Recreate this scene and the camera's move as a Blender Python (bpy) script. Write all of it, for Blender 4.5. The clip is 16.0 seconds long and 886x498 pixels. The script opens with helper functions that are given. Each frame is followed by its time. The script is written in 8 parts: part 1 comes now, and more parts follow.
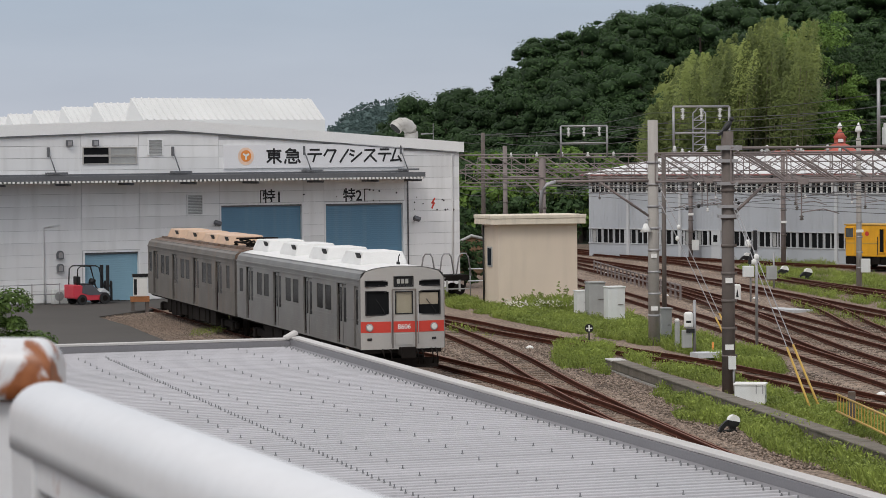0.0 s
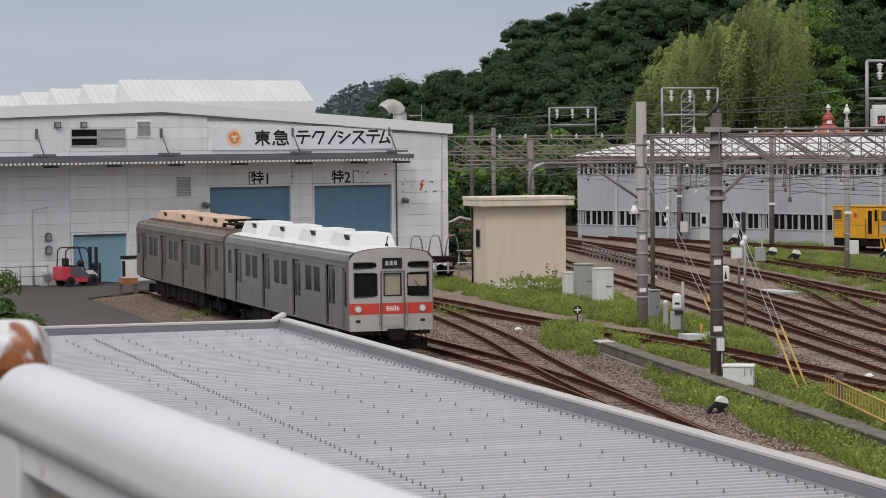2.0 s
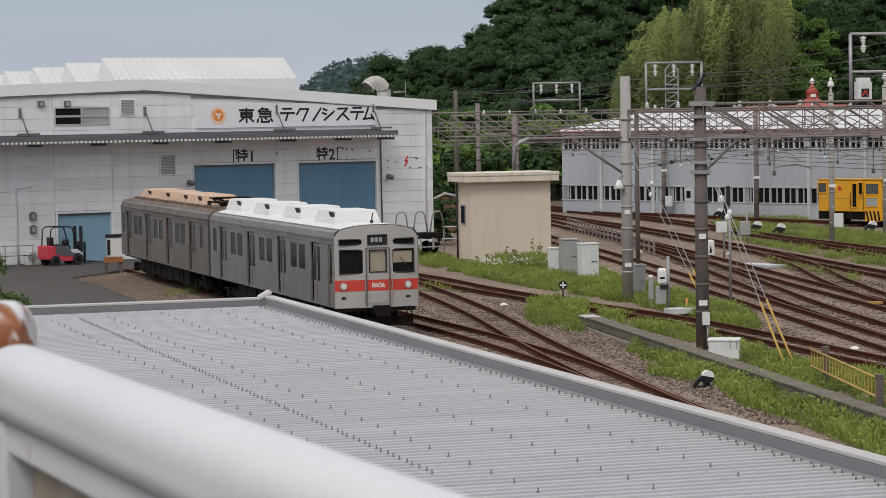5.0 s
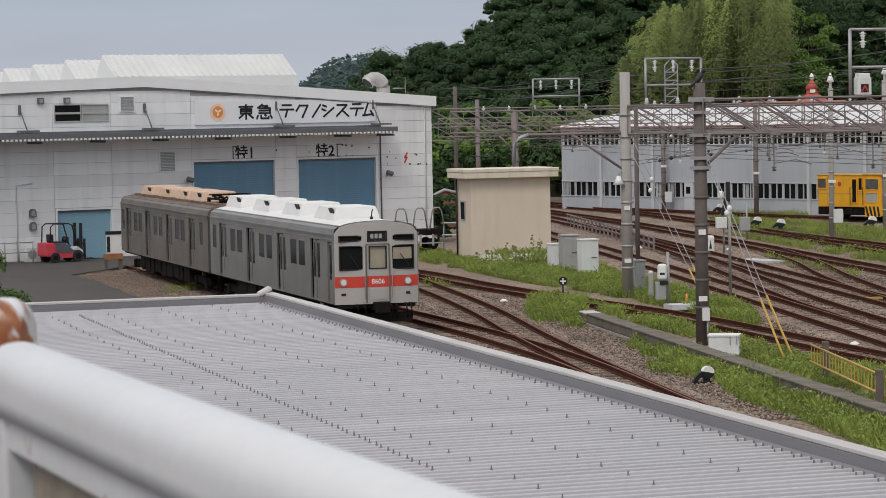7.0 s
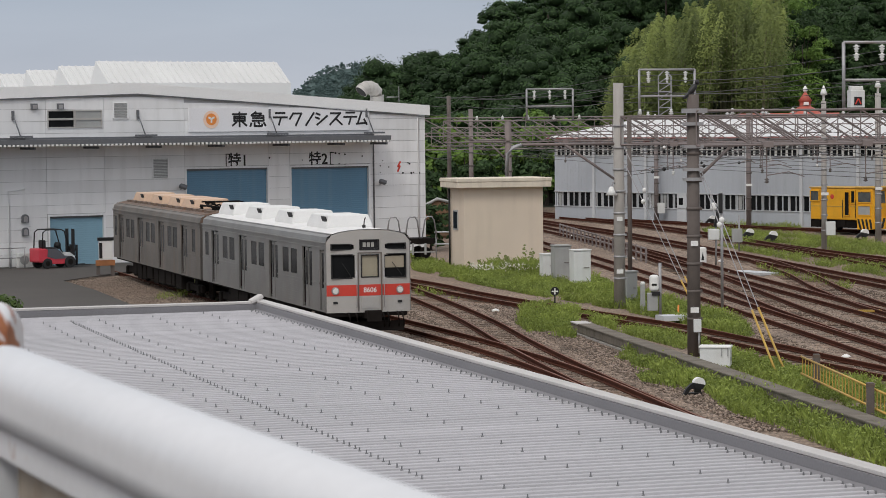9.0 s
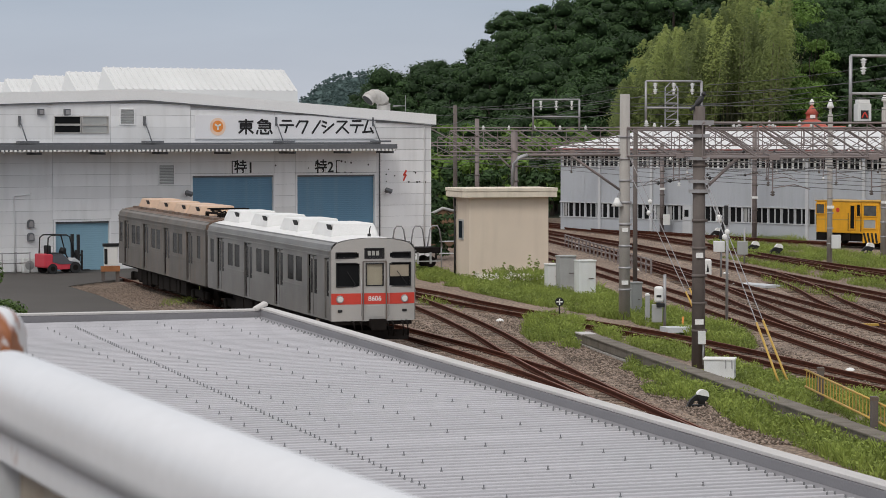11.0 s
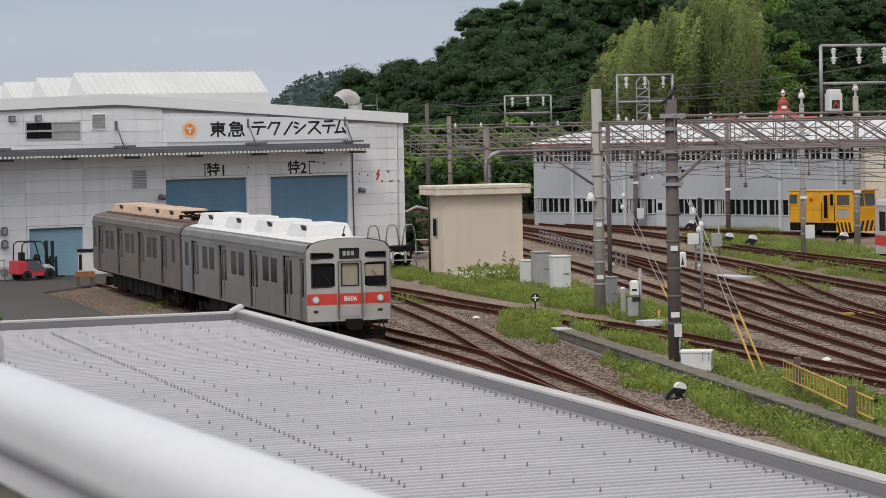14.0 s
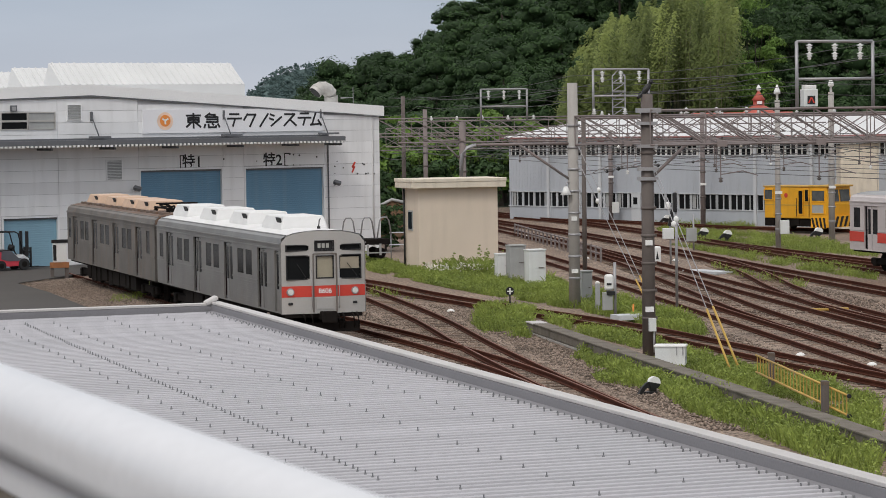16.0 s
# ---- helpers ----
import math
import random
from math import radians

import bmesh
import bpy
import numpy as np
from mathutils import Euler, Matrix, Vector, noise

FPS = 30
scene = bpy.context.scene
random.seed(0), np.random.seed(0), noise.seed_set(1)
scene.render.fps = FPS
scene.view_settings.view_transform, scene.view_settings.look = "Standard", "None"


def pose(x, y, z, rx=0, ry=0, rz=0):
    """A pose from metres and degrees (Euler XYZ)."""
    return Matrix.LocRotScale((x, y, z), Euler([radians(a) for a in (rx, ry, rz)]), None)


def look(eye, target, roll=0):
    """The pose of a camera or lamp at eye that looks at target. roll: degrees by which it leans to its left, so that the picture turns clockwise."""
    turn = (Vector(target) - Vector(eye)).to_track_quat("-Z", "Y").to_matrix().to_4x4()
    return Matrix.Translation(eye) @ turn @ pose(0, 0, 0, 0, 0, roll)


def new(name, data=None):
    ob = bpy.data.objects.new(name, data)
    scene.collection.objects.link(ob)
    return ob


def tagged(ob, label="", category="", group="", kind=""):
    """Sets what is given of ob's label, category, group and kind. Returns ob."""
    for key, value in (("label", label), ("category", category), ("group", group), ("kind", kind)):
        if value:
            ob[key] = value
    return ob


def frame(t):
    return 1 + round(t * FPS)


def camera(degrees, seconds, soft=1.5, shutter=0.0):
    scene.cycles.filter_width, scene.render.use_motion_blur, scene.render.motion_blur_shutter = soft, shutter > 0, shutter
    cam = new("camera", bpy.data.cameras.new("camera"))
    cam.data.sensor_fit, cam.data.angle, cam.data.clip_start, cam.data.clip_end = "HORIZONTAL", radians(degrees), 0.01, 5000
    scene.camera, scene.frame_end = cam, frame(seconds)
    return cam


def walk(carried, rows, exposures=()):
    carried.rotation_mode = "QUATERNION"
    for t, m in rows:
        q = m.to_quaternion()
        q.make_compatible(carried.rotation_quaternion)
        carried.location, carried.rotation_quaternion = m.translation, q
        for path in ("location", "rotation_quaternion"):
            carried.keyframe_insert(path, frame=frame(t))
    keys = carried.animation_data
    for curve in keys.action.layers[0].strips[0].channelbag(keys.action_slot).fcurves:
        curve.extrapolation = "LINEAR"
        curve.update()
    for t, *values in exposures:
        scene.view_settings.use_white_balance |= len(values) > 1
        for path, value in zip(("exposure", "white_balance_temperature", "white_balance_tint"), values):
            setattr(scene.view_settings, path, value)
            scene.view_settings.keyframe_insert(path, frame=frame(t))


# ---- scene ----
cam = camera(19.345, 16.0, soft=0.85)
cam.data.dof.use_dof, cam.data.dof.focus_distance, cam.data.dof.aperture_fstop = True, 95.0, 20.0
EYE = 7.0
# seconds, sideways drift of the eye, its rise, yaw, pitch, roll
PATH = [
    (0.0, 0.0000, 0.0000, 0.0000, -1.9180, 0.5600),
    (0.5, 0.0015, 0.0000, -0.1052, -2.1625, 0.8088),
    (1.0, 0.0025, 0.0000, -0.0796, -2.2598, 0.2980),
    (1.5, 0.0035, 0.0000, -0.1515, -2.3547, 0.5631),
    (2.0, 0.0045, 0.0000, -0.2504, -2.3223, 0.5675),
    (2.5, 0.0045, 0.0000, -0.2241, -2.5672, 0.5661),
    (3.0, 0.0045, 0.0000, -0.1502, -2.8582, 0.7970),
    (3.5, 0.0045, 0.0000, -0.2244, -2.7857, 0.9592),
    (4.0, 0.0045, 0.0010, -0.3130, -2.6827, 0.8755),
    (4.5, 0.0045, 0.0020, -0.5466, -2.7734, 0.9306),
    (7.0, 0.0045, 0.0020, -0.6074, -2.9363, 1.0984),
    (7.5, 0.0065, 0.0010, -0.7166, -2.8938, 0.9731),
    (8.0, 0.0085, 0.0010, -0.6125, -2.8379, 0.5602),
    (8.5, 0.0105, 0.0000, -0.6737, -2.7122, 0.4088),
    (9.0, 0.0115, 0.0000, -0.7493, -2.7352, 0.5945),
    (11.3, 0.0125, 0.0000, -0.7072, -2.4418, -0.1176),
    (11.5, 0.0125, 0.0000, -0.8553, -2.3772, -0.1097),
    (12.0, 0.0125, 0.0000, -1.0562, -2.2973, 0.5774),
    (12.5, 0.0125, 0.0010, -1.1915, -2.3720, 1.0248),
    (13.0, 0.0125, 0.0020, -1.1171, -2.4416, 1.1707),
    (13.5, 0.0120, 0.0030, -1.1253, -2.5236, 1.2739),
    (14.0, 0.0115, 0.0030, -1.2217, -2.5769, 1.2218),
    (14.5, 0.0115, 0.0030, -1.3353, -2.6498, 1.2887),
    (15.0, 0.0115, 0.0030, -1.4623, -2.6819, 1.1744),
    (15.5, 0.0115, 0.0030, -1.6779, -2.6650, 0.8604),
    (16.0, 0.0115, 0.0030, -1.7547, -2.7396, 0.8285),
]
walk(cam, [(t, pose(x, 0, EYE + z, 90 + pitch, roll, yaw)) for t, x, z, yaw, pitch, roll in PATH],
     exposures=[(0.0, -0.02), (2.0, -0.05), (4.0, -0.09), (9.0, -0.08), (11.5, -0.02), (16.0, 0.01)])

# ---- light ----
world = bpy.data.worlds.new("overcast_sky")
scene.world = world
world.use_nodes = True
wn, wl = world.node_tree.nodes, world.node_tree.links
sky = wn.new("ShaderNodeTexSky")
sky.sky_type, sky.sun_disc = "NISHITA", False
sky.sun_elevation, sky.sun_rotation = radians(50), radians(205)
sky.air_density, sky.dust_density, sky.ozone_density = 1.6, 4.0, 1.0
# a soft cloud sheet under the sky, paler at the horizon
geo = wn.new("ShaderNodeTexCoord")
sep = wn.new("ShaderNodeSeparateXYZ")
ramp = wn.new("ShaderNodeValToRGB")
ramp.color_ramp.elements[0].position, ramp.color_ramp.elements[0].color = 0.0, (7.7, 8.0, 8.85, 1)
ramp.color_ramp.elements[1].position, ramp.color_ramp.elements[1].color = 0.5, (12.7, 12.4, 12.5, 1)
mid = ramp.color_ramp.elements.new(0.07)
# grey-blue above the horizon, brighter overhead
mid.color = (5.8, 6.92, 8.45, 1)
clouds = wn.new("ShaderNodeTexNoise")
clouds.inputs["Scale"].default_value, clouds.inputs["Detail"].default_value = 6.0, 5.0
stretch = wn.new("ShaderNodeMapping")
stretch.inputs["Scale"].default_value = (1.0, 1.0, 5.0)
cloud_mix = wn.new("ShaderNodeMix")
cloud_mix.data_type, cloud_mix.blend_type = "RGBA", "MULTIPLY"
cloud_mix.inputs["Factor"].default_value = 0.35
shade = wn.new("ShaderNodeValToRGB")
shade.color_ramp.elements[0].position, shade.color_ramp.elements[0].color = 0.3, (0.75, 0.78, 0.83, 1)
shade.color_ramp.elements[1].position, shade.color_ramp.elements[1].color = 0.7, (1.1, 1.1, 1.1, 1)
over = wn.new("ShaderNodeMix")
over.data_type = "RGBA"
over.inputs["Factor"].default_value = 0.85
wl.new(geo.outputs["Generated"], sep.inputs[0])
wl.new(sep.outputs["Z"], ramp.inputs[0])
wl.new(geo.outputs["Generated"], stretch.inputs["Vector"])
wl.new(stretch.outputs[0], clouds.inputs["Vector"])
wl.new(clouds.outputs["Fac"], shade.inputs[0])
wl.new(ramp.outputs[0], cloud_mix.inputs[6])
wl.new(shade.outputs[0], cloud_mix.inputs[7])
wl.new(sky.outputs[0], over.inputs[6])
wl.new(cloud_mix.outputs[2], over.inputs[7])
wl.new(over.outputs[2], wn["Background"].inputs[0])
wn["Background"].inputs[1].default_value = 0.080

sun = new("sun", bpy.data.lights.new("sun", "SUN"))
sun.data.energy, sun.data.angle, sun.data.color = 1.15, radians(18), (1.0, 0.96, 0.9)
sun.matrix_world = look((-20, -45, 55), (0, 0, 0))
scene.view_settings.exposure = 0.0

# ---- building tools ----
def bm_new():
    return bmesh.new()


def add_box(bm, lo, hi, m=None):
    x0, y0, z0 = lo
    x1, y1, z1 = hi
    vs = [bm.verts.new(c) for c in ((x0, y0, z0), (x1, y0, z0), (x1, y1, z0), (x0, y1, z0), (x0, y0, z1), (x1, y0, z1), (x1, y1, z1), (x0, y1, z1))]
    for f in ((0, 3, 2, 1), (4, 5, 6, 7), (0, 1, 5, 4), (1, 2, 6, 5), (2, 3, 7, 6), (3, 0, 4, 7)):
        bm.faces.new([vs[i] for i in f])
    if m is not None:
        bmesh.ops.transform(bm, matrix=m, verts=vs)
    return vs


def add_bevel_box(bm, lo, hi, r, m=None, segments=2):
    tmp = bmesh.new()
    add_box(tmp, lo, hi)
    bmesh.ops.bevel(tmp, geom=tmp.edges[:], offset=r, segments=segments, affect="EDGES", profile=0.5)
    if m is not None:
        tmp.transform(m)
    merge(bm, tmp)


def merge(bm, tmp):
    me = bpy.data.meshes.new("tmp")
    tmp.to_mesh(me)
    tmp.free()
    bm.from_mesh(me)
    bpy.data.meshes.remove(me)


def add_tube(bm, a, b, r0, r1=None, n=10, caps=True):
    """A round bar from a to b."""
    a, b = Vector(a), Vector(b)
    r1 = r0 if r1 is None else r1
    q = (b - a).to_track_quat("Z", "Y")
    rings = []
    for c, r in ((a, r0), (b, r1)):
        rings.append([bm.verts.new(c + q @ Vector((r * math.cos(2 * math.pi * i / n), r * math.sin(2 * math.pi * i / n), 0))) for i in range(n)])
    for i in range(n):
        f = bm.faces.new((rings[0][i], rings[0][(i + 1) % n], rings[1][(i + 1) % n], rings[1][i]))
        f.smooth = n > 6
    if caps:
        bm.faces.new(rings[0][::-1])
        bm.faces.new(rings[1])


def add_path_tube(bm, pts, r, n=8, closed=False):
    """A round bar along a line of points, mitred."""
    pts = [Vector(p) for p in pts]
    rings, up = [], Vector((0, 0, 1))
    for i, p in enumerate(pts):
        d = (pts[min(i + 1, len(pts) - 1)] - pts[max(i - 1, 0)]).normalized()
        side = d.cross(up) if abs(d.z) < 0.95 else d.cross(Vector((0, 1, 0)))
        side.normalize()
        nrm = side.cross(d).normalized()
        rings.append([bm.verts.new(p + side * (r * math.cos(2 * math.pi * j / n)) + nrm * (r * math.sin(2 * math.pi * j / n))) for j in range(n)])
    for a, b in zip(rings, rings[1:]):
        for j in range(n):
            f = bm.faces.new((a[j], b[j], b[(j + 1) % n], a[(j + 1) % n]))
            f.smooth = n > 5
    bm.faces.new(rings[0])
    bm.faces.new(rings[-1][::-1])


def add_prism(bm, outline, along0, along1, place):
    """Sweeps a closed outline (u, v) from along0 to along1; place(s, u, v) gives the point."""
    a = [bm.verts.new(place(along0, u, v)) for u, v in outline]
    b = [bm.verts.new(place(along1, u, v)) for u, v in outline]
    n = len(outline)
    for i in range(n):
        bm.faces.new((a[i], a[(i + 1) % n], b[(i + 1) % n], b[i]))
    bm.faces.new(a[::-1])
    bm.faces.new(b)


def add_lathe(bm, profile, centre, n=16):
    """Turns (radius, height) pairs round the upright through centre."""
    cx, cy, cz = centre
    rings = [[bm.verts.new((cx + r * math.cos(2 * math.pi * i / n), cy + r * math.sin(2 * math.pi * i / n), cz + h)) for i in range(n)] for r, h in profile]
    for a, b in zip(rings, rings[1:]):
        for i in range(n):
            f = bm.faces.new((a[i], a[(i + 1) % n], b[(i + 1) % n], b[i]))
            f.smooth = True
    bm.faces.new(rings[0][::-1])
    bm.faces.new(rings[-1])


def holed_wall(bm, u_cuts, v_cuts, holes, place, thick):
    """One connected sheet with openings; place(u, v, depth) gives a point, v may be bounded by the place function."""
    us = sorted(set(round(u, 4) for u in [*u_cuts, *[h[0] for h in holes], *[h[1] for h in holes]]))
    vs = sorted(set(round(v, 4) for v in [*v_cuts, *[h[2] for h in holes], *[h[3] for h in holes]]))
    solid = {}
    for i in range(len(us) - 1):
        for j in range(len(vs) - 1):
            cu, cv = (us[i] + us[i + 1]) / 2, (vs[j] + vs[j + 1]) / 2
            solid[i, j] = not any(h[0] < cu < h[1] and h[2] < cv < h[3] for h in holes)
    made = {}

    def vert(i, j, k):
        if (i, j, k) not in made:
            made[i, j, k] = bm.verts.new(place(us[i], vs[j], thick * k))
        return made[i, j, k]

    for (i, j), ok in solid.items():
        if not ok:
            continue
        q = ((i, j), (i + 1, j), (i + 1, j + 1), (i, j + 1))
        bm.faces.new([vert(*c, 0) for c in q])
        bm.faces.new([vert(*c, 1) for c in q[::-1]])
        for c0, c1, nb in ((q[0], q[1], (i, j - 1)), (q[1], q[2], (i + 1, j)), (q[2], q[3], (i, j + 1)), (q[3], q[0], (i - 1, j))):
            if not solid.get(nb):
                bm.faces.new((vert(*c1, 0), vert(*c0, 0), vert(*c0, 1), vert(*c1, 1)))


def mesh_of(name, bm, material):
    bmesh.ops.recalc_face_normals(bm, faces=bm.faces[:])
    me = bpy.data.meshes.new(name)
    bm.to_mesh(me)
    bm.free()
    for mat in material if isinstance(material, (list, tuple)) else [material]:
        me.materials.append(mat)
    return me


def part(name, bm, material, parent=None, label="", kind=""):
    ob = new(name, mesh_of(name, bm, material))
    if parent is not None:
        ob.parent = parent
    if label or kind:
        tagged(ob, label, kind=kind)
    return ob


def piece(name, me, parent, m):
    """One more object on a mesh that alike pieces share."""
    ob = new(name, me)
    ob.parent = parent
    ob.matrix_basis = m
    return ob


def thing(name, label, category, m=None, group=""):
    ob = new(name)
    ob.empty_display_size = 0.3
    if m is not None:
        ob.matrix_basis = m
    return tagged(ob, label, category, group)


def structure(name, bm, material, label="", category="", m=None):
    ob = new(name, mesh_of(name, bm, material))
    if m is not None:
        ob.matrix_basis = m
    return tagged(ob, label, category, kind="structure")


# ---- materials ----
def material(name, base, rough=0.6, metal=0.0, vary=0.12, scale=2.0, grain=0.08, grain_scale=40.0, bump=0.0, bump_scale=60.0,
             sheen_lines=0.0, stain=None, stain_amount=0.0, stain_scale=0.6, streak=False, random_tone=0.0, island=False, spec=0.5, subsurface=0.0):
    """A surface with large mottling, fine grain, optional stains (streaks run down) and a fine relief."""
    mat = bpy.data.materials.new(name)
    mat.use_nodes = True
    nt = mat.node_tree
    n, l = nt.nodes, nt.links
    bsdf = n["Principled BSDF"]
    bsdf.inputs["Roughness"].default_value, bsdf.inputs["Metallic"].default_value = rough, metal
    bsdf.inputs["Specular IOR Level"].default_value = spec
    tc = n.new("ShaderNodeTexCoord")
    col = n.new("ShaderNodeRGB")
    col.outputs[0].default_value = (*base, 1)
    out = col.outputs[0]

    def noise_node(sc, detail=4.0, vec=None, stretch=None):
        t = n.new("ShaderNodeTexNoise")
        t.inputs["Scale"].default_value, t.inputs["Detail"].default_value = sc, detail
        src = vec or tc.outputs["Object"]
        if stretch:
            mp = n.new("ShaderNodeMapping")
            mp.inputs["Scale"].default_value = stretch
            l.new(src, mp.inputs["Vector"])
            src = mp.outputs[0]
        l.new(src, t.inputs["Vector"])
        return t.outputs["Fac"]

    def tone(src, fac_socket, amount):
        mr = n.new("ShaderNodeMapRange")
        mr.inputs["From Min"].default_value, mr.inputs["From Max"].default_value = 0.25, 0.75
        mr.inputs["To Min"].default_value, mr.inputs["To Max"].default_value = 1 - amount, 1 + amount
        l.new(fac_socket, mr.inputs["Value"])
        mx = n.new("ShaderNodeVectorMath")
        mx.operation = "SCALE"
        l.new(src, mx.inputs[0])
        l.new(mr.outputs[0], mx.inputs["Scale"])
        return mx.outputs[0]

    if vary:
        out = tone(out, noise_node(scale), vary)
    if grain:
        out = tone(out, noise_node(grain_scale, 2.0), grain)
    # uneven sheen of roof ribs, painted into the colour as long streaks
    if sheen_lines:
        out = tone(out, noise_node(1.0, 2.0, stretch=(0.12, 11.0, 0.1)), sheen_lines)
    if random_tone:
        if island:
            g = n.new("ShaderNodeNewGeometry")
            out = tone(out, g.outputs["Random Per Island"], random_tone)
        else:
            g = n.new("ShaderNodeObjectInfo")
            out = tone(out, g.outputs["Random"], random_tone)
    if stain is not None and stain_amount:
        f = noise_node(stain_scale, 6.0, stretch=(4.0, 4.0, 0.5) if streak else None)
        mr = n.new("ShaderNodeMapRange")
        mr.inputs["From Min"].default_value, mr.inputs["From Max"].default_value = 0.48, 0.72
        mr.inputs["To Max"].default_value = stain_amount
        l.new(f, mr.inputs["Value"])
        mx = n.new("ShaderNodeMix")
        mx.data_type = "RGBA"
        l.new(mr.outputs[0], mx.inputs["Factor"])
        l.new(out, mx.inputs[6])
        mx.inputs[7].default_value = (*stain, 1)
        out = mx.outputs[2]
    l.new(out, bsdf.inputs["Base Color"])
    if bump:
        b = n.new("ShaderNodeBump")
        b.inputs["Strength"].default_value, b.inputs["Distance"].default_value = bump, 0.02
        l.new(noise_node(bump_scale, 3.0), b.inputs["Height"])
        l.new(b.outputs[0], bsdf.inputs["Normal"])
    return mat


M_GROUND = material("earth_and_ballast", (0.228, 0.172, 0.131), 0.95, vary=0.28, scale=0.25, grain=0.9, grain_scale=7.5, bump=0.9, bump_scale=12.0, stain=(0.17, 0.11, 0.075), stain_amount=0.7, stain_scale=0.12)
M_ASPHALT = material("asphalt", (0.071, 0.065, 0.060), 0.95, vary=0.15, scale=0.2, grain=0.15, grain_scale=25.0)
M_WALL = material("white_steel_panel", (0.80, 0.805, 0.81), 0.45, vary=0.04, scale=0.3, grain=0.02, stain=(0.5, 0.5, 0.48), stain_amount=0.25, stain_scale=0.5, streak=True, random_tone=0.05)
M_JOINT = material("panel_joint", (0.46, 0.46, 0.47), 0.8)
M_ROOFWHITE = material("white_roof_sheet", (0.655, 0.66, 0.655), 0.5, vary=0.05, scale=0.4)
M_CANOPY = material("grey_canopy_steel", (0.125, 0.13, 0.14), 0.5, vary=0.1)
M_SHUTTER = material("blue_shutter_paint", (0.12, 0.25, 0.37), 0.45, vary=0.06, scale=0.6, stain=(0.2, 0.3, 0.36), stain_amount=0.3, streak=True)
M_SHUTTER2 = material("pale_blue_shutter_paint", (0.235, 0.40, 0.50), 0.45, vary=0.06, scale=0.6)
M_STEEL = material("stainless_steel", (0.255, 0.25, 0.24), 0.42, metal=0.5, vary=0.2, scale=0.8, grain=0.06, stain=(0.30, 0.27, 0.24), stain_amount=0.4, streak=True)
M_STEELOLD = material("dull_stainless_steel", (0.185, 0.172, 0.158), 0.55, metal=0.4, vary=0.25, scale=0.8, stain=(0.25, 0.18, 0.13), stain_amount=0.5, streak=True)
M_FACE = material("brushed_steel_front", (0.50, 0.485, 0.46), 0.45, metal=0.35, vary=0.05, scale=1.0, stain=(0.45, 0.42, 0.38), stain_amount=0.3, streak=True)
M_RED = material("red_stripe", (0.60, 0.055, 0.035), 0.45, vary=0.06)
M_TRAINROOF = material("white_train_roof", (0.74, 0.74, 0.73), 0.6, vary=0.05, stain=(0.6, 0.6, 0.58), stain_amount=0.3)
M_RUSTROOF = material("rusty_train_roof", (0.155, 0.115, 0.092), 0.85, vary=0.3, scale=1.5, grain=0.2, stain=(0.16, 0.085, 0.05), stain_amount=0.7)
M_CREAM = material("cream_plastic", (0.60, 0.42, 0.30), 0.55, vary=0.1, scale=1.5, stain=(0.45, 0.3, 0.18), stain_amount=0.3, streak=True)
M_HUT = material("beige_render", (0.70, 0.60, 0.49), 0.85, vary=0.04, scale=0.6, grain=0.05, stain=(0.5, 0.43, 0.35), stain_amount=0.2, streak=True, bump=0.15)
M_HUTTOP = material("cream_slab", (0.70, 0.63, 0.52), 0.8, vary=0.08, stain=(0.45, 0.4, 0.33), stain_amount=0.5, streak=True)
M_GREYWALL = material("grey_corrugated_wall", (0.44, 0.47, 0.51), 0.55, vary=0.05, scale=0.2, stain=(0.36, 0.38, 0.4), stain_amount=0.3, streak=True)
M_PALEWALL = material("pale_grey_wall", (0.55, 0.57, 0.59), 0.6, vary=0.05, scale=0.3)
M_GLASS = material("dark_window_glass", (0.014, 0.015, 0.016), 0.12, vary=0.3, scale=0.7, spec=0.18)
M_GLASS.node_tree.nodes["Principled BSDF"].inputs["IOR"].default_value = 1.15
M_CARGLASS = material("grey_car_glass", (0.026, 0.026, 0.027), 0.14, vary=0.6, scale=1.6, spec=0.16)
M_CARGLASS.node_tree.nodes["Principled BSDF"].inputs["IOR"].default_value = 1.15
M_SLOT = material("black_slot_sheet", (0.010, 0.010, 0.010), 0.95, vary=0.2, spec=0.02)
# also paints the shade in the railing slot and the duct's end
M_DARK = material("black_rubber_and_shade", (0.015, 0.015, 0.016), 0.7, vary=0.2)
M_UNDER = material("rusty_underframe", (0.013, 0.011, 0.010), 0.9, vary=0.35, scale=2.0, spec=0.1)
M_CONCRETE = material("concrete", (0.36, 0.345, 0.32), 0.9, vary=0.12, scale=1.2, grain=0.12, stain=(0.22, 0.2, 0.18), stain_amount=0.5, streak=True, bump=0.2)
M_POLE = material("concrete_pole", (0.39, 0.37, 0.345), 0.9, vary=0.1, scale=1.2, grain=0.1, stain=(0.24, 0.22, 0.2), stain_amount=0.5, streak=True)
M_DARKPOLE = material("brown_steel_pole", (0.135, 0.115, 0.105), 0.8, vary=0.2, scale=1.5, grain=0.1, stain=(0.09, 0.06, 0.05), stain_amount=0.6, streak=True)
M_GALV = material("galvanised_steel", (0.36, 0.36, 0.37), 0.5, metal=0.4, vary=0.15, scale=1.0, stain=(0.25, 0.2, 0.17), stain_amount=0.4)
M_TRUSS = material("weathered_truss_steel", (0.235, 0.205, 0.20), 0.7, metal=0.2, vary=0.2, scale=0.8, stain=(0.2, 0.12, 0.09), stain_amount=0.4)
M_RAIL = material("rusty_rail", (0.070, 0.023, 0.013), 0.85, vary=0.25, scale=1.5, grain=0.2, grain_scale=30, spec=0.15)
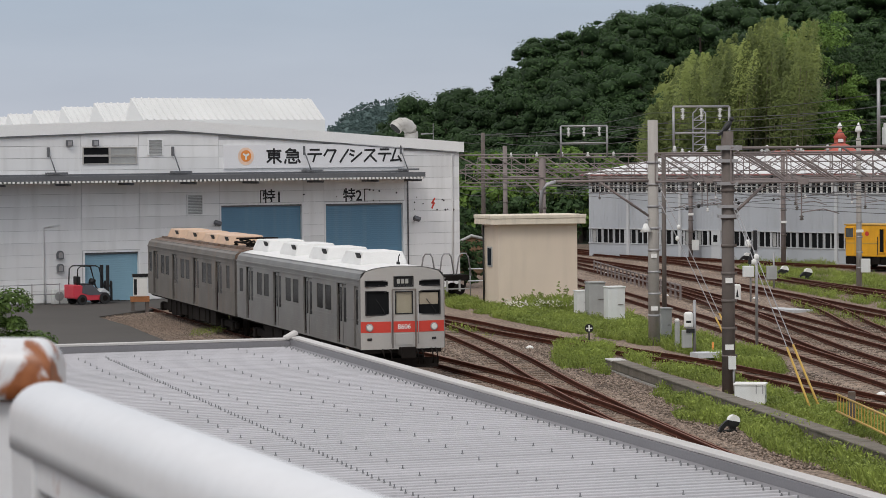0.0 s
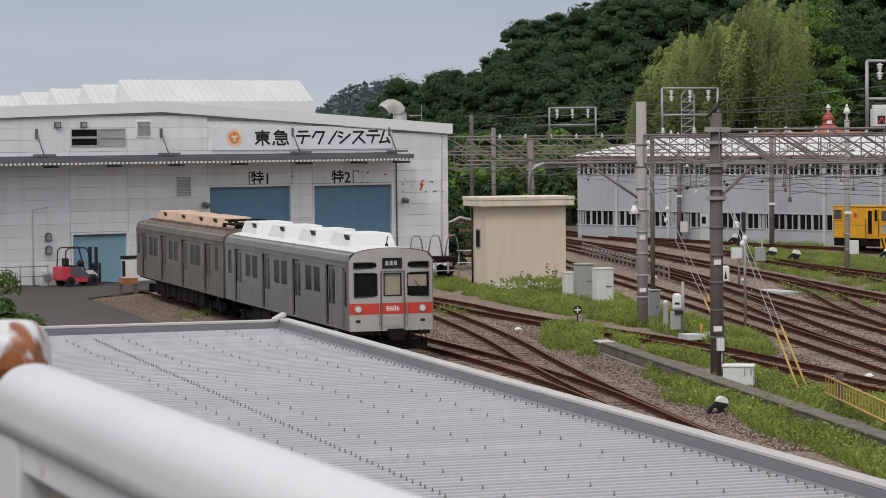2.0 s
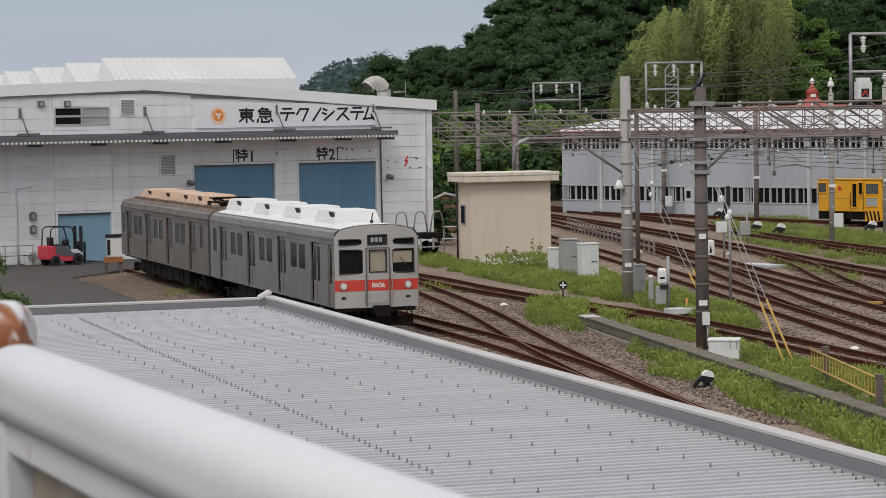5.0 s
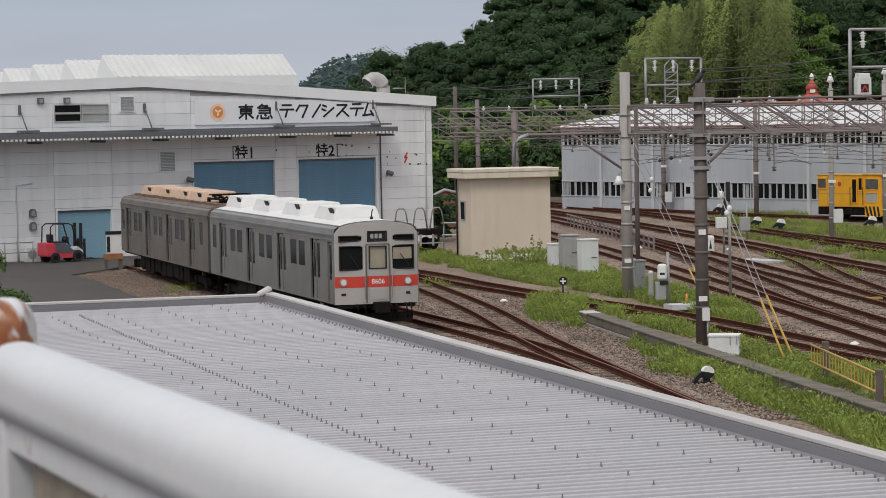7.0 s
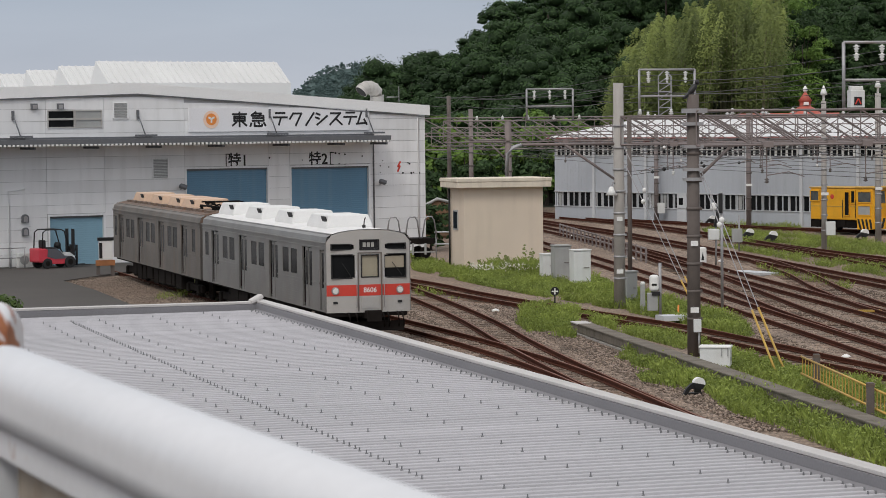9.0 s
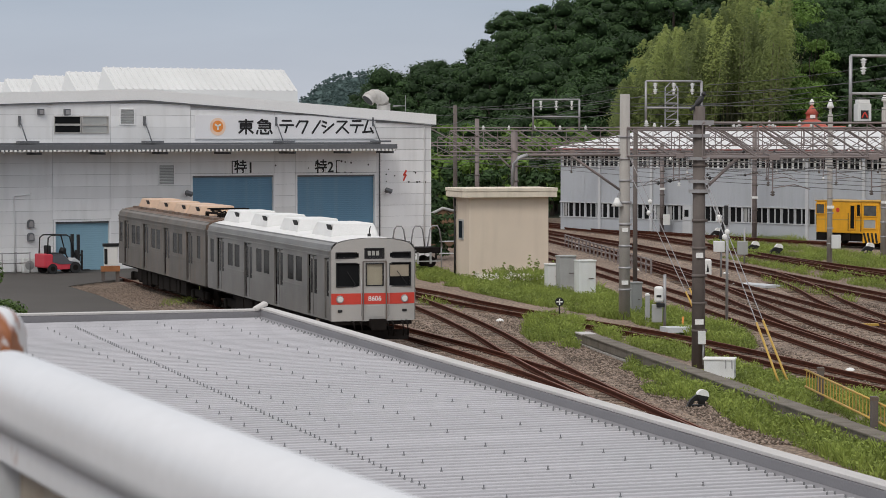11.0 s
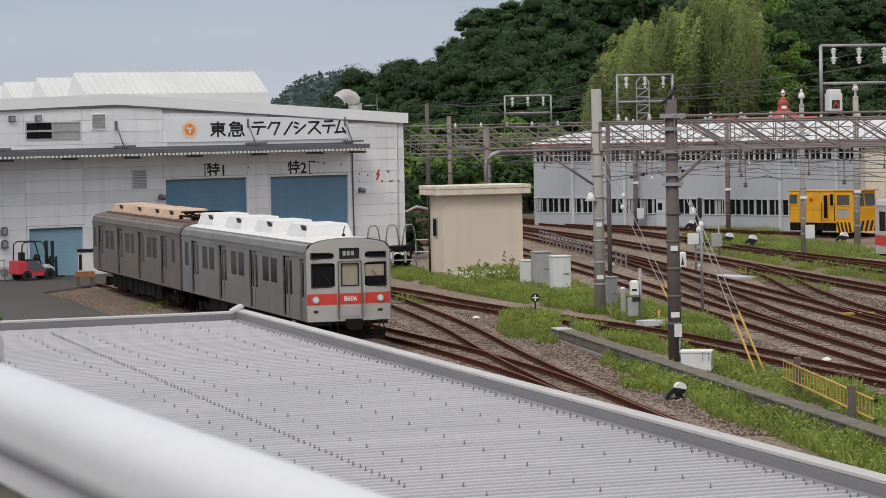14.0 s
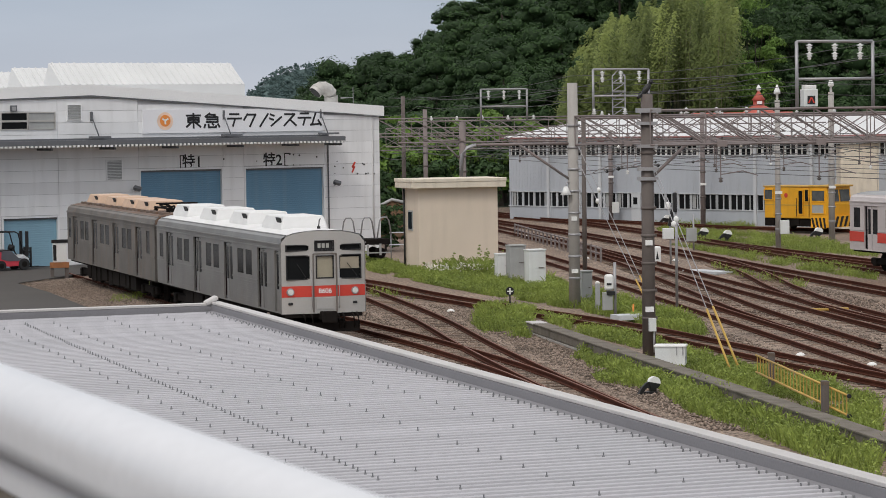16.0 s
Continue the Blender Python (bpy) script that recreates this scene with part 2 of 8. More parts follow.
M_RAILTOP = material("worn_rail_head", (0.20, 0.082, 0.048), 0.6, metal=0.2, vary=0.25, scale=0.5)
M_SLEEPER = material("weathered_sleeper", (0.155, 0.108, 0.078), 0.95, vary=0.3, scale=2.0, grain=0.25, grain_scale=18, random_tone=0.4)
M_CABINET = material("white_cabinet_paint", (0.72, 0.74, 0.73), 0.45, vary=0.05, stain=(0.5, 0.48, 0.44), stain_amount=0.3, streak=True)
M_GREYCAB = material("grey_cabinet_paint", (0.36, 0.37, 0.365), 0.55, vary=0.08, stain=(0.25, 0.24, 0.22), stain_amount=0.3, streak=True)
M_YELLOW = material("yellow_engine_paint", (0.80, 0.40, 0.02), 0.4, vary=0.06, stain=(0.5, 0.25, 0.04), stain_amount=0.25, streak=True)
M_YELLOWBAR = material("yellow_bar_paint", (0.52, 0.33, 0.07), 0.5, vary=0.12, stain=(0.4, 0.22, 0.06), stain_amount=0.5)
M_WHITE = material("white_paint", (0.80, 0.80, 0.78), 0.5, vary=0.05)
M_BLACK = material("black_paint", (0.012, 0.012, 0.013), 0.5, vary=0.1)
M_ORANGE = material("orange_emblem", (0.80, 0.27, 0.05), 0.5, vary=0.03)
M_FORKRED = material("red_truck_paint", (0.60, 0.05, 0.075), 0.4, vary=0.08)
M_FOLDROOF = material("grey_folded_roof", (0.425, 0.418, 0.44), 0.45, sheen_lines=0.12, vary=0.04, scale=0.5, grain=0.03, grain_scale=12, stain=(0.36, 0.365, 0.38), stain_amount=0.4, stain_scale=0.35)
M_PARAPET = material("grey_flashing", (0.215, 0.21, 0.222), 0.55, vary=0.06, scale=0.8, stain=(0.15, 0.148, 0.155), stain_amount=0.3)
M_COPING = material("pale_coping", (0.52, 0.50, 0.485), 0.55, vary=0.08, scale=0.8, stain=(0.42, 0.41, 0.38), stain_amount=0.5, stain_scale=1.5)
M_BOLT = material("dull_bolt", (0.19, 0.195, 0.2), 0.6, metal=0.3)
M_REDROOF = material("red_roof", (0.45, 0.10, 0.07), 0.6, vary=0.1)
M_INSUL = material("white_porcelain", (0.78, 0.78, 0.76), 0.25, vary=0.05)
M_WIRE = material("dark_wire", (0.06, 0.06, 0.06), 0.6)

# ---- ground ----
AXIS = radians(16.26)            # the yard runs along (-0.28, 0.96)
D = Vector((-math.sin(AXIS), math.cos(AXIS), 0))
RT = Vector((math.cos(AXIS), math.sin(AXIS), 0))

bm = bm_new()
ground_size = 2600
bmesh.ops.create_grid(bm, x_segments=26, y_segments=26, size=ground_size)
structure("ground", bm, M_GROUND, "brown earth and stone ballast of a rail yard", "ground", pose(0, 900, -0.22))

bm = bm_new()
outline = [(-60, 62), (-7.8, 62), (-8.2, 84), (-9.3, 93), (-11.1, 103.5), (-13.8, 113.5), (-16.1, 120.5), (-13.6, 128.5), (-4, 142), (-60, 140)]
top = [bm.verts.new((x, y, -0.03)) for x, y in outline]
low = [bm.verts.new((x, y, -0.25)) for x, y in outline]
bm.faces.new(top)
for i in range(len(outline)):
    j = (i + 1) % len(outline)
    bm.faces.new((top[j], top[i], low[i], low[j]))
structure("road", bm, M_ASPHALT, "worn grey asphalt apron in front of the workshop", "road")

# stone infill between the apron and the first track
bm = bm_new()
outline = [(3.6, 62.2), (1.8, 69.5), (-2.6, 84.5), (-10.2, 110.7), (-14.1, 125.2), (-15.95, 120.3), (-13.75, 113.5), (-11.05, 103.5), (-9.25, 93), (-8.15, 84), (-7.75, 62.2)]
top = [bm.verts.new((x, y, -0.085)) for x, y in outline]
low = [bm.verts.new((x + 0.25, y, -0.26)) for x, y in outline]
bm.faces.new(top)
for i in range(len(outline)):
    j = (i + 1) % len(outline)
    bm.faces.new((top[j], top[i], low[i], low[j]))
bmesh.ops.recalc_face_normals(bm, faces=bm.faces[:])
structure("pavement", bm, M_GROUND, "brown gravel strip beside the apron", "gravel")

# ---- workshop building: s along the front, n into the building ----
SHED = pose(-18.51, 133.61, 0, 0, 0, 31.5)
S0, S1, SR = -16.0, 22.75, 5.1


def shed_top(s):
    return 9.30 - 0.0715 * (s - SR) if s > SR else 9.30 - 0.03 * (SR - s)


OPEN = [(7.85, 12.74, 4.80), (14.17, 19.08, 4.78), (0.0, 3.06, 2.5)]
workshop = thing("workshop_building", "white panelled rail workshop with blue roller shutters", "building", SHED)
# rear wall, side walls and body
bm = bm_new()
def front_place(s, v, n_):
    return (s, n_, v if v < 6 else shed_top(s))


holed_wall(bm, [S0, SR, S1], [-0.1, 5.5, 9.0], [(a, b, -0.1, h) for a, b, h in OPEN], front_place, 0.25)
part("front_wall", bm, M_JOINT, workshop)
bm = bm_new()
DEEP = 60.0
add_prism(bm, [(S1 - 0.25, -0.1), (S1, -0.1), (S1, shed_top(S1)), (S1 - 0.25, shed_top(S1))], 0.25, DEEP, lambda n_, s, z: (s, n_, z))
add_box(bm, (S0, DEEP, -0.1), (S1, DEEP + 0.25, 8.0))
add_box(bm, (S0, 0.25, -0.1), (S0 + 0.25, DEEP, 8.6))
part("side_wall", bm, M_WALL, workshop)
bm = bm_new()
add_prism(bm, [(S0 - 0.2, shed_top(S0) - 0.05), (SR, 9.25), (S1 + 0.12, shed_top(S1) - 0.05), (S1 + 0.12, shed_top(S1) + 0.02), (SR, 9.32), (S0 - 0.2, shed_top(S0) + 0.02)], 0.2, DEEP + 0.4, lambda n_, s, z: (s, n_, z))
part("roof", bm, M_ROOFWHITE, workshop)
# fascia, and under it a dark strip that paints its shadow gap
bm = bm_new()
add_prism(bm, [(S0 - 0.2, shed_top(S0) - 0.55), (SR, 8.80), (S1 + 0.25, shed_top(S1) - 0.50), (S1 + 0.25, shed_top(S1) + 0.06), (SR, 9.36), (S0 - 0.2, shed_top(S0) + 0.06)], -0.16, 0.16, lambda n_, s, z: (s, n_, z))
part("fascia", bm, material("white_fascia_sheet", (0.84, 0.845, 0.84), 0.5, vary=0.04, scale=0.4), workshop)
bm = bm_new()
add_prism(bm, [(S0 - 0.2, shed_top(S0) - 0.63), (SR, 8.72), (S1 + 0.2, shed_top(S1) - 0.58), (S1 + 0.2, shed_top(S1) - 0.553), (SR, 8.797), (S0 - 0.2, shed_top(S0) - 0.553)], -0.15, 0.0, lambda n_, s, z: (s, n_, z))
part("gutter", bm, M_CANOPY, workshop)
# wall panels, butted with open joints
rows_z = [0.0 + 0.615 * i for i in range(15)]
cols = [-16.0, -10.0, -5.2, -0.12, 3.14, 7.77, 12.82, 14.09, 19.16, 22.3, 22.74]


def panel_cut(a, b, z0, z1):
    """The parts of a panel that shutters leave free."""
    for p, q, h in OPEN:
        if a < q - 0.05 and b > p + 0.05:
            if z1 <= h + 0.1:
                return None
            z0 = max(z0, h + 0.12)
    return z0, z1


for a, b in zip(cols, cols[1:]):
    for z0, z1 in zip(rows_z, rows_z[1:]):
        z1 = min(z1, shed_top(b if b > SR else a) - 0.45)
        cut = panel_cut(a, b, z0, z1) if z1 > z0 + 0.1 else None
        if cut and cut[1] - cut[0] > 0.06:
            bm = bm_new()
            add_box(bm, (a + 0.008, -0.045, cut[0] + 0.008), (b - 0.008, -0.002, cut[1] - 0.008))
            part("panel", bm, M_WALL, workshop)
# big shutters of many slats, each recessed in a frame
for a, b, h in OPEN:
    mat = M_SHUTTER if h > 3 else M_SHUTTER2
    count = int(h / 0.11)
    pitch_z = h / count
    bm = bm_new()
    add_box(bm, (a + 0.02, 0.13, -0.02), (b - 0.02, 0.15, 0.01))
    sh = part("roller_shutter", bm, mat, workshop, "closed blue roller shutter" if h > 3 else "closed pale blue roller shutter")
    bm = bm_new()
    add_prism(bm, [(0.14, 0), (0.132, 0.008), (0.130, 0.06), (0.132, pitch_z - 0.008), (0.14, pitch_z)], a + 0.02, b - 0.02, lambda s, n_, zz: (s, n_, zz))
    slat_me = mesh_of("slat", bm, mat)
    for i in range(count):
        piece("slat", slat_me, sh, Matrix.Translation((0, 0, pitch_z * i)))
    bm = bm_new()
    add_box(bm, (a - 0.08, -0.06, -0.05), (a + 0.02, 0.16, h))
    add_box(bm, (b - 0.02, -0.06, -0.05), (b + 0.08, 0.16, h))
    add_box(bm, (a - 0.08, -0.065, h), (b + 0.08, 0.16, h + 0.1))
    part("door_frame", bm, M_WALL, workshop)
    bm = bm_new()
    add_box(bm, (a + 0.02, 0.03, h - 0.09), (b - 0.02, 0.125, h))
    part("shutter_box", bm, M_CANOPY, workshop)
# canopy: corrugated roof on a dark edge beam, hung from the wall
bm = bm_new()
CA, CB = S0, 19.35
count = int((CB - CA) / 0.23)
for i in range(count):
    s = CA + (CB - CA) * i / count
    w = (CB - CA) / count
    vs = []
    for n_, z in ((-1.97, 6.20), (0.0, 6.46)):
        vs.append([bm.verts.new((s + w * f, n_, z + dz)) for f, dz in ((0, 0), (0.2, 0.11), (0.55, 0.11), (0.75, 0.0), (1.0, 0.0))])
    for k in range(4):
        bm.faces.new((vs[0][k], vs[0][k + 1], vs[1][k + 1], vs[1][k]))
part("canopy_sheet", bm, material("corrugated_canopy", (0.62, 0.62, 0.61), 0.5, vary=0.08), workshop, "corrugated steel canopy sheet").matrix_basis = Matrix.Translation((0, 0, -0.1))
bm = bm_new()
add_box(bm, (CA, -2.0, 6.315), (CB, -1.84, 6.56))
add_box(bm, (CA, -1.84, 6.48), (CB, -0.02, 6.56))
for s in [-12.5, -8.5, -5.0, -1.5, 2.0, 5.55, 9.2, 13.1, 16.5, 19.2]:
    add_box(bm, (s - 0.05, -1.8, 6.06), (s + 0.05, -0.05, 6.18))
part("canopy_beam", bm, M_CANOPY, workshop).matrix_basis = Matrix.Translation((0, 0, -0.1))
bm = bm_new()
add_box(bm, (CA, -0.2, 6.56), (CB, -0.045, 6.66))
part("flashing", bm, M_CANOPY, workshop).matrix_basis = Matrix.Translation((0, 0, -0.1))
for s in (-8.8, -1.93, 5.06, 12.85, 18.9):
    bm = bm_new()
    add_tube(bm, (s, -0.10, 7.75), (s + 0.22, -0.55, 6.58), 0.032)
    add_box(bm, (s - 0.06, -0.16, 7.46), (s + 0.06, -0.045, 7.94))
    add_box(bm, (s - 0.3, -0.85, 6.565), (s + 0.75, -0.35, 6.66))
    part("tie_rod", bm, M_CANOPY, workshop)
# white teeth added along the front for the lit ends of the corrugations
bm = bm_new()
for i in range(int((CB - CA) / 0.235)):
    s = CA + 0.235 * i
    add_bevel_box(bm, (s + 0.05, -2.03, 6.205), (s + 0.185, -1.98, 6.312), 0.012, segments=1)
part("canopy_edge", bm, M_WHITE, workshop, "white teeth painting the lit ends of the canopy sheet", kind="stuff").matrix_basis = Matrix.Translation((0, 0, -0.1))
# roof monitors, one behind another along the yard's axis
inv = SHED.to_3x3().inverted()
step = inv @ (Vector((-0.32, 0.947, 0)) * 10.3)
for i in range(6):
    o = Vector((5.17, 4.0, 0)) + step * i
    bm = bm_new()
    prof = [(o.y - 0.3, 8.6), (o.y - 0.3, 9.42), (o.y + 1.3, 10.62), (o.y + 2.4, 8.8)]
    L = 11.12
    a_ = [bm.verts.new((o.x, n_, z)) for n_, z in prof]
    b_ = [bm.verts.new((o.x + L, n_, z)) for n_, z in prof]
    for k in range(4):
        bm.faces.new((a_[k], a_[(k + 1) % 4], b_[(k + 1) % 4], b_[k]))
    bm.faces.new(a_[::-1])
    bm.faces.new(b_)
    mon = part("roof_monitor", bm, M_ROOFWHITE, workshop)
    bm = bm_new()
    for k in range(26):
        f = (k + 0.5) / 26
        p0 = Vector((o.x + L * f, o.y - 0.31, 9.43))
        p1 = Vector((o.x + L * f, o.y + 1.3, 10.635))
        add_tube(bm, p0, p1, 0.05, n=5)
    part("standing_seam", bm, M_ROOFWHITE, mon)

# ---- folded-plate roof nearby ----
RZ = 4.0
SHEET_Z = RZ + 0.04                     # crests of the folded sheet
RC = Vector((-2.50, 42.1, 0))      # inner corner of its parapet
ROOF = Matrix.Translation((RC.x, RC.y, 0)) @ Matrix.Rotation(AXIS, 4, "Z")   # x along RT, y along D
low_building = thing("low_building", "low building with a grey folded-plate steel roof", "building", ROOF)
RLEN, RWID = 27.0, 15.0
bm = bm_new()
pitch = 0.2
prof = []
for i in range(int(RLEN / pitch)):
    y = -i * pitch
    for f, z in ((0.0, -0.11), (0.05, -0.11), (0.085, -0.006), (0.095, 0.0), (0.125, 0.0), (0.135, -0.006), (0.17, -0.11)):
        prof.append((y - f, z))
left = [bm.verts.new((-RWID, y, SHEET_Z + z - 0.05)) for y, z in prof]
right = [bm.verts.new((-0.05, y, SHEET_Z + z)) for y, z in prof]
for i in range(len(prof) - 1):
    bm.faces.new((left[i], left[i + 1], right[i + 1], right[i]))
part("folded_sheet", bm, M_FOLDROOF, low_building, "grey folded steel roof sheet")
bm = bm_new()
add_box(bm, (-RWID, -RLEN, 0.0 - 0.22), (0.0, 0.0, RZ - 0.15))
part("wall", bm, M_PALEWALL, low_building)
bm = bm_new()
add_box(bm, (0.0, -RLEN, RZ - 0.2), (0.16, 0.2, RZ + 0.145))
add_box(bm, (-RWID, 0.02, RZ - 0.2), (0.0, 0.2, RZ + 0.125))
part("parapet", bm, M_PARAPET, low_building)
bm = bm_new()
add_bevel_box(bm, (0.015, -RLEN, RZ + 0.148), (0.19, 0.24, RZ + 0.185), 0.006)
add_bevel_box(bm, (-RWID, 0.03, RZ + 0.128), (0.012, 0.24, RZ + 0.165), 0.006)
part("coping", bm, M_COPING, low_building)
bm = bm_new()
add_prism(bm, [(-0.06, SHEET_Z - 0.02), (-0.003, SHEET_Z + 0.012), (-0.003, SHEET_Z - 0.02)], -RLEN, 0.0, lambda y, x, z: (x, y, z))
part("flashing", bm, M_PARAPET, low_building)

# ---- train ----
def body_section(hw=1.4, z0=0.95, eave=3.25, crown=3.64):
    pts = [(-hw, z0), (-hw, eave - 0.05)]
    for i in range(1, 12):
        a = math.pi * (1 - i / 12)
        pts.append((hw * 1.0 * math.cos(a), eave + (crown - eave) * math.sin(a) ** 0.75))
    return pts + [(hw, eave - 0.05), (hw, z0)]


def rail_car(m, length, front, roof_mat, side_mat, unit_mat, unit_at, label, doors):
    car = thing("rail_car", label, "train car", m, "railway cars of the silver train")
    # shell: steel sides, roof skin apart
    bm = bm_new()
    add_box(bm, (-1.4, 0.0, 0.95), (1.4, length, 1.0))
    add_box(bm, (-1.4, length - 0.06, 0.95), (1.4, length, 3.2))
    if not front:
        add_box(bm, (-1.4, 0.0, 0.95), (1.4, 0.06, 3.2))
    part("floor_pan", bm, side_mat, car)
    # sides with real window and door openings
    holes = []
    for d in doors:
        holes.append((d - 0.66, d + 0.66, 0.98, 2.99, "door"))
    spans = sorted(doors)
    groups = [(a + 0.66, b - 0.66) for a, b in zip(spans, spans[1:])]
    for a, b in groups:
        c = (a + b) / 2
        for k in (-0.6, 0.6):
            holes.append((c + k - 0.46, c + k + 0.46, 1.93, 2.88, "window"))
    ends = [(0.0 if not front else 0.85, spans[0] - 0.66), (spans[-1] + 0.66, length)]
    for a, b in ends:
        if b - a > 1.2:
            c = (a + b) / 2
            holes.append((c - 0.35, c + 0.35, 1.91, 2.93, "window"))
    if front:
        holes.append((0.22, 0.78, 1.0, 2.97, "cabdoor"))
    for sgn in (-1, 1):
        bm = bm_new()
        cuts = sorted({0.0, length, *[h[0] for h in holes], *[h[1] for h in holes]})
        holed_wall(bm, [0.0, length], [0.95, 3.22], holes, lambda u, v, k: (sgn * (1.43 - k), u, v), 0.06)
        # pressed beads along the waist and lower side
        wall = part("side_wall", bm, side_mat, car, "corrugated stainless steel side")
        bm = bm_new()
        for z in [1.08 + 0.075 * i for i in range(10)] + [3.10, 3.16]:
            for a, b in zip(cuts, cuts[1:]):
                blocked = any(h[0] < b - 1e-4 and h[1] > a + 1e-4 and h[2] < z < h[3] for h in holes)
                if not blocked and b - a > 0.05:
                    add_box(bm, (sgn * 1.43, a, z), (sgn * 1.437, b, z + 0.03)) if sgn > 0 else add_box(bm, (-1.437, a, z), (-1.43, b, z + 0.03))
        add_box(bm, (sgn * 1.44 - 0.012, 0.0, 1.88), (sgn * 1.44 + 0.012, 0.2 if front else 0.05, 1.92))
        part("bead", bm, side_mat, wall, kind="stuff")
        bm = bm_new()
        for z in (1.86, 3.02):
            for a, b in zip(cuts, cuts[1:]):
                if not any(h[0] < b - 1e-4 and h[1] > a + 1e-4 and h[2] < z < h[3] for h in holes):
                    add_box(bm, (sgn * 1.43 - 0.02, a, z), (sgn * 1.43 + 0.02, b, z + 0.035))
        part("waist_rail", bm, side_mat, wall, kind="stuff")
        for a, b, z0, z1, kind in holes:
            c = (a + b) / 2
            if kind == "window":
                bm = bm_new()
                add_box(bm, (sgn * 1.418 - 0.004, a, z0), (sgn * 1.418 + 0.004, b, z1))
                w = part("window", bm, M_CARGLASS, car)
                bm = bm_new()
                for p0, p1 in (((a, z0), (a + 0.02, z1)), ((b - 0.02, z0), (b, z1)), ((a + 0.02, z1 - 0.02), (b - 0.02, z1)), ((a + 0.02, z0), (b - 0.02, z0 + 0.09))):
                    add_box(bm, (sgn * 1.425 - 0.012, p0[0], p0[1]), (sgn * 1.425 + 0.012, p1[0], p1[1]))
                part("window_frame", bm, side_mat, w)
            else:
                leaves = ((a, c - 0.006), (c + 0.006, b)) if kind == "door" else ((a, b),)
                for l0, l1 in leaves:
                    # the far leaf ends short and leaves a slot of the black sheet
                    l1 -= 0.2 if kind == "door" and l0 > c else 0.0
                    bm = bm_new()
                    wz0, wz1 = 1.72, 2.86
                    g0, g1 = l0 + 0.11, l1 - 0.09
                    for p0, p1 in (((l0 + 0.045, z0), (g0, z1 - 0.03)), ((g1, z0), (l1 - 0.03, z1 - 0.03)), ((g0, z0), (g1, wz0)), ((g0, wz1), (g1, z1 - 0.03))):
                        add_box(bm, (sgn * 1.36 - 0.02, p0[0], p0[1]), (sgn * 1.36 + 0.02, p1[0], p1[1]))
                    leaf = part("door_leaf", bm, side_mat, car)
                    bm = bm_new()
                    add_box(bm, (sgn * 1.374 - 0.004, g0, wz0), (sgn * 1.374 + 0.004, g1, wz1))
                    part("door_window", bm, M_CARGLASS, leaf)
                bm = bm_new()
                add_box(bm, (sgn * 1.33 - 0.003, a, z0), (sgn * 1.33 + 0.003, b, z1))
                part("door_gap", bm, M_SLOT, car)
    # dark interior with seats' level
    bm = bm_new()
    add_box(bm, (-1.2, 0.9 if front else 0.2, 1.05), (1.2, length - 0.2, 1.6))
    part("seat_row", bm, material("dark_seat", (0.10, 0.045, 0.05), 0.9), car)
    # roof skin
    bm = bm_new()
    sec = [(x * 1.018, z) for x, z in body_section()[1:-1]]
    n = int(length / 1.0)
    rings = [[bm.verts.new((x, length * i / n, z)) for x, z in sec] for i in range(n + 1)]
    top_k = len(sec) - 1
    for a, b in zip(rings, rings[1:]):
        for k in range(2, top_k - 2):
            bm.faces.new((a[k], a[k + 1], b[k + 1], b[k])).smooth = True
    for ring in (rings[-1],) if front else (rings[0], rings[-1]):
        bm.faces.new(ring)
    roof = part("roof", bm, roof_mat, car, "white painted roof" if roof_mat is M_TRAINROOF else "rusty brown roof")
    # steel cant panels between the windows and the painted roof
    for ks in ((0, 1), (top_k - 2, top_k - 1)):
        bm = bm_new()
        for k in ks:
            vs = [bm.verts.new((sec[q][0] * 1.001, y_, sec[q][1] + 0.001)) for y_ in (0.0, length) for q in (k, k + 1)]
            bm.faces.new((vs[0], vs[1], vs[3], vs[2]))
        cant = part("cant_panel", bm, side_mat, car)
        bm = bm_new()
        (xa, za), (xb, zb) = sec[ks[0]], sec[ks[1] + 1]
        if za > zb:
            (xa, za), (xb, zb) = (xb, zb), (xa, za)
        for f in (0.55, 1.0):
            add_tube(bm, (xa + (xb - xa) * f * 0.55 if f < 1 else xb, 0.0, za + (zb - za) * f), (xa + (xb - xa) * f * 0.55 if f < 1 else xb, length, za + (zb - za) * f), 0.022 if f < 1 else 0.03, n=6)
        part("rib", bm, side_mat, cant)
    bm = bm_new()
    for sgn in (-1, 1):
        add_box(bm, (sgn * 1.44 - 0.03, 0.0, 3.17), (sgn * 1.44 + 0.03, length, 3.215))
    part("rain_gutter", bm, side_mat, car)
    for u in unit_at:
        bm = bm_new()
        lo = [bm.verts.new(c) for c in ((-0.82, u - 1.35, 3.5), (0.82, u - 1.35, 3.5), (0.82, u + 1.35, 3.5), (-0.82, u + 1.35, 3.5))]
        md = [bm.verts.new(c) for c in ((-0.80, u - 1.33, 3.68), (0.80, u - 1.33, 3.68), (0.80, u + 1.33, 3.68), (-0.80, u + 1.33, 3.68))]
        hi = [bm.verts.new(c) for c in ((-0.68, u - 1.2, 4.03), (0.68, u - 1.2, 4.03), (0.68, u + 1.15, 4.03), (-0.68, u + 1.15, 4.03))]
        for p, q in ((lo, md), (md, hi)):
            for k in range(4):
                bm.faces.new((p[k], p[(k + 1) % 4], q[(k + 1) % 4], q[k]))
        bm.faces.new(hi)
        bmesh.ops.bevel(bm, geom=bm.edges[:], offset=0.03, segments=1, affect="EDGES")
        unit = part("roof_cooler", bm, unit_mat, car, "white rooftop cooling unit" if unit_mat is M_TRAINROOF else "cream rooftop cooling unit")
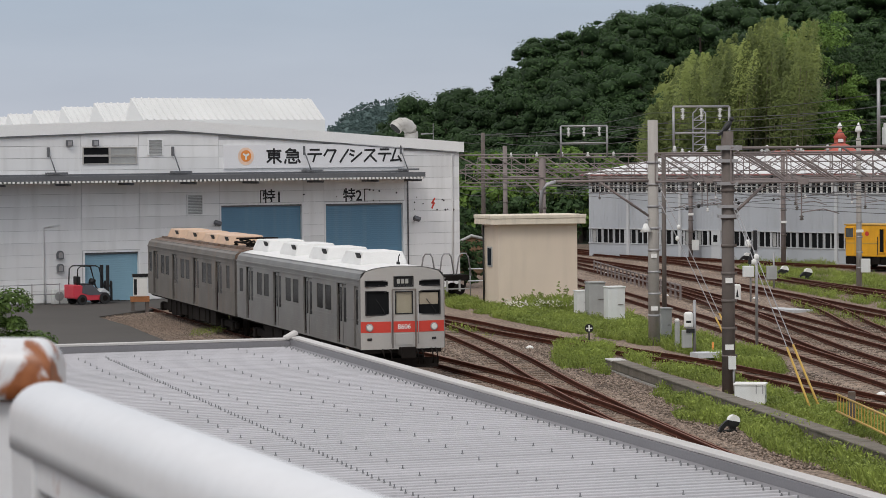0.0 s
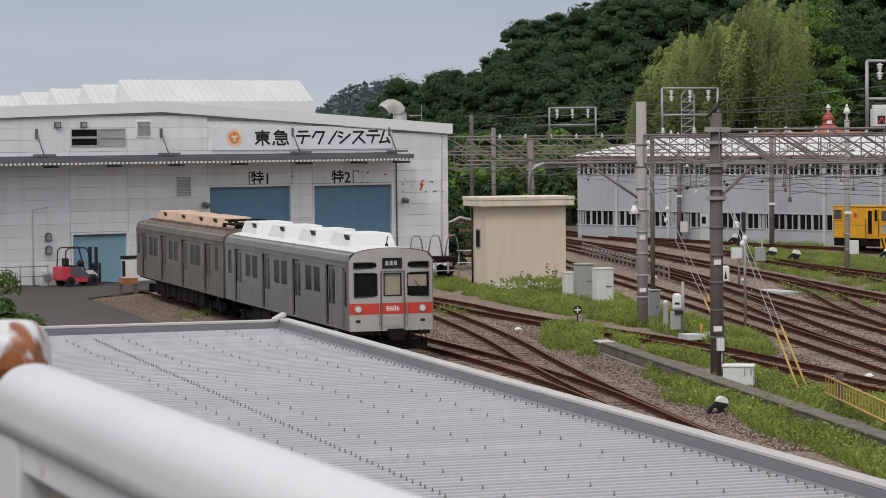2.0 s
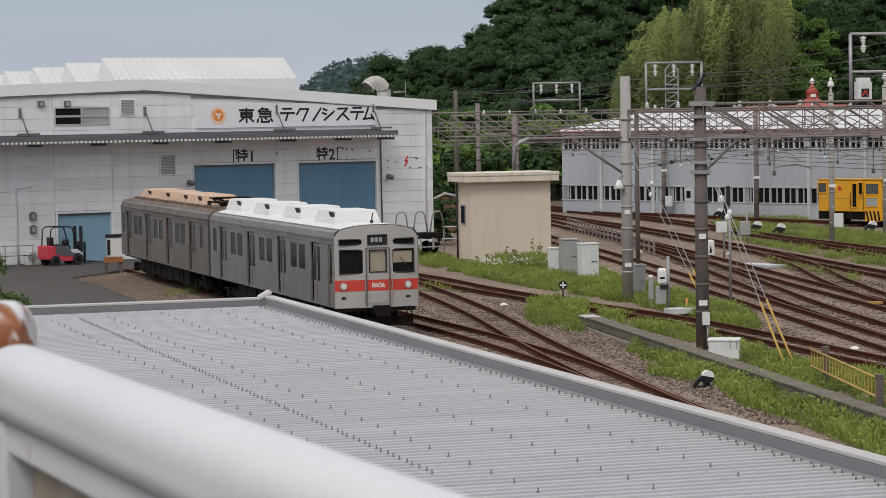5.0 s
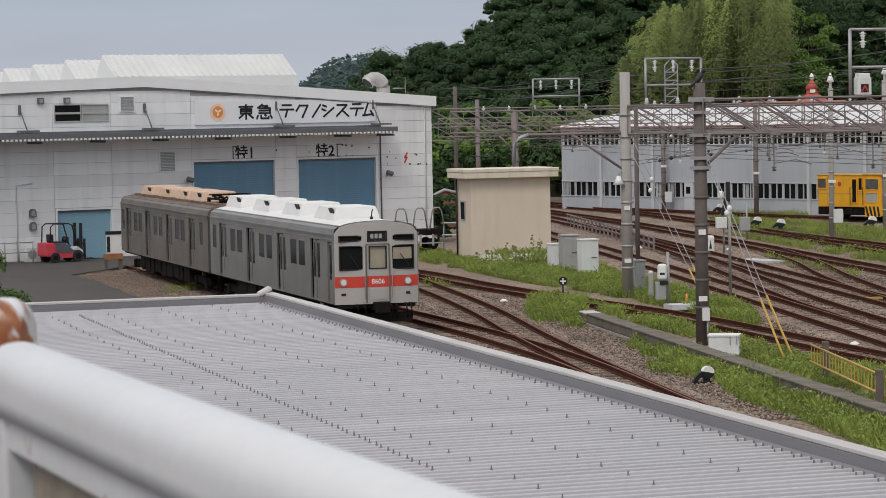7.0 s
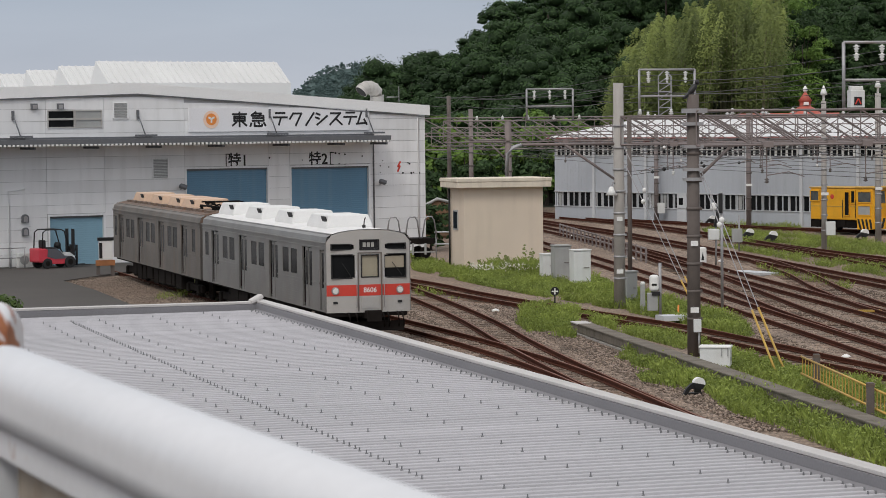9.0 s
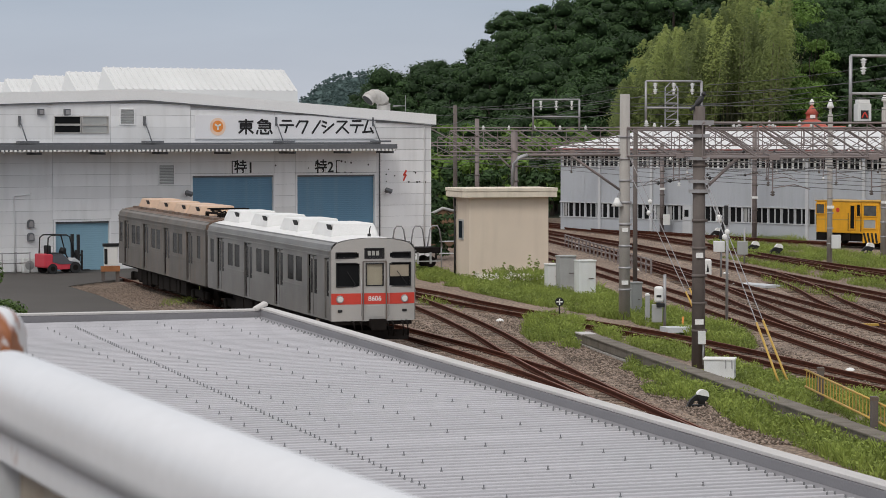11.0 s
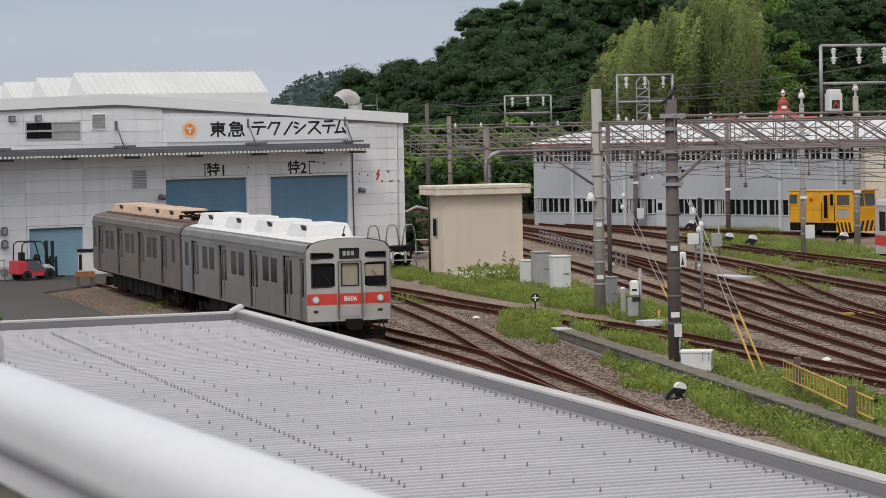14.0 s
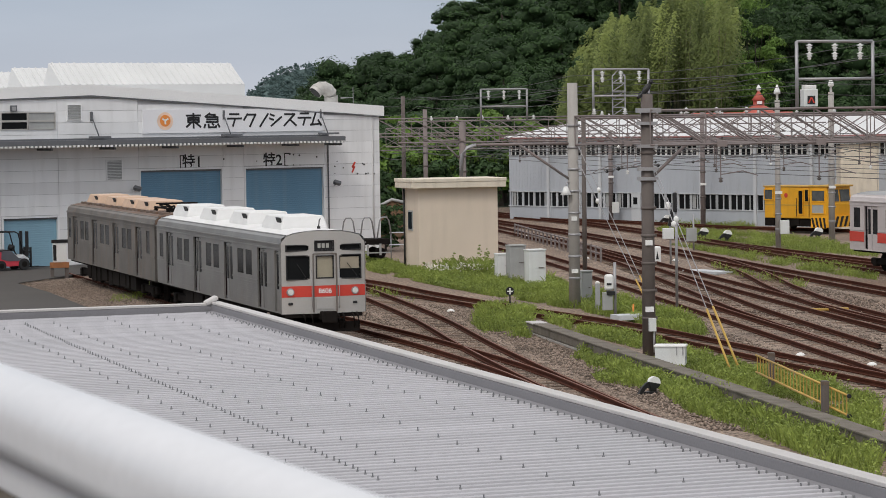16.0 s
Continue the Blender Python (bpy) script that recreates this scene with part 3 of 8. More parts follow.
        bm = bm_new()
        vm = Matrix.Translation((-0.752, u - 0.9, 3.85)) @ Matrix.Rotation(radians(-19), 4, "Y")
        add_box(bm, (-0.016, -0.28, -0.14), (0.016, 0.28, 0.14), vm)
        part("vent_grille", bm, M_DARK, unit)
    # underframe: boxes and two bogies
    rng = random.Random(5 if front else 9)
    y = 4.6
    while y < length - 5.2:
        ln = rng.uniform(0.6, 1.7)
        for sgn in (-1, 1):
            bm = bm_new()
            add_bevel_box(bm, (min(sgn * 1.3, sgn * 0.75), y, rng.uniform(0.22, 0.4)), (max(sgn * 1.3, sgn * 0.75), y + ln, 0.93), 0.02, segments=1)
            part("equipment_box", bm, M_UNDER, car)
        y += ln + rng.uniform(0.12, 0.4)
    for by in (2.95, length - 2.95):
        bm = bm_new()
        for sgn in (-1, 1):
            add_bevel_box(bm, (sgn * 1.0 - 0.09, by - 1.55, 0.32), (sgn * 1.0 + 0.09, by + 1.55, 0.62), 0.04, segments=1)
            for wy in (by - 1.05, by + 1.05):
                add_bevel_box(bm, (sgn * 1.05 - 0.13, wy - 0.17, 0.25), (sgn * 1.05 + 0.13, wy + 0.17, 0.60), 0.03, segments=1)
        add_box(bm, (-1.0, by - 0.25, 0.3), (1.0, by + 0.25, 0.9))
        bogie = part("bogie", bm, M_UNDER, car)
        for wy in (by - 1.05, by + 1.05):
            bm = bm_new()
            add_tube(bm, (-0.62, wy, 0.43), (-0.5, wy, 0.43), 0.43, n=20)
            add_tube(bm, (0.5, wy, 0.43), (0.62, wy, 0.43), 0.43, n=20)
            add_tube(bm, (-0.5, wy, 0.43), (0.5, wy, 0.43), 0.08, n=8)
            part("wheelset", bm, M_UNDER, bogie)
    bm = bm_new()
    add_box(bm, (-1.3, 0.1, 0.86), (1.3, length - 0.1, 0.95))
    part("sole_bar", bm, M_UNDER, car)
    return car


def train_front(car):
    """The slightly bowed steel cab front with its windows, sign boxes, lamps and red band."""
    def bow(x):
        return -0.10 * (1 - (x / 1.4) ** 2)
    wins = [(-1.22, -0.47, 2.07, 2.80), (0.53, 1.24, 2.07, 2.80), (-0.24, 0.30, 2.10, 2.78), (-0.28, 0.32, 2.99, 3.27), (-1.23, -0.5, 3.0, 3.14), (0.55, 1.24, 3.0, 3.14)]
    xs = sorted({-1.4, 1.4, *[w[0] for w in wins], *[w[1] for w in wins], *[-1.4 + 0.2 * i for i in range(15)]})
    top_of = lambda x: 3.25 + 0.37 * max(0.0, 1 - (x / 1.4) ** 2) ** 0.42
    bm = bm_new()
    for a, b in zip(xs, xs[1:]):
        if b - a < 0.004:
            continue
        c = (a + b) / 2
        spans, z = [], 0.93
        for w in sorted((w for w in wins if w[0] < c < w[1]), key=lambda w: w[2]):
            spans.append((z, w[2]))
            z = w[3]
        spans.append((z, None))
        for z0, z1 in spans:
            ta, tb = (z1, z1) if z1 else (top_of(a), top_of(b))
            vs = [bm.verts.new(p) for p in ((a, bow(a), z0), (b, bow(b), z0), (b, bow(b), tb), (a, bow(a), ta), (a, bow(a) + 0.09, z0), (b, bow(b) + 0.09, z0), (b, bow(b) + 0.09, tb), (a, bow(a) + 0.09, ta))]
            for f in ((0, 1, 2, 3), (7, 6, 5, 4), (0, 4, 5, 1), (3, 2, 6, 7), (0, 3, 7, 4), (1, 5, 6, 2)):
                bm.faces.new([vs[i] for i in f])
    bmesh.ops.remove_doubles(bm, verts=bm.verts[:], dist=0.0005)
    face = part("cab_front", bm, M_FACE, car, "brushed steel cab front")
    bm = bm_new()
    for z0, z1 in ((1.475, 1.835),):
        pts = [-1.403 + 2.806 * i / 14 for i in range(15)]
        for a, b in zip(pts, pts[1:]):
            vs = [bm.verts.new(p) for p in ((a, bow(a) - 0.006, z0), (b, bow(b) - 0.006, z0), (b, bow(b) - 0.006, z1), (a, bow(a) - 0.006, z1))]
            bm.faces.new(vs)
    bmesh.ops.remove_doubles(bm, verts=bm.verts[:], dist=0.0005)
    r = bmesh.ops.extrude_face_region(bm, geom=bm.faces[:])
    bmesh.ops.translate(bm, verts=[v for v in r["geom"] if isinstance(v, bmesh.types.BMVert)], vec=(0, 0.005, 0))
    part("red_band", bm, M_RED, face, "red painted band")
    for i, (a, b, z0, z1) in enumerate(wins):
        c = (a + b) / 2
        y = bow(c)
        bm = bm_new()
        add_box(bm, (a, y + 0.045, z0), (b, y + 0.053, z1))
        mat = M_GLASS if i in (0, 1, 4, 5) else (material("cream_blind_behind_glass", (0.36, 0.33, 0.25), 0.15, vary=0.1) if i == 2 else M_BLACK)
        w = part("window" if i < 3 else "sign_box", bm, mat, face)
        bm = bm_new()
        t = 0.035
        for p0, p1 in (((a - t, z0 - t), (a, z1 + t)), ((b, z0 - t), (b + t, z1 + t)), ((a, z1), (b, z1 + t)), ((a, z0 - t), (b, z0))):
            add_box(bm, (p0[0], y - 0.022, p0[1]), (p1[0], y + 0.05, p1[1]))
        bmesh.ops.bevel(bm, geom=bm.edges[:], offset=0.006, segments=1, affect="EDGES")
        part("window_seal", bm, M_DARK, w)
        if i == 1:
            bm = bm_new()
            add_box(bm, (a + 0.04, y + 0.03, z0 + 0.3), (b - 0.04, y + 0.04, z1 - 0.05))
            part("roller_blind", bm, material("beige_blind", (0.34, 0.30, 0.23), 0.8), w, "beige roller blind half down")
        if i == 3:
            bm = bm_new()
            for k in range(3):
                add_box(bm, (-0.19 + 0.14 * k, y + 0.036, 3.06), (-0.09 + 0.14 * k, y + 0.044, 3.21))
            part("destination_blind", bm, material("pale_blind", (0.45, 0.45, 0.42), 0.7), w)
    # gangway door outline and its yellowish lower panel
    bm = bm_new()
    for x in (-0.36, 0.42):
        add_box(bm, (x - 0.02, bow(0) - 0.03, 0.97), (x + 0.02, bow(0) + 0.02, 2.87))
    add_box(bm, (-0.36, bow(0) - 0.03, 2.86), (0.42, bow(0) + 0.02, 2.89))
    part("door_frame", bm, M_STEELOLD, face)
    bm = bm_new()
    add_bevel_box(bm, (-0.27, bow(0) - 0.016, 1.06), (0.33, bow(0) + 0.0, 1.44), 0.008)
    part("door_panel", bm, M_FACE, face)
    bm = bm_new()
    for x in (-0.43, 0.49):
        add_path_tube(bm, [(x, bow(0) - 0.03, 1.1), (x, bow(0) - 0.08, 1.14), (x, bow(0) - 0.08, 2.3), (x, bow(0) - 0.03, 2.34)], 0.013, 6)
    part("grab_rail", bm, M_GALV, face)
    for x, z in ((-1.12, 1.645), (1.05, 1.645)):
        bm = bm_new()
        y = bow(x)
        add_tube(bm, (x, y + 0.02, z), (x, y - 0.045, z), 0.135, 0.12, n=20)
        lamp = part("headlight", bm, M_GALV, face, "round chromed headlight")
        bm = bm_new()
        add_tube(bm, (x, y - 0.046, z), (x, y - 0.055, z), 0.095, 0.085, n=20)
        part("lens", bm, material("lamp_glass", (0.75, 0.75, 0.72), 0.1, vary=0.1), lamp)
        bm = bm_new()
        add_bevel_box(bm, (x - 0.075, y - 0.03, 1.22), (x + 0.075, y + 0.02, 1.30), 0.015)
        part("tail_lamp", bm, M_DARK, face)
    for x0, x1 in ((-0.62, -0.80), (1.12, 0.90)):
        bm = bm_new()
        y = bow(x0)
        add_path_tube(bm, [(x0 - 0.1, y - 0.03, 2.02), (x0, y - 0.04, 2.12), (x1 - 0.1, y - 0.03, 2.55)], 0.012, 5)
        part("wiper", bm, M_DARK, face)
    # coupler, brake pipes and snow guard
    bm = bm_new()
    add_bevel_box(bm, (-0.16, -0.75, 0.72), (0.16, 0.3, 1.0), 0.03)
    add_bevel_box(bm, (-0.24, -0.82, 0.66), (0.24, -0.62, 1.04), 0.04)
    part("coupler", bm, M_UNDER, car)
    for x in (-0.7, -0.45, 0.45, 0.62, 0.95, 1.1):
        bm = bm_new()
        add_path_tube(bm, [(x, -0.05, 0.92), (x, -0.2, 0.85), (x + 0.02, -0.25, 0.6), (x + 0.05, -0.12, 0.45)], 0.035, 6)
        part("brake_hose", bm, M_UNDER, car)
    bm = bm_new()
    add_box(bm, (-1.25, 0.15, 0.3), (1.25, 0.21, 0.62))
    add_box(bm, (-1.3, -0.02, 0.80), (1.3, 0.2, 0.93))
    part("rail_guard", bm, M_UNDER, car)
    bm = bm_new()
    add_tube(bm, (0.2, 1.2, 3.6), (0.2, 1.2, 3.72), 0.06)
    add_path_tube(bm, [(0.2, 1.2, 3.7), (0.2, 1.12, 3.9), (0.2, 1.0, 3.97)], 0.02, 6)
    part("antenna", bm, M_DARK, car)


FRONT = Vector((-1.37, 84.55, 0))
front_car = rail_car(Matrix.Translation(FRONT) @ Matrix.Rotation(AXIS, 4, "Z"), 19.5, True, M_TRAINROOF, M_STEEL, M_TRAINROOF, (3.6, 8.4, 13.2, 18.0),
                     "stainless steel commuter train car with a red front band", (2.45, 7.35, 12.25, 17.15))
train_front(front_car)
txt = bpy.data.curves.new("car_number", "FONT")
txt.body, txt.size, txt.align_x, txt.align_y, txt.extrude = "8606", 0.225, "CENTER", "CENTER", 0.003
txt.offset = 0.003
txt.materials.append(M_WHITE)
num = new("car_number", txt)
num.parent = front_car
num.matrix_basis = pose(0.03, -0.112, 1.655, 90, 0, 0)

rear_car = rail_car(Matrix.Translation(FRONT + D * 20.0) @ Matrix.Rotation(AXIS, 4, "Z"), 20.1, False, M_RUSTROOF, M_STEELOLD, M_CREAM, (5.6, 8.6, 12.6, 17.0),
                    "weathered steel commuter train car with a rusty roof", (3.25, 8.2, 13.15, 18.05))
bm = bm_new()
add_box(bm, (-0.3, 1.7, 3.6), (0.3, 3.0, 3.78))
panto = part("pantograph", bm, M_UNDER, rear_car, "folded dark steel pantograph")
for sgn in (-1, 1):
    for pts in ([(sgn * 0.55, 1.2, 3.75), (sgn * 0.5, 3.3, 3.88), (sgn * 0.5, 1.6, 3.95)], [(sgn * 0.55, 3.6, 3.75), (sgn * 0.5, 1.3, 3.9), (sgn * 0.5, 3.0, 3.96)], [(sgn * 0.2, 1.4, 3.72), (sgn * 0.1, 2.4, 3.86), (sgn * 0.2, 3.4, 3.72)]):
        bm = bm_new()
        add_path_tube(bm, pts, 0.035, 6)
        part("folding_arm", bm, M_UNDER, panto)
    bm = bm_new()
    add_box(bm, (sgn * 0.6 - 0.05, 1.1, 3.76), (sgn * 0.6 + 0.05, 3.7, 3.83))
    part("base_bar", bm, M_UNDER, panto)
for y in (2.0, 2.6):
    bm = bm_new()
    add_tube(bm, (-0.8, y, 3.97), (0.8, y, 3.97), 0.035, n=6)
    part("contact_strip", bm, M_UNDER, panto)
for x in (-0.6, 0.6):
    for y in (1.2, 3.6):
        bm = bm_new()
        add_lathe(bm, [(0.05, 3.55), (0.11, 3.6), (0.05, 3.64), (0.11, 3.68), (0.05, 3.72), (0.11, 3.76), (0.04, 3.8)], (x, y, 0), 8)
        part("insulator", bm, M_UNDER, panto)
for y in [0.6 + 1.25 * i for i in range(15)]:
    bm = bm_new()
    add_box(bm, (-0.95, y, 3.5), (-0.65, y + 0.9, 3.66))
    part("roof_walk", bm, M_RUSTROOF, rear_car)
bm = bm_new()
add_box(bm, (-1.15, 19.4, 1.0), (1.15, 20.1, 3.3))
part("gangway", bm, M_DARK, front_car)

# ---- relay hut ----
HUT = pose(2.67, 128.49, 0, 0, 0, 16)
hut = thing("relay_hut", "beige rendered trackside hut with a flat slab roof", "hut", HUT)
bm = bm_new()
add_bevel_box(bm, (0.0, 0.0, -0.25), (4.15, 2.3, 3.87), 0.02)
part("wall", bm, M_HUT, hut)
bm = bm_new()
add_bevel_box(bm, (-0.42, -0.42, 3.87), (4.46, 2.62, 4.16), 0.02)
add_bevel_box(bm, (-0.45, -0.45, 4.16), (4.49, 2.65, 4.34), 0.03)
part("roof_slab", bm, M_HUTTOP, hut)
bm = bm_new()
add_box(bm, (-0.05, 0.9, 1.75), (0.0, 1.65, 2.75))
win = part("window", bm, M_GREYCAB, hut)
bm = bm_new()
add_box(bm, (-0.06, 0.98, 1.83), (-0.05, 1.57, 2.67))
part("pane", bm, M_GLASS, win)
bm = bm_new()
add_tube(bm, (-0.1, 2.1, -0.1), (-0.1, 2.1, 3.8), 0.05)
part("downpipe", bm, M_DARK, hut)

# ---- long grey shed beyond the tracks ----
RS = pose(10.95, 195.65, 0, 0, 0, -50)
LEN = 75.0
long_shed = thing("long_shed", "long grey depot shed with window bands and a white roof", "building", RS)
bm = bm_new()
holed_wall(bm, [0.0, LEN], [-0.3, 5.95], [(0.12, LEN - 0.1, 0.84, 1.95), (0.12, LEN - 0.1, 4.6, 5.42)], lambda u, v, k: (u, k, v), 0.2)
part("front_wall", bm, M_GREYWALL, long_shed, "pale grey corrugated wall")
bm = bm_new()
add_box(bm, (0.0, 0.2, -0.3), (0.2, 20.0, 5.75))
part("end_wall", bm, M_GREYWALL, long_shed)
bm = bm_new()
add_box(bm, (0.2, 1.5, -0.3), (LEN, 1.6, 5.7))
part("inner_wall", bm, M_GREYCAB, long_shed)
bm = bm_new()
for i in range(int(LEN / 0.3)):
    add_box(bm, (0.3 * i + 0.1, -0.008, 1.97), (0.3 * i + 0.2, 0.0, 4.55))
part("rib", bm, M_GREYWALL, long_shed, kind="stuff")
bm = bm_new()
add_box(bm, (-0.06, -0.06, 1.9), (LEN, 0.0, 1.96))
add_box(bm, (-0.06, -0.06, 4.56), (LEN, 0.0, 4.64))
add_box(bm, (-0.06, -0.06, 0.80), (LEN, 0.0, 0.86))
for s in (4.3, 9.7, 14.6, 19.62, 24.6, 29.6, 34.6, 40, 45, 50):
    add_box(bm, (s - 0.12, -0.16, -0.3), (s + 0.12, 0.0, 5.9))
part("trim", bm, M_PALEWALL, long_shed)
rng = random.Random(3)
for i in range(46):
    s = 0.25 + 1.22 * i
    if 12.6 < s < 13.6:
        continue
    bm = bm_new()
    add_box(bm, (s, 0.08, 0.86), (s + 1.16, 0.10, 1.93))
    w = part("window", bm, M_GLASS, long_shed)
    bm = bm_new()
    for k in (0.0, 0.56, 1.10):
        add_box(bm, (s + k, 0.0, 0.86), (s + k + 0.06, 0.08, 1.93))
    add_box(bm, (s, 0.02, 1.87), (s + 1.16, 0.08, 1.93))
    part("window_frame", bm, M_PALEWALL, w)
    if rng.random() < 0.35:
        bm = bm_new()
        add_box(bm, (s + 0.1, 0.075, 0.88), (s + 0.4, 0.079, 1.85))
        part("curtain", bm, M_GREYCAB, w)
for i in range(56):
    s = 0.2 + 1.0 * i
    bm = bm_new()
    add_box(bm, (s, 0.08, 4.64), (s + 0.96, 0.10, 5.4))
    w = part("window", bm, M_GLASS, long_shed)
    bm = bm_new()
    for k in (0.0, 0.45, 0.9):
        add_box(bm, (s + k, 0.0, 4.64), (s + k + 0.055, 0.08, 5.4))
    add_box(bm, (s, 0.02, 5.05), (s + 0.96, 0.07, 5.09))
    part("window_frame", bm, M_WHITE, w)
bm = bm_new()
add_box(bm, (12.8, -0.06, -0.2), (13.7, -0.003, 1.94))
dr = part("door", bm, M_PALEWALL, long_shed, "pale grey steel side door")
bm = bm_new()
add_box(bm, (13.0, -0.07, 1.1), (13.4, -0.06, 1.6))
part("pane", bm, M_GLASS, dr)
bm = bm_new()
add_prism(bm, [(-0.6, 5.85), (-0.6, 5.97), (9.5, 7.35), (9.5, 7.2)], -0.3, LEN, lambda s, n_, z: (s, n_, z))
add_prism(bm, [(9.5, 7.2), (9.5, 7.35), (20, 5.9), (20, 5.8)], -0.3, LEN, lambda s, n_, z: (s, n_, z))
part("roof", bm, M_ROOFWHITE, long_shed)
bm = bm_new()
add_tube(bm, (-0.3, -0.65, 5.9), (LEN, -0.65, 5.9), 0.07, n=6)
for i in range(30):
    add_box(bm, (2.5 * i, -0.6, 5.6), (2.5 * i + 0.06, 0.0, 5.66))
part("gutter", bm, material("red_brown_gutter", (0.30, 0.13, 0.12), 0.6), long_shed)


# ---- tracks ----
def smooth_line(pts, step=0.65):
    """Evenly stepped points of a smooth curve through pts."""
    pts = [Vector((*p, 0)) for p in pts]
    ext = [pts[0] * 2 - pts[1]] + pts + [pts[-1] * 2 - pts[-2]]
    fine = []
    for i in range(1, len(ext) - 2):
        p0, p1, p2, p3 = ext[i - 1:i + 3]
        for k in range(40):
            t = k / 40
            fine.append(0.5 * ((2 * p1) + (p2 - p0) * t + (2 * p0 - 5 * p1 + 4 * p2 - p3) * t * t + (3 * p1 - p0 - 3 * p2 + p3) * t ** 3))
    fine.append(pts[-1])
    out, acc = [fine[0]], 0.0
    for a, b in zip(fine, fine[1:]):
        acc += (b - a).length
        if acc >= step:
            out.append(b)
            acc = 0.0
    return out


RAIL_SEC = [(-0.075, -0.15), (0.075, -0.15), (0.075, -0.13), (0.02, -0.115), (0.02, -0.05), (0.042, -0.04), (0.042, 0.0), (-0.042, 0.0), (-0.042, -0.04), (-0.02, -0.05), (-0.02, -0.115), (-0.075, -0.13)]


def sweep_section(bm, line, off, sec=RAIL_SEC, up=0.0):
    rings = []
    for i, p in enumerate(line):
        d = (line[min(i + 1, len(line) - 1)] - line[max(i - 1, 0)]).normalized()
        nrm = Vector((d.y, -d.x, 0))
        rings.append([bm.verts.new(p + nrm * (off + u) + Vector((0, 0, v + up))) for u, v in sec])
    m = len(sec)
    for a, b in zip(rings, rings[1:]):
        for k in range(m):
            bm.faces.new((a[k], a[(k + 1) % m], b[(k + 1) % m], b[k]))


_bm = bm_new()
add_box(_bm, (-0.11, -1.05, -0.12), (0.11, 1.05, 0.0))
SLEEPER_ME = mesh_of("sleeper", _bm, M_SLEEPER)


def track(pts, seed, sleepers=True):
    line = smooth_line(pts)
    tr = thing("railway_track", "rusty rails on weathered sleepers in ballast", "railway track", group="yard tracks")
    for off in (-0.55, 0.55):
        bm = bm_new()
        sweep_section(bm, line, off)
        part("rail", bm, M_RAIL, tr)
        bm = bm_new()
        sweep_section(bm, line, off, [(-0.022, 0.0), (0.022, 0.0), (0.022, 0.004), (-0.022, 0.004)])
        part("running_surface", bm, M_RAILTOP, tr)
    if sleepers:
        rng = random.Random(seed)
        for i in range(1, len(line) - 1):
            d = (line[i + 1] - line[i - 1]).normalized()
            m = Matrix.Translation(line[i] + Vector((0, 0, -0.158 + rng.uniform(-0.012, 0.008)))) @ Matrix.Rotation(math.atan2(d.y, d.x) + rng.uniform(-0.03, 0.03), 4, "Z")
            piece("sleeper", SLEEPER_ME, tr, m)
    # ballast shoulder
    bm = bm_new()
    sweep_section(bm, line, 0.0, [(-1.9, -0.30), (-1.35, -0.168 - 0.004 * (seed % 20)), (1.35, -0.168 - 0.004 * (seed % 20)), (1.9, -0.30)])
    part("ballast_bed", bm, M_GROUND, tr)
    return tr


TRACKS = [
    [(-14.0, 128.0), (-9.0, 110.7), (-1.37, 84.5), (3.0, 69.5), (8.0, 52.0)],
    [(-6.0, 111.5), (-0.6, 93.2), (1.5, 85.9), (2.85, 80.6), (4.2, 74.5), (5.3, 67.8), (7.5, 52.0)],
    [(-2.0, 122.0), (0.85, 104.5), (2.4, 93.5), (3.45, 83.5), (4.35, 76.0), (5.45, 67.6), (7.7, 52.0)],
    [(-9.0, 140.0), (-0.4, 118.2), (2.4, 108.6), (4.8, 101.2), (8.8, 90.0), (10.9, 82.2), (12.6, 75.0), (17.0, 58.0)],
]
for i, pts in enumerate(TRACKS):
    track(pts, i)
TRACKS = [
    [(6.5, 165.0), (7.93, 149.4), (9.31, 136.3), (11.44, 113.4), (12.9, 95.7), (14.2, 80.2), (16.0, 58.0)],
    [(6.0, 200.0), (9.22, 173.6), (11.93, 150.7), (13.61, 134.9), (15.4, 114.5), (16.9, 97.2), (19.5, 70.0)],
    [(7.0, 203.0), (9.87, 185.6), (13.24, 167.1), (15.36, 152.1), (17.9, 132.4), (20.0, 115.4), (24.0, 85.0)],
    [(6.0, 215.0), (10.6, 199.4), (14.7, 185.4), (17.33, 171.6), (20.3, 150.4), (22.7, 129.9), (26.5, 105.0)],
    [(8.0, 214.0), (14.0, 192.5), (18.5, 183.5), (24.0, 172.0), (28.5, 166.0), (36.0, 157.0), (48.0, 143.0)],
    [(11.93, 150.7), (13.0, 135.5), (13.6, 122.0), (14.0, 108.0), (14.4, 95.0), (15.4, 80.0)],
    [(17.9, 132.4), (18.0, 120.0), (17.6, 108.0), (17.9, 95.0), (20.0, 78.0)],
    [(20.3, 150.4), (22.5, 139.0), (25.8, 124.0), (29.4, 110.0), (34.0, 95.0)],
]
for i, pts in enumerate(TRACKS):
    track(pts, 20 + i)


# ---- overhead line ----
def concrete_pole(x, y, r, top, mat, label, bands=True, group="overhead line poles"):
    p = thing("line_pole", label, "pole", pose(x, y, 0), group)
    bm = bm_new()
    add_tube(bm, (0, 0, -0.3), (0, 0, top), r * 1.05, r * 0.92, n=18)
    part("shaft", bm, mat, p)
    if bands:
        for z in [0.9 + 0.85 * i for i in range(int((top - 1.2) / 0.85))]:
            bm = bm_new()
            add_tube(bm, (0, 0, z), (0, 0, z + 0.09), r * 1.08, n=18)
            add_box(bm, (r * 0.9, -0.06, z), (r * 1.3, 0.06, z + 0.09))
            part("band", bm, M_GALV if mat is M_POLE else M_DARKPOLE, p)
    return p


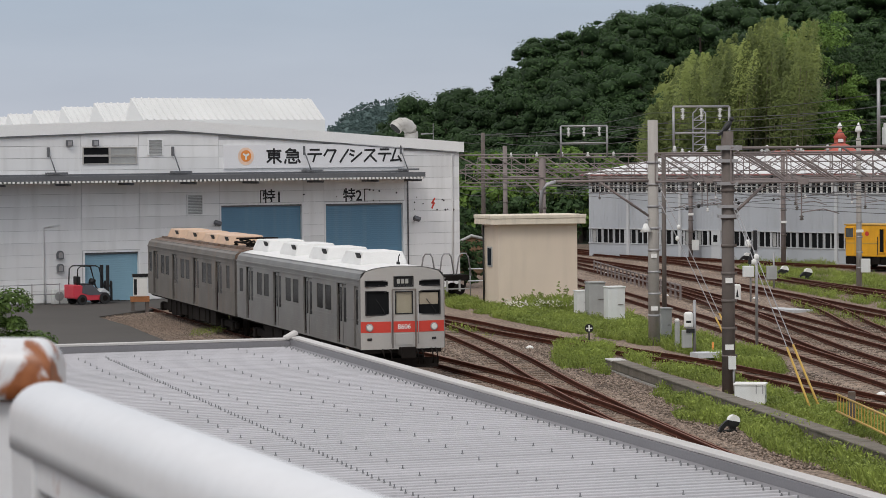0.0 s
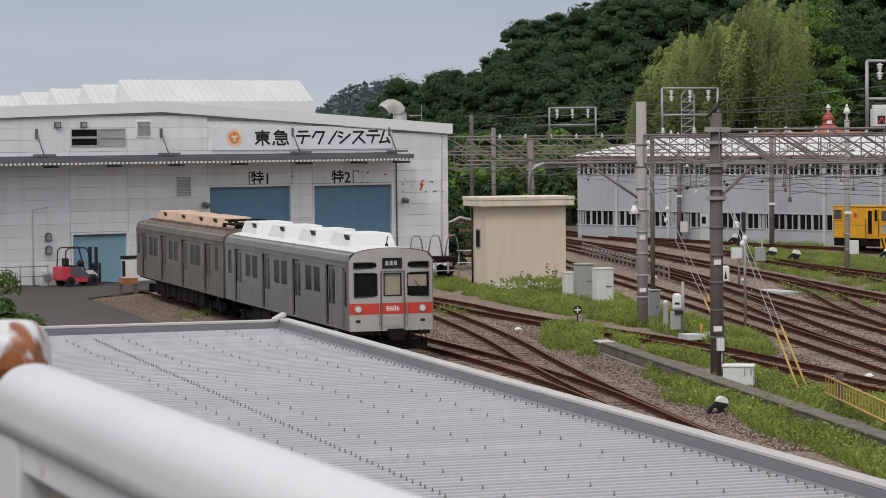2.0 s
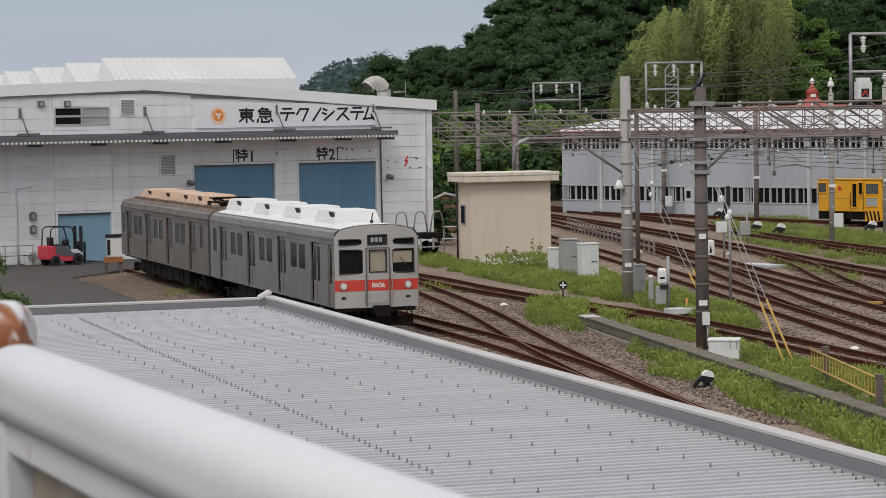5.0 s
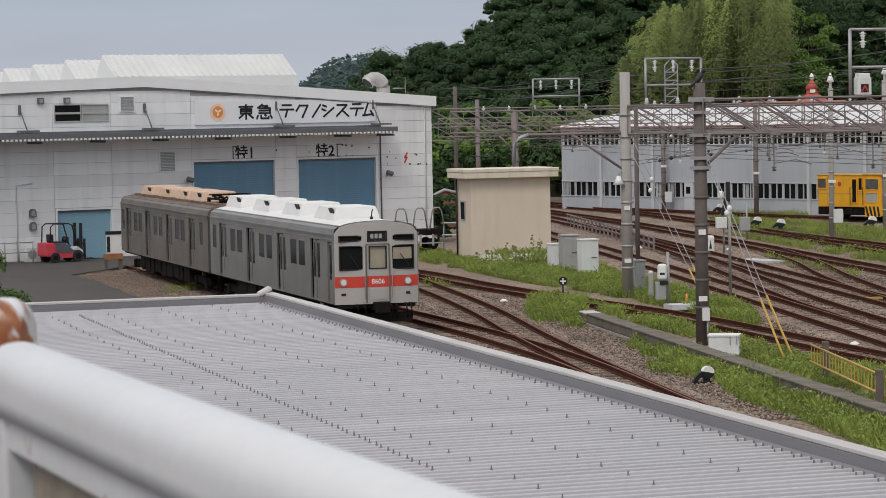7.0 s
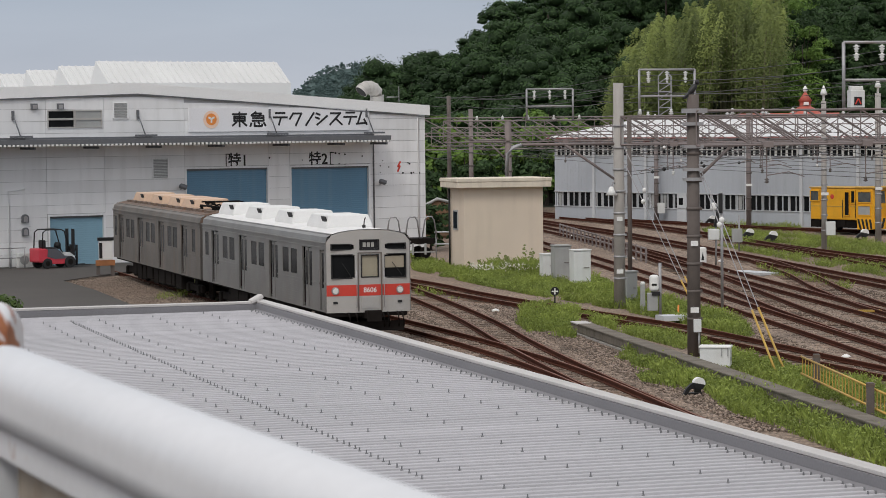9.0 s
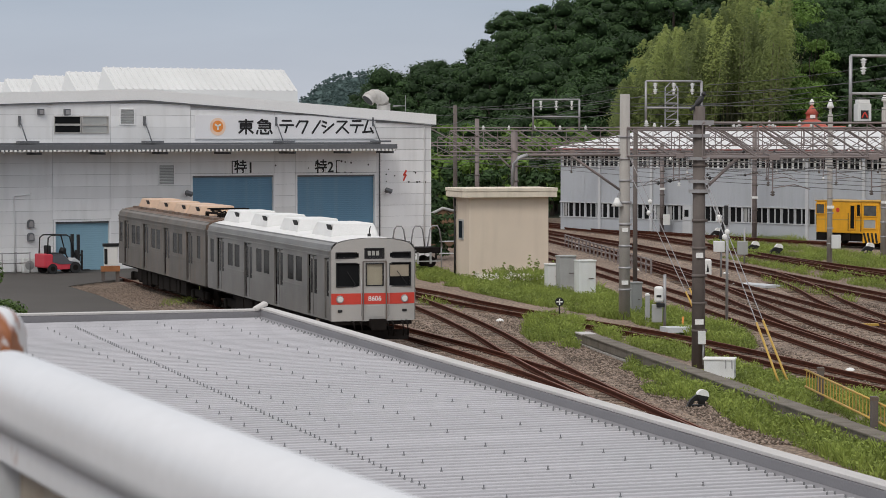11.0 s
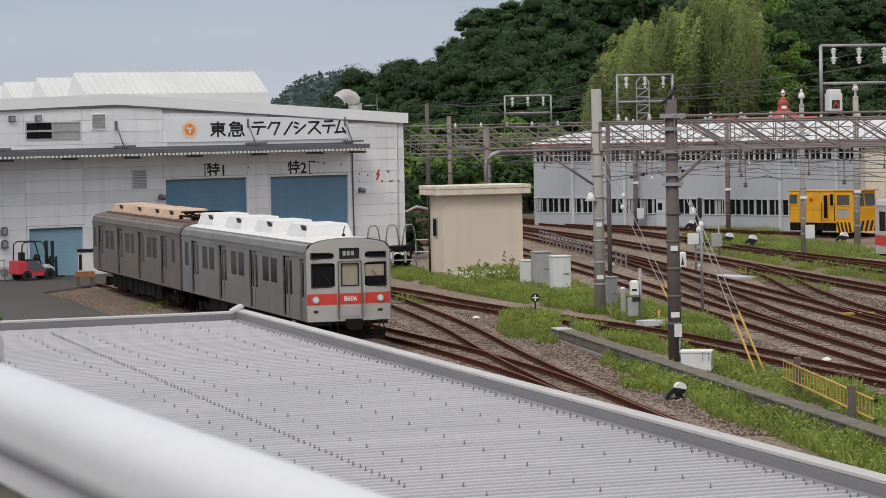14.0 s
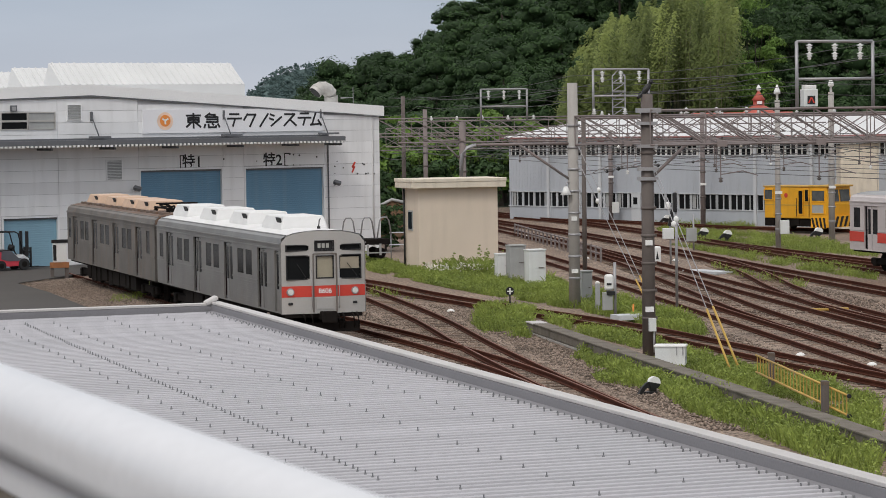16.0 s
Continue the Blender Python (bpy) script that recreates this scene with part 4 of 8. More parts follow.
def girder(a, b, z0, z1, depth, mat, label, pitch=1.75):
    """A lattice girder between two plan points, with crossed braces on both faces."""
    a, b = Vector((*a, 0)), Vector((*b, 0))
    u = (b - a).normalized()
    n_ = Vector((-u.y, u.x, 0))
    L = (b - a).length
    g = thing("lattice_girder", label, "lattice girder", Matrix.Translation(a), "overhead line girders")
    for off in (-depth / 2, depth / 2):
        for z in (z0, z1):
            bm = bm_new()
            p, q = n_ * off + Vector((0, 0, z)), u * L + n_ * off + Vector((0, 0, z))
            add_tube(bm, p, q, 0.042, n=6)
            part("chord", bm, mat, g)
        near = off < 0
        k = int(L / (pitch * 1.05))
        for i in range(k):
            s0, s1 = L * i / k, L * (i + 1) / k
            for za, zb in ((z1, z0),) if near else ((z0, z1),):
                bm = bm_new()
                add_tube(bm, u * s0 + n_ * off + Vector((0, 0, za)), u * s1 + n_ * off + Vector((0, 0, zb)), 0.034 if near else 0.018, n=5)
                part("brace", bm, mat, g)
            if near:
                bm = bm_new()
                add_tube(bm, u * s0 + n_ * off + Vector((0, 0, z0)), u * s0 + n_ * off + Vector((0, 0, z1)), 0.022, n=5)
                part("upright", bm, mat, g)
    return g


def insulator(bm, p, up=1):
    add_lathe(bm, [(0.03, 0.0), (0.05, 0.03 * up), (0.125, 0.05 * up), (0.04, 0.10 * up), (0.10, 0.13 * up), (0.04, 0.18 * up), (0.07, 0.22 * up), (0.02, 0.26 * up)], p, 10)


def wire_frame(c, u, width, z0, z1, label, hang=3):
    """A steel portal on a girder with hanging insulators."""
    u = Vector((*u, 0)).normalized()
    c = Vector((*c, 0))
    f = thing("wire_portal", label, "steel portal", Matrix.Translation(c), "wire portals")
    for s in (-width / 2, width / 2):
        bm = bm_new()
        add_tube(bm, u * s + Vector((0, 0, z0)), u * s + Vector((0, 0, z1)), 0.055, n=8)
        part("post", bm, M_GALV, f)
    for z in (z1, z0 + (z1 - z0) * 0.45):
        bm = bm_new()
        add_tube(bm, u * (-width / 2) + Vector((0, 0, z)), u * (width / 2) + Vector((0, 0, z)), 0.045, n=8)
        part("crossbar", bm, M_GALV, f)
    for i in range(hang):
        s = width * ((i + 0.5) / hang - 0.5)
        bm = bm_new()
        insulator(bm, tuple(u * s + Vector((0, 0, z1 - 0.07))), -1)
        insulator(bm, tuple(u * s + Vector((0, 0, z1 - 0.33))), -1)
        part("insulator", bm, M_INSUL, f)
    return f


def bracket(pole_xy, u, z, reach, drop, name="cantilever_bracket"):
    u = Vector((*u, 0)).normalized()
    b = thing(name, "weathered steel cantilever bracket on a pole", "bracket", pose(*pole_xy, 0), "pole brackets")
    bm = bm_new()
    add_tube(bm, Vector((0, 0, z)), u * reach + Vector((0, 0, z)), 0.055, n=8)
    part("arm", bm, M_TRUSS, b)
    bm = bm_new()
    add_tube(bm, Vector((0, 0, z - drop)), u * reach * 0.55 + Vector((0, 0, z)), 0.05, n=8)
    part("strut", bm, M_TRUSS, b)
    return b


A, B = (8.16, 101.1), (8.74, 79.9)
pole_a = concrete_pole(*A, 0.215, 8.55, M_POLE, "tall grey concrete line pole with steel bands")
pole_b = concrete_pole(*B, 0.20, 7.85, M_DARKPOLE, "dark brown line pole with clamps and arms")
for (px, py), pole in ((A, pole_a), (B, pole_b)):
    for z, w in ((1.15, 0.26), (3.2, 0.22)):
        bm = bm_new()
        add_box(bm, (-w / 2, -0.26, z), (w / 2, -0.22, z + 0.16))
        part("pole_plate", bm, M_WHITE, pole)
bm = bm_new()
add_box(bm, (-0.04, -0.42, 0.56), (0.18, -0.2, 0.95))
part("terminal_box", bm, M_CABINET, pole_b)
bm = bm_new()
add_tube(bm, (0.12, -0.3, -0.1), (0.12, -0.3, 0.6), 0.03)
part("conduit", bm, M_GALV, pole_b)
for z in (5.2, 5.5, 6.2, 6.9):
    bm = bm_new()
    add_box(bm, (-0.3, -0.26, z), (0.3, 0.26, z + 0.1))
    part("clamp", bm, M_GALV, pole_b)
bm = bm_new()
add_box(bm, (-0.32, -0.28, 7.28), (0.42, 0.28, 7.42))
part("crosshead", bm, M_GALV, pole_b)
pole_c = concrete_pole(9.75, 115.0, 0.10, 7.3, M_DARKPOLE, "slim dark steel line pole", bands=False)
pole_d = concrete_pole(22.9, 143.3, 0.15, 8.1, M_POLE, "grey concrete line pole with a rain-hooded insulator")
pole_e = concrete_pole(27.7, 153.3, 0.185, 8.6, M_POLE, "grey concrete line pole with a rain-hooded insulator")
pole_f = concrete_pole(17.73, 186.5, 0.16, 6.4, M_TRUSS, "weathered grey-brown pole beside the long shed")
pole_g = concrete_pole(23.2, 177.5, 0.17, 7.6, M_TRUSS, "weathered grey-brown pole beside the long shed")
pole_h = concrete_pole(2.65, 172.0, 0.14, 8.9, M_DARKPOLE, "dark wooden line pole before the woods", bands=False)
pole_i = concrete_pole(4.0, 168.0, 0.15, 8.0, M_TRUSS, "dark grey line pole before the woods")
pole_j = concrete_pole(5.6, 147.0, 0.20, 7.25, M_TRUSS, "thick grey concrete gantry pole")
for pole, z in ((pole_f, 0.5), (pole_d, 0.7)):
    bm = bm_new()
    add_bevel_box(bm, (0.05, -0.5, z), (0.55, -0.2, z + 0.75), 0.02)
    part("terminal_box", bm, M_CABINET, pole)
for pole, z in ((pole_f, 3.0), (pole_g, 2.6), (pole_d, 2.9), (pole_e, 2.9)):
    bm = bm_new()
    add_box(bm, (-0.2, -0.3, z), (0.2, -0.25, z + 0.16))
    part("pole_plate", bm, M_WHITE, pole)
for pole, z in ((pole_d, 8.1), (pole_e, 8.6)):
    bm = bm_new()
    add_lathe(bm, [(0.05, 0), (0.08, 0.04), (0.07, 0.3), (0.2, 0.36), (0.17, 0.5), (0.07, 0.75), (0.03, 0.85)], (0, 0, z), 12)
    part("hood", bm, M_INSUL, pole, "white porcelain hood")

rv = (math.cos(AXIS), math.sin(AXIS))
girder(B, (B[0] + rv[0] * 24, B[1] + rv[1] * 24), 6.28, 7.35, 0.55, M_TRUSS, "weathered steel lattice girder over the tracks", 1.75)
girder(A, (A[0] + rv[0] * 24, A[1] + rv[1] * 24), 6.15, 7.25, 0.5, M_TRUSS, "weathered steel lattice girder over the tracks", 1.75)
girder((9.75, 115.0), (9.75 + rv[0] * 26, 115 + rv[1] * 26), 6.1, 7.2, 0.5, M_TRUSS, "weathered steel lattice girder over the tracks", 1.8)
girder((2.0, 147.5), (40.0, 143.8), 6.0, 7.2, 0.6, M_TRUSS, "weathered steel lattice girder over the tracks", 1.8)
girder((1.5, 170.0), (30.0, 168.0), 5.6, 6.8, 0.6, M_TRUSS, "weathered steel lattice girder over the tracks", 2.0)
girder((1.0, 188.0), (18.0, 192.0), 5.2, 6.4, 0.6, M_TRUSS, "weathered steel lattice girder over the tracks", 2.0)
arm_a = bracket(A, (-rv[0], -rv[1]), 6.2, 4.1, 1.5)
bm = bm_new()
add_path_tube(bm, [(-rv[0] * 4.0, -rv[1] * 4.0, 6.2), (-rv[0] * 4.35, -rv[1] * 4.35, 6.1), (-rv[0] * 4.55, -rv[1] * 4.55, 5.85), (-rv[0] * 4.6, -rv[1] * 4.6, 5.0)], 0.07, 8)
part("drop_pipe", bm, M_GALV, arm_a)
bracket(B, rv, 6.3, 2.4, 1.15)
bracket((5.6, 147.0), (-1, 0.1), 6.1, 2.2, 1.2)
wire_frame((7.95, 146.5), (1, -0.08), 2.6, 7.2, 8.95, "grey steel wire portal with white insulators")
wire_frame((11.5, 115.6), rv, 2.65, 7.2, 9.35, "grey steel wire portal with white insulators")
wire_frame((14.9, 81.7), rv, 2.65, 7.3, 9.45, "grey steel wire portal with white insulators")
# lattice mast top in the middle portal
bm = bm_new()
for s in (-0.28, 0.28):
    add_tube(bm, (11.4 + s, 115.6, 7.2), (11.4 + s, 115.6, 9.05), 0.03, n=6)
for k in range(5):
    z = 7.3 + 0.36 * k
    add_tube(bm, (11.12, 115.6, z), (11.68, 115.6, z + 0.36), 0.02, n=5)
    add_tube(bm, (11.12, 115.6, z), (11.68, 115.6, z), 0.025, n=5)
add_tube(bm, (11.12, 115.6, 9.05), (11.4, 115.6, 9.35), 0.03, n=6)
add_tube(bm, (11.68, 115.6, 9.05), (11.4, 115.6, 9.35), 0.03, n=6)
mast = tagged(part("lattice_mast", bm, M_GALV), "slender grey lattice mast on the girder", "mast")
# insulators on the girders, in a row
for (x, y), z, cnt, stp in ((A, 7.3, 6, 1.3), ((9.75, 115.0), 7.25, 7, 1.9), ((3.0, 147.3), 7.25, 5, 1.5), (B, 7.4, 0, 1), ((13.0, 146.4), 7.25, 5, 2.2)):
    for i in range(cnt):
        bm = bm_new()
        px, py = x + rv[0] * (0.9 + stp * i), y + rv[1] * (0.9 + stp * i) * (1 if y < 140 else -0.3)
        insulator(bm, (px, py, z - 0.02))
        tagged(part("insulator", bm, M_INSUL), "small white porcelain insulator on a girder", "insulator", "girder insulators")
# hanging registration arms below the girders
rng = random.Random(12)
for (x, y), zz in ((A, 6.15), (B, 6.28), ((9.75, 115.0), 6.1), ((6.5, 147.06), 6.0)):
    for i in range(6):
        s = 2.3 + 3.6 * i + rng.uniform(-0.5, 0.5)
        k = 1 if y < 140 else -0.348
        if (x, y, i) in ((*A, 5), (9.75, 115.0, 4)):
            continue
        px, py = x + rv[0] * s, y + rv[1] * s * k
        arm = thing("registration_arm", "thin steel registration arm with dark insulators", "wire fitting", pose(px, py, 0), "registration arms")
        bm = bm_new()
        add_box(bm, (-0.16, -0.42, zz - 0.08), (0.16, 0.42, zz + 0.1))
        add_tube(bm, (0, 0, zz), (0, 0, zz - 1.15), 0.02, n=6)
        add_path_tube(bm, [(0, 0, zz - 0.95), (0.7, 0.1, zz - 0.85), (1.2, 0.2, zz - 1.0)], 0.018, 5)
        part("arm", bm, M_TRUSS, arm)
        bm = bm_new()
        add_lathe(bm, [(0.02, 0), (0.08, 0.04), (0.03, 0.08), (0.08, 0.12), (0.02, 0.16)], (0, 0, zz - 1.2), 8)
        part("insulator", bm, M_DARKPOLE if rng.random() < 0.6 else M_INSUL, arm)


def wire(pts, r, label, sag=0.0, mat=M_WIRE):
    out = []
    for p, q in zip(pts, pts[1:]):
        p, q = Vector(p), Vector(q)
        for i in range(9):
            t = i / 8
            out.append(p.lerp(q, t) - Vector((0, 0, 4 * sag * t * (1 - t))))
    bm = bm_new()
    add_path_tube(bm, out, r, 4)
    return tagged(part("overhead_wire", bm, mat), label, "wire", "overhead wires")


def along(s, off, z):
    """A place over the yard's tracks, which bend gently."""
    return (off - 0.10 * (s - 100) if s > 100 else off - 0.2 * (s - 100), s, z)


for off in (10.0, 12.6, 15.4, 18.2, 21.5, 24.5):
    wire([along(58, off, 5.25), along(82, off, 5.25), along(104, off, 5.25), along(148, off, 5.25), along(185, off, 5.25)], 0.010, "thin dark contact wire over the track")
    wire([along(58, off, 6.0), along(82, off, 6.1), along(104, off, 6.1), along(148, off, 6.1), along(185, off, 6.1)], 0.012, "thin dark catenary wire over the track", 0.45)
for z, y0, y1 in ((9.2, 84, 148), (8.6, 82, 146), (7.9, 104, 147), (8.9, 118, 170)):
    wire([(6.0, y1 + 3, z - 0.6), (11.0, (y0 + y1) / 2, z - 0.3), (18.0, y0, z)], 0.014, "dark feeder wire between portals", 0.3)
for z in (9.0, 8.4, 6.3, 5.9, 5.5):
    wire([(1.2, 178, z - 0.6), (3.5, 166, z - 0.2), (9.0, 150, z), (23.0, 143.5, z + 0.1), (40.0, 136, z + 0.2)], 0.016, "dark cross wire between poles", 0.35)
for z in (10.6, 10.0):
    wire([(2.0, 190, 9.0), (12.0, 150, z - 0.9), (24.0, 118, z), (36.0, 100, z)], 0.015, "dark feeder wire before the woods", 0.4)
# guy wires with yellow guards
for (x, y, z), (gx, gy), off in (((8.9, 79.8, 5.5), (10.4, 73.6), 0.0), ((8.9, 79.8, 5.7), (10.7, 73.9), 0.0), ((8.3, 101.0, 5.6), (10.7, 96.4), 0.0), ((8.3, 101.0, 6.2), (10.9, 96.6), 0.0)):
    g = thing("guy_wire", "steel guy wire with a yellow guard tube", "guy wire", group="guy wires")
    top_, bot = Vector((x, y, z)), Vector((gx, gy, -0.2))
    bm = bm_new()
    add_tube(bm, top_, bot, 0.016, n=6)
    part("cable", bm, M_GALV, g)
    bm = bm_new()
    add_tube(bm, bot.lerp(top_, 0.0), bot.lerp(top_, 0.30 if y < 90 else 0.22), 0.035, n=8)
    part("guard", bm, M_YELLOWBAR, g, "yellow guard tube")
    bm = bm_new()
    add_lathe(bm, [(0.02, -0.1), (0.08, -0.05), (0.08, 0.05), (0.02, 0.1)], tuple(bot.lerp(top_, 0.72)), 8)
    part("insulator", bm, M_INSUL, g)
# white box with a red mark on the near girder
sgb = thing("indicator_box", "white indicator box with a red mark on the girder", "sign", pose(14.04, 81.5, 7.4, 0, 0, 16))
bm = bm_new()
add_bevel_box(bm, (-0.24, -0.15, 0.0), (0.24, 0.15, 0.55), 0.02)
part("box", bm, M_CABINET, sgb)
bm = bm_new()
add_box(bm, (-0.13, -0.165, 0.08), (0.13, -0.152, 0.34))
face_ = part("lamp_face", bm, M_BLACK, sgb, "black square lamp face")
bm = bm_new()
for q in (-1, 1):
    add_box(bm, (-0.02, -0.006, -0.1), (0.02, 0.002, 0.1), Matrix.Translation((0.05 * q, -0.168, 0.2)) @ Matrix.Rotation(radians(-28 * q), 4, "Y"))
part("red_mark", bm, M_RED, face_)
bm = bm_new()
add_bevel_box(bm, (-0.2, -0.13, 0.55), (0.2, 0.13, 0.68), 0.02)
part("cap", bm, M_WHITE, sgb)
girder((0.8, 158.0), (26.0, 160.0), 6.3, 7.4, 0.5, M_TRUSS, "weathered steel lattice girder before the woods", 1.9)

# cross spans between the poles, with rods and insulators on them
rng = random.Random(31)
PC, PD, PE, PF, PG, PJ = (9.75, 115.0), (22.9, 143.3), (27.7, 153.3), (17.73, 186.5), (23.2, 177.5), (5.6, 147.0)
for a, b, za, zb in ((PC, PD, 5.6, 5.7), (PC, PD, 6.3, 6.2), (PJ, PD, 5.7, 5.8), (PD, PE, 6.1, 6.2), (PF, PG, 5.3, 5.4), (PG, PE, 5.4, 5.6), (A, PD, 5.1, 5.3), (PJ, PF, 5.2, 5.0), (A, PG, 4.9, 5.0)):
    p, q = Vector((*a, za)), Vector((*b, zb))
    span = thing("cross_span", "thin cross-span wire with insulators between poles", "wire", group="cross spans")
    bm = bm_new()
    pts = [p.lerp(q, i / 12) - Vector((0, 0, 0.5 * (i / 12) * (1 - i / 12))) for i in range(13)]
    add_path_tube(bm, pts, 0.014, 4)
    part("wire", bm, M_WIRE, span)
    for k in range(5):
        c = pts[2 + 2 * k] if k < 5 else pts[-1]
        bm = bm_new()
        bmesh.ops.create_icosphere(bm, subdivisions=1, radius=rng.uniform(0.06, 0.10), matrix=Matrix.Translation(c))
        part("insulator", bm, M_BLACK if rng.random() < 0.75 else M_INSUL, span)
        if rng.random() < 0.7:
            bm = bm_new()
            ln = rng.uniform(0.6, 1.6) * rng.choice((-1, 1))
            add_path_tube(bm, [c, c + Vector((ln * 0.5, 0, 0.12)), c + Vector((ln, 0.1, -0.05))], 0.016, 5)
            part("rod", bm, M_TRUSS, span)

# ---- greenery ----
def leaf_material(name, base, vary=0.35, tip=None, speckle=0.45):
    mat = bpy.data.materials.new(name)
    mat.use_nodes = True
    n, l = mat.node_tree.nodes, mat.node_tree.links
    bsdf = n["Principled BSDF"]
    g = n.new("ShaderNodeNewGeometry")
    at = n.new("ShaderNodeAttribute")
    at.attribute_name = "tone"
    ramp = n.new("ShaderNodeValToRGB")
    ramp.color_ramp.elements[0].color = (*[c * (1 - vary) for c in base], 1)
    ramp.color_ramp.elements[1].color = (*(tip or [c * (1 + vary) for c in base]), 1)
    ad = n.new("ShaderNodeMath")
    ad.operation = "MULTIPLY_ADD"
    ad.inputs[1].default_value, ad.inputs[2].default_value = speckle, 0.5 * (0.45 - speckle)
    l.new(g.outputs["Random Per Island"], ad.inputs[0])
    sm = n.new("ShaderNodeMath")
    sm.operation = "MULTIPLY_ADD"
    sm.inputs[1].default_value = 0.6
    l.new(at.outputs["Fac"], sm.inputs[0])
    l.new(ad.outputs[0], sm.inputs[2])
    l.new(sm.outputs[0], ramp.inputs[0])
    l.new(ramp.outputs[0], bsdf.inputs["Base Color"])
    bsdf.inputs["Roughness"].default_value = 0.65
    bsdf.inputs["Specular IOR Level"].default_value = 0.25
    tr = n.new("ShaderNodeBsdfTranslucent")
    l.new(ramp.outputs[0], tr.inputs["Color"])
    mx = n.new("ShaderNodeMixShader")
    mx.inputs[0].default_value = 0.22
    l.new(bsdf.outputs[0], mx.inputs[1])
    l.new(tr.outputs[0], mx.inputs[2])
    l.new(mx.outputs[0], n["Material Output"].inputs[0])
    return mat


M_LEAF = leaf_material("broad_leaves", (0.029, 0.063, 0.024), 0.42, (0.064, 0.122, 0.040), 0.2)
M_BAMBOO = leaf_material("bamboo_leaves", (0.064, 0.096, 0.028), 0.3, (0.30, 0.36, 0.10), 0.1)
# pale blue-green base: distance haze painted into the leaf colour
M_HAZELEAF = leaf_material("haze_tinted_leaves", (0.115, 0.175, 0.168), 0.1, None, 0.1)
M_GRASS = leaf_material("grass_blades", (0.145, 0.205, 0.042), 0.45, (0.36, 0.44, 0.10), 0.32)
M_BARK = material("bark", (0.05, 0.04, 0.032), 0.9, vary=0.3)
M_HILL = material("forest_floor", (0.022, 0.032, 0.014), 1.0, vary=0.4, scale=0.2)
M_BRIGHT = leaf_material("fresh_leaves", (0.11, 0.205, 0.04), 0.45, (0.20, 0.33, 0.07))
M_SHRUB = leaf_material("shrub_leaves", (0.07, 0.125, 0.03), 0.45, (0.13, 0.21, 0.05))


def crown_quads(rs, blobs, count, size, flat=0.3):
    """Leaf clumps on the shells of lumps: centres, normals and sizes."""
    w = np.array([b[3] * b[4] for b in blobs])
    idx = rs.choice(len(blobs), count, p=w / w.sum())
    v = rs.normal(size=(count, 3))
    v /= np.linalg.norm(v, axis=1)[:, None]
    v[:, 2] = np.where(v[:, 2] < -0.35, -v[:, 2], v[:, 2])
    b = np.array(blobs)[idx]
    rad = np.stack([b[:, 3], b[:, 3], b[:, 4]], 1)
    shell = rs.uniform(0.64, 1.09, (count, 1))
    c = b[:, :3] + v * rad * shell
    nrm = v + rs.normal(size=(count, 3)) * 0.36 + np.array([0, 0, flat])
    nrm /= np.linalg.norm(nrm, axis=1)[:, None]
    return c, nrm, rs.uniform(0.6, 1.3, count) * size, idx


def quads_mesh(rs, c, nrm, s, aspect=0.6):
    ref = rs.normal(size=c.shape)
    t = np.cross(nrm, ref)
    t /= np.linalg.norm(t, axis=1)[:, None]
    b = np.cross(nrm, t)
    s = s[:, None]
    k = s * aspect
    v = np.stack([c - t * s, c - b * k * 0.8 + nrm * s * 0.12, c + t * s, c + b * k], 1)
    return v.reshape(-1, 3)


def mesh_from_quads(name, verts, mat, tone=None):
    n = len(verts) // 4
    me = bpy.data.meshes.new(name)
    me.vertices.add(len(verts))
    me.vertices.foreach_set("co", np.ascontiguousarray(verts, dtype=np.float32).ravel())
    me.loops.add(4 * n)
    me.loops.foreach_set("vertex_index", np.arange(4 * n, dtype=np.int32))
    me.polygons.add(n)
    me.polygons.foreach_set("loop_start", np.arange(0, 4 * n, 4, dtype=np.int32))
    me.update(calc_edges=True)
    me.materials.append(mat)
    if tone is not None:
        at = me.attributes.new("tone", "FLOAT", "POINT")
        at.data.foreach_set("value", np.repeat(tone, 4).astype(np.float32))
    return me


_bm = bm_new()
bmesh.ops.create_icosphere(_bm, subdivisions=2, radius=1.0)
_bm.verts.index_update()
BALL_V = np.array([v.co[:] for v in _bm.verts])
BALL_F = np.array([[v.index for v in f.verts] for f in _bm.faces], np.int32)
_bm.free()


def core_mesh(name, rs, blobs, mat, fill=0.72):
    """Opaque dented balls in the lumps, added to block light through the leaves."""
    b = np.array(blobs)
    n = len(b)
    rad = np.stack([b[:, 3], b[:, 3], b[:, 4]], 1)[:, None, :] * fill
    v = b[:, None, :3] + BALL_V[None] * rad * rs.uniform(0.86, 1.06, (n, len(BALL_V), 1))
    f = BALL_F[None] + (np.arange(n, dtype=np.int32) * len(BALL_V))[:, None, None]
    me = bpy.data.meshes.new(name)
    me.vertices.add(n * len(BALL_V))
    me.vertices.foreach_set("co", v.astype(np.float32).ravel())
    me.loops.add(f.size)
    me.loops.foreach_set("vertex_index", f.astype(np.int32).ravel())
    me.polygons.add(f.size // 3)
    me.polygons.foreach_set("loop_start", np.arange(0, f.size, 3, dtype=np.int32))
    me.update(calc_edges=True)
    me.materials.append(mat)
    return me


def broad_crown(rs, w, h, lumps):
    blobs = []
    for _ in range(lumps):
        a, r = rs.uniform(0, 2 * math.pi), math.sqrt(rs.uniform(0, 1)) * w * 0.72
        z = h * (0.20 + 0.72 * rs.uniform(0, 1) * (1 - 0.45 * (r / w) ** 2))
        q = w * rs.uniform(0.20, 0.46)
        blobs.append((r * math.cos(a), r * math.sin(a), z, q, q * rs.uniform(0.5, 0.95)))
    return blobs


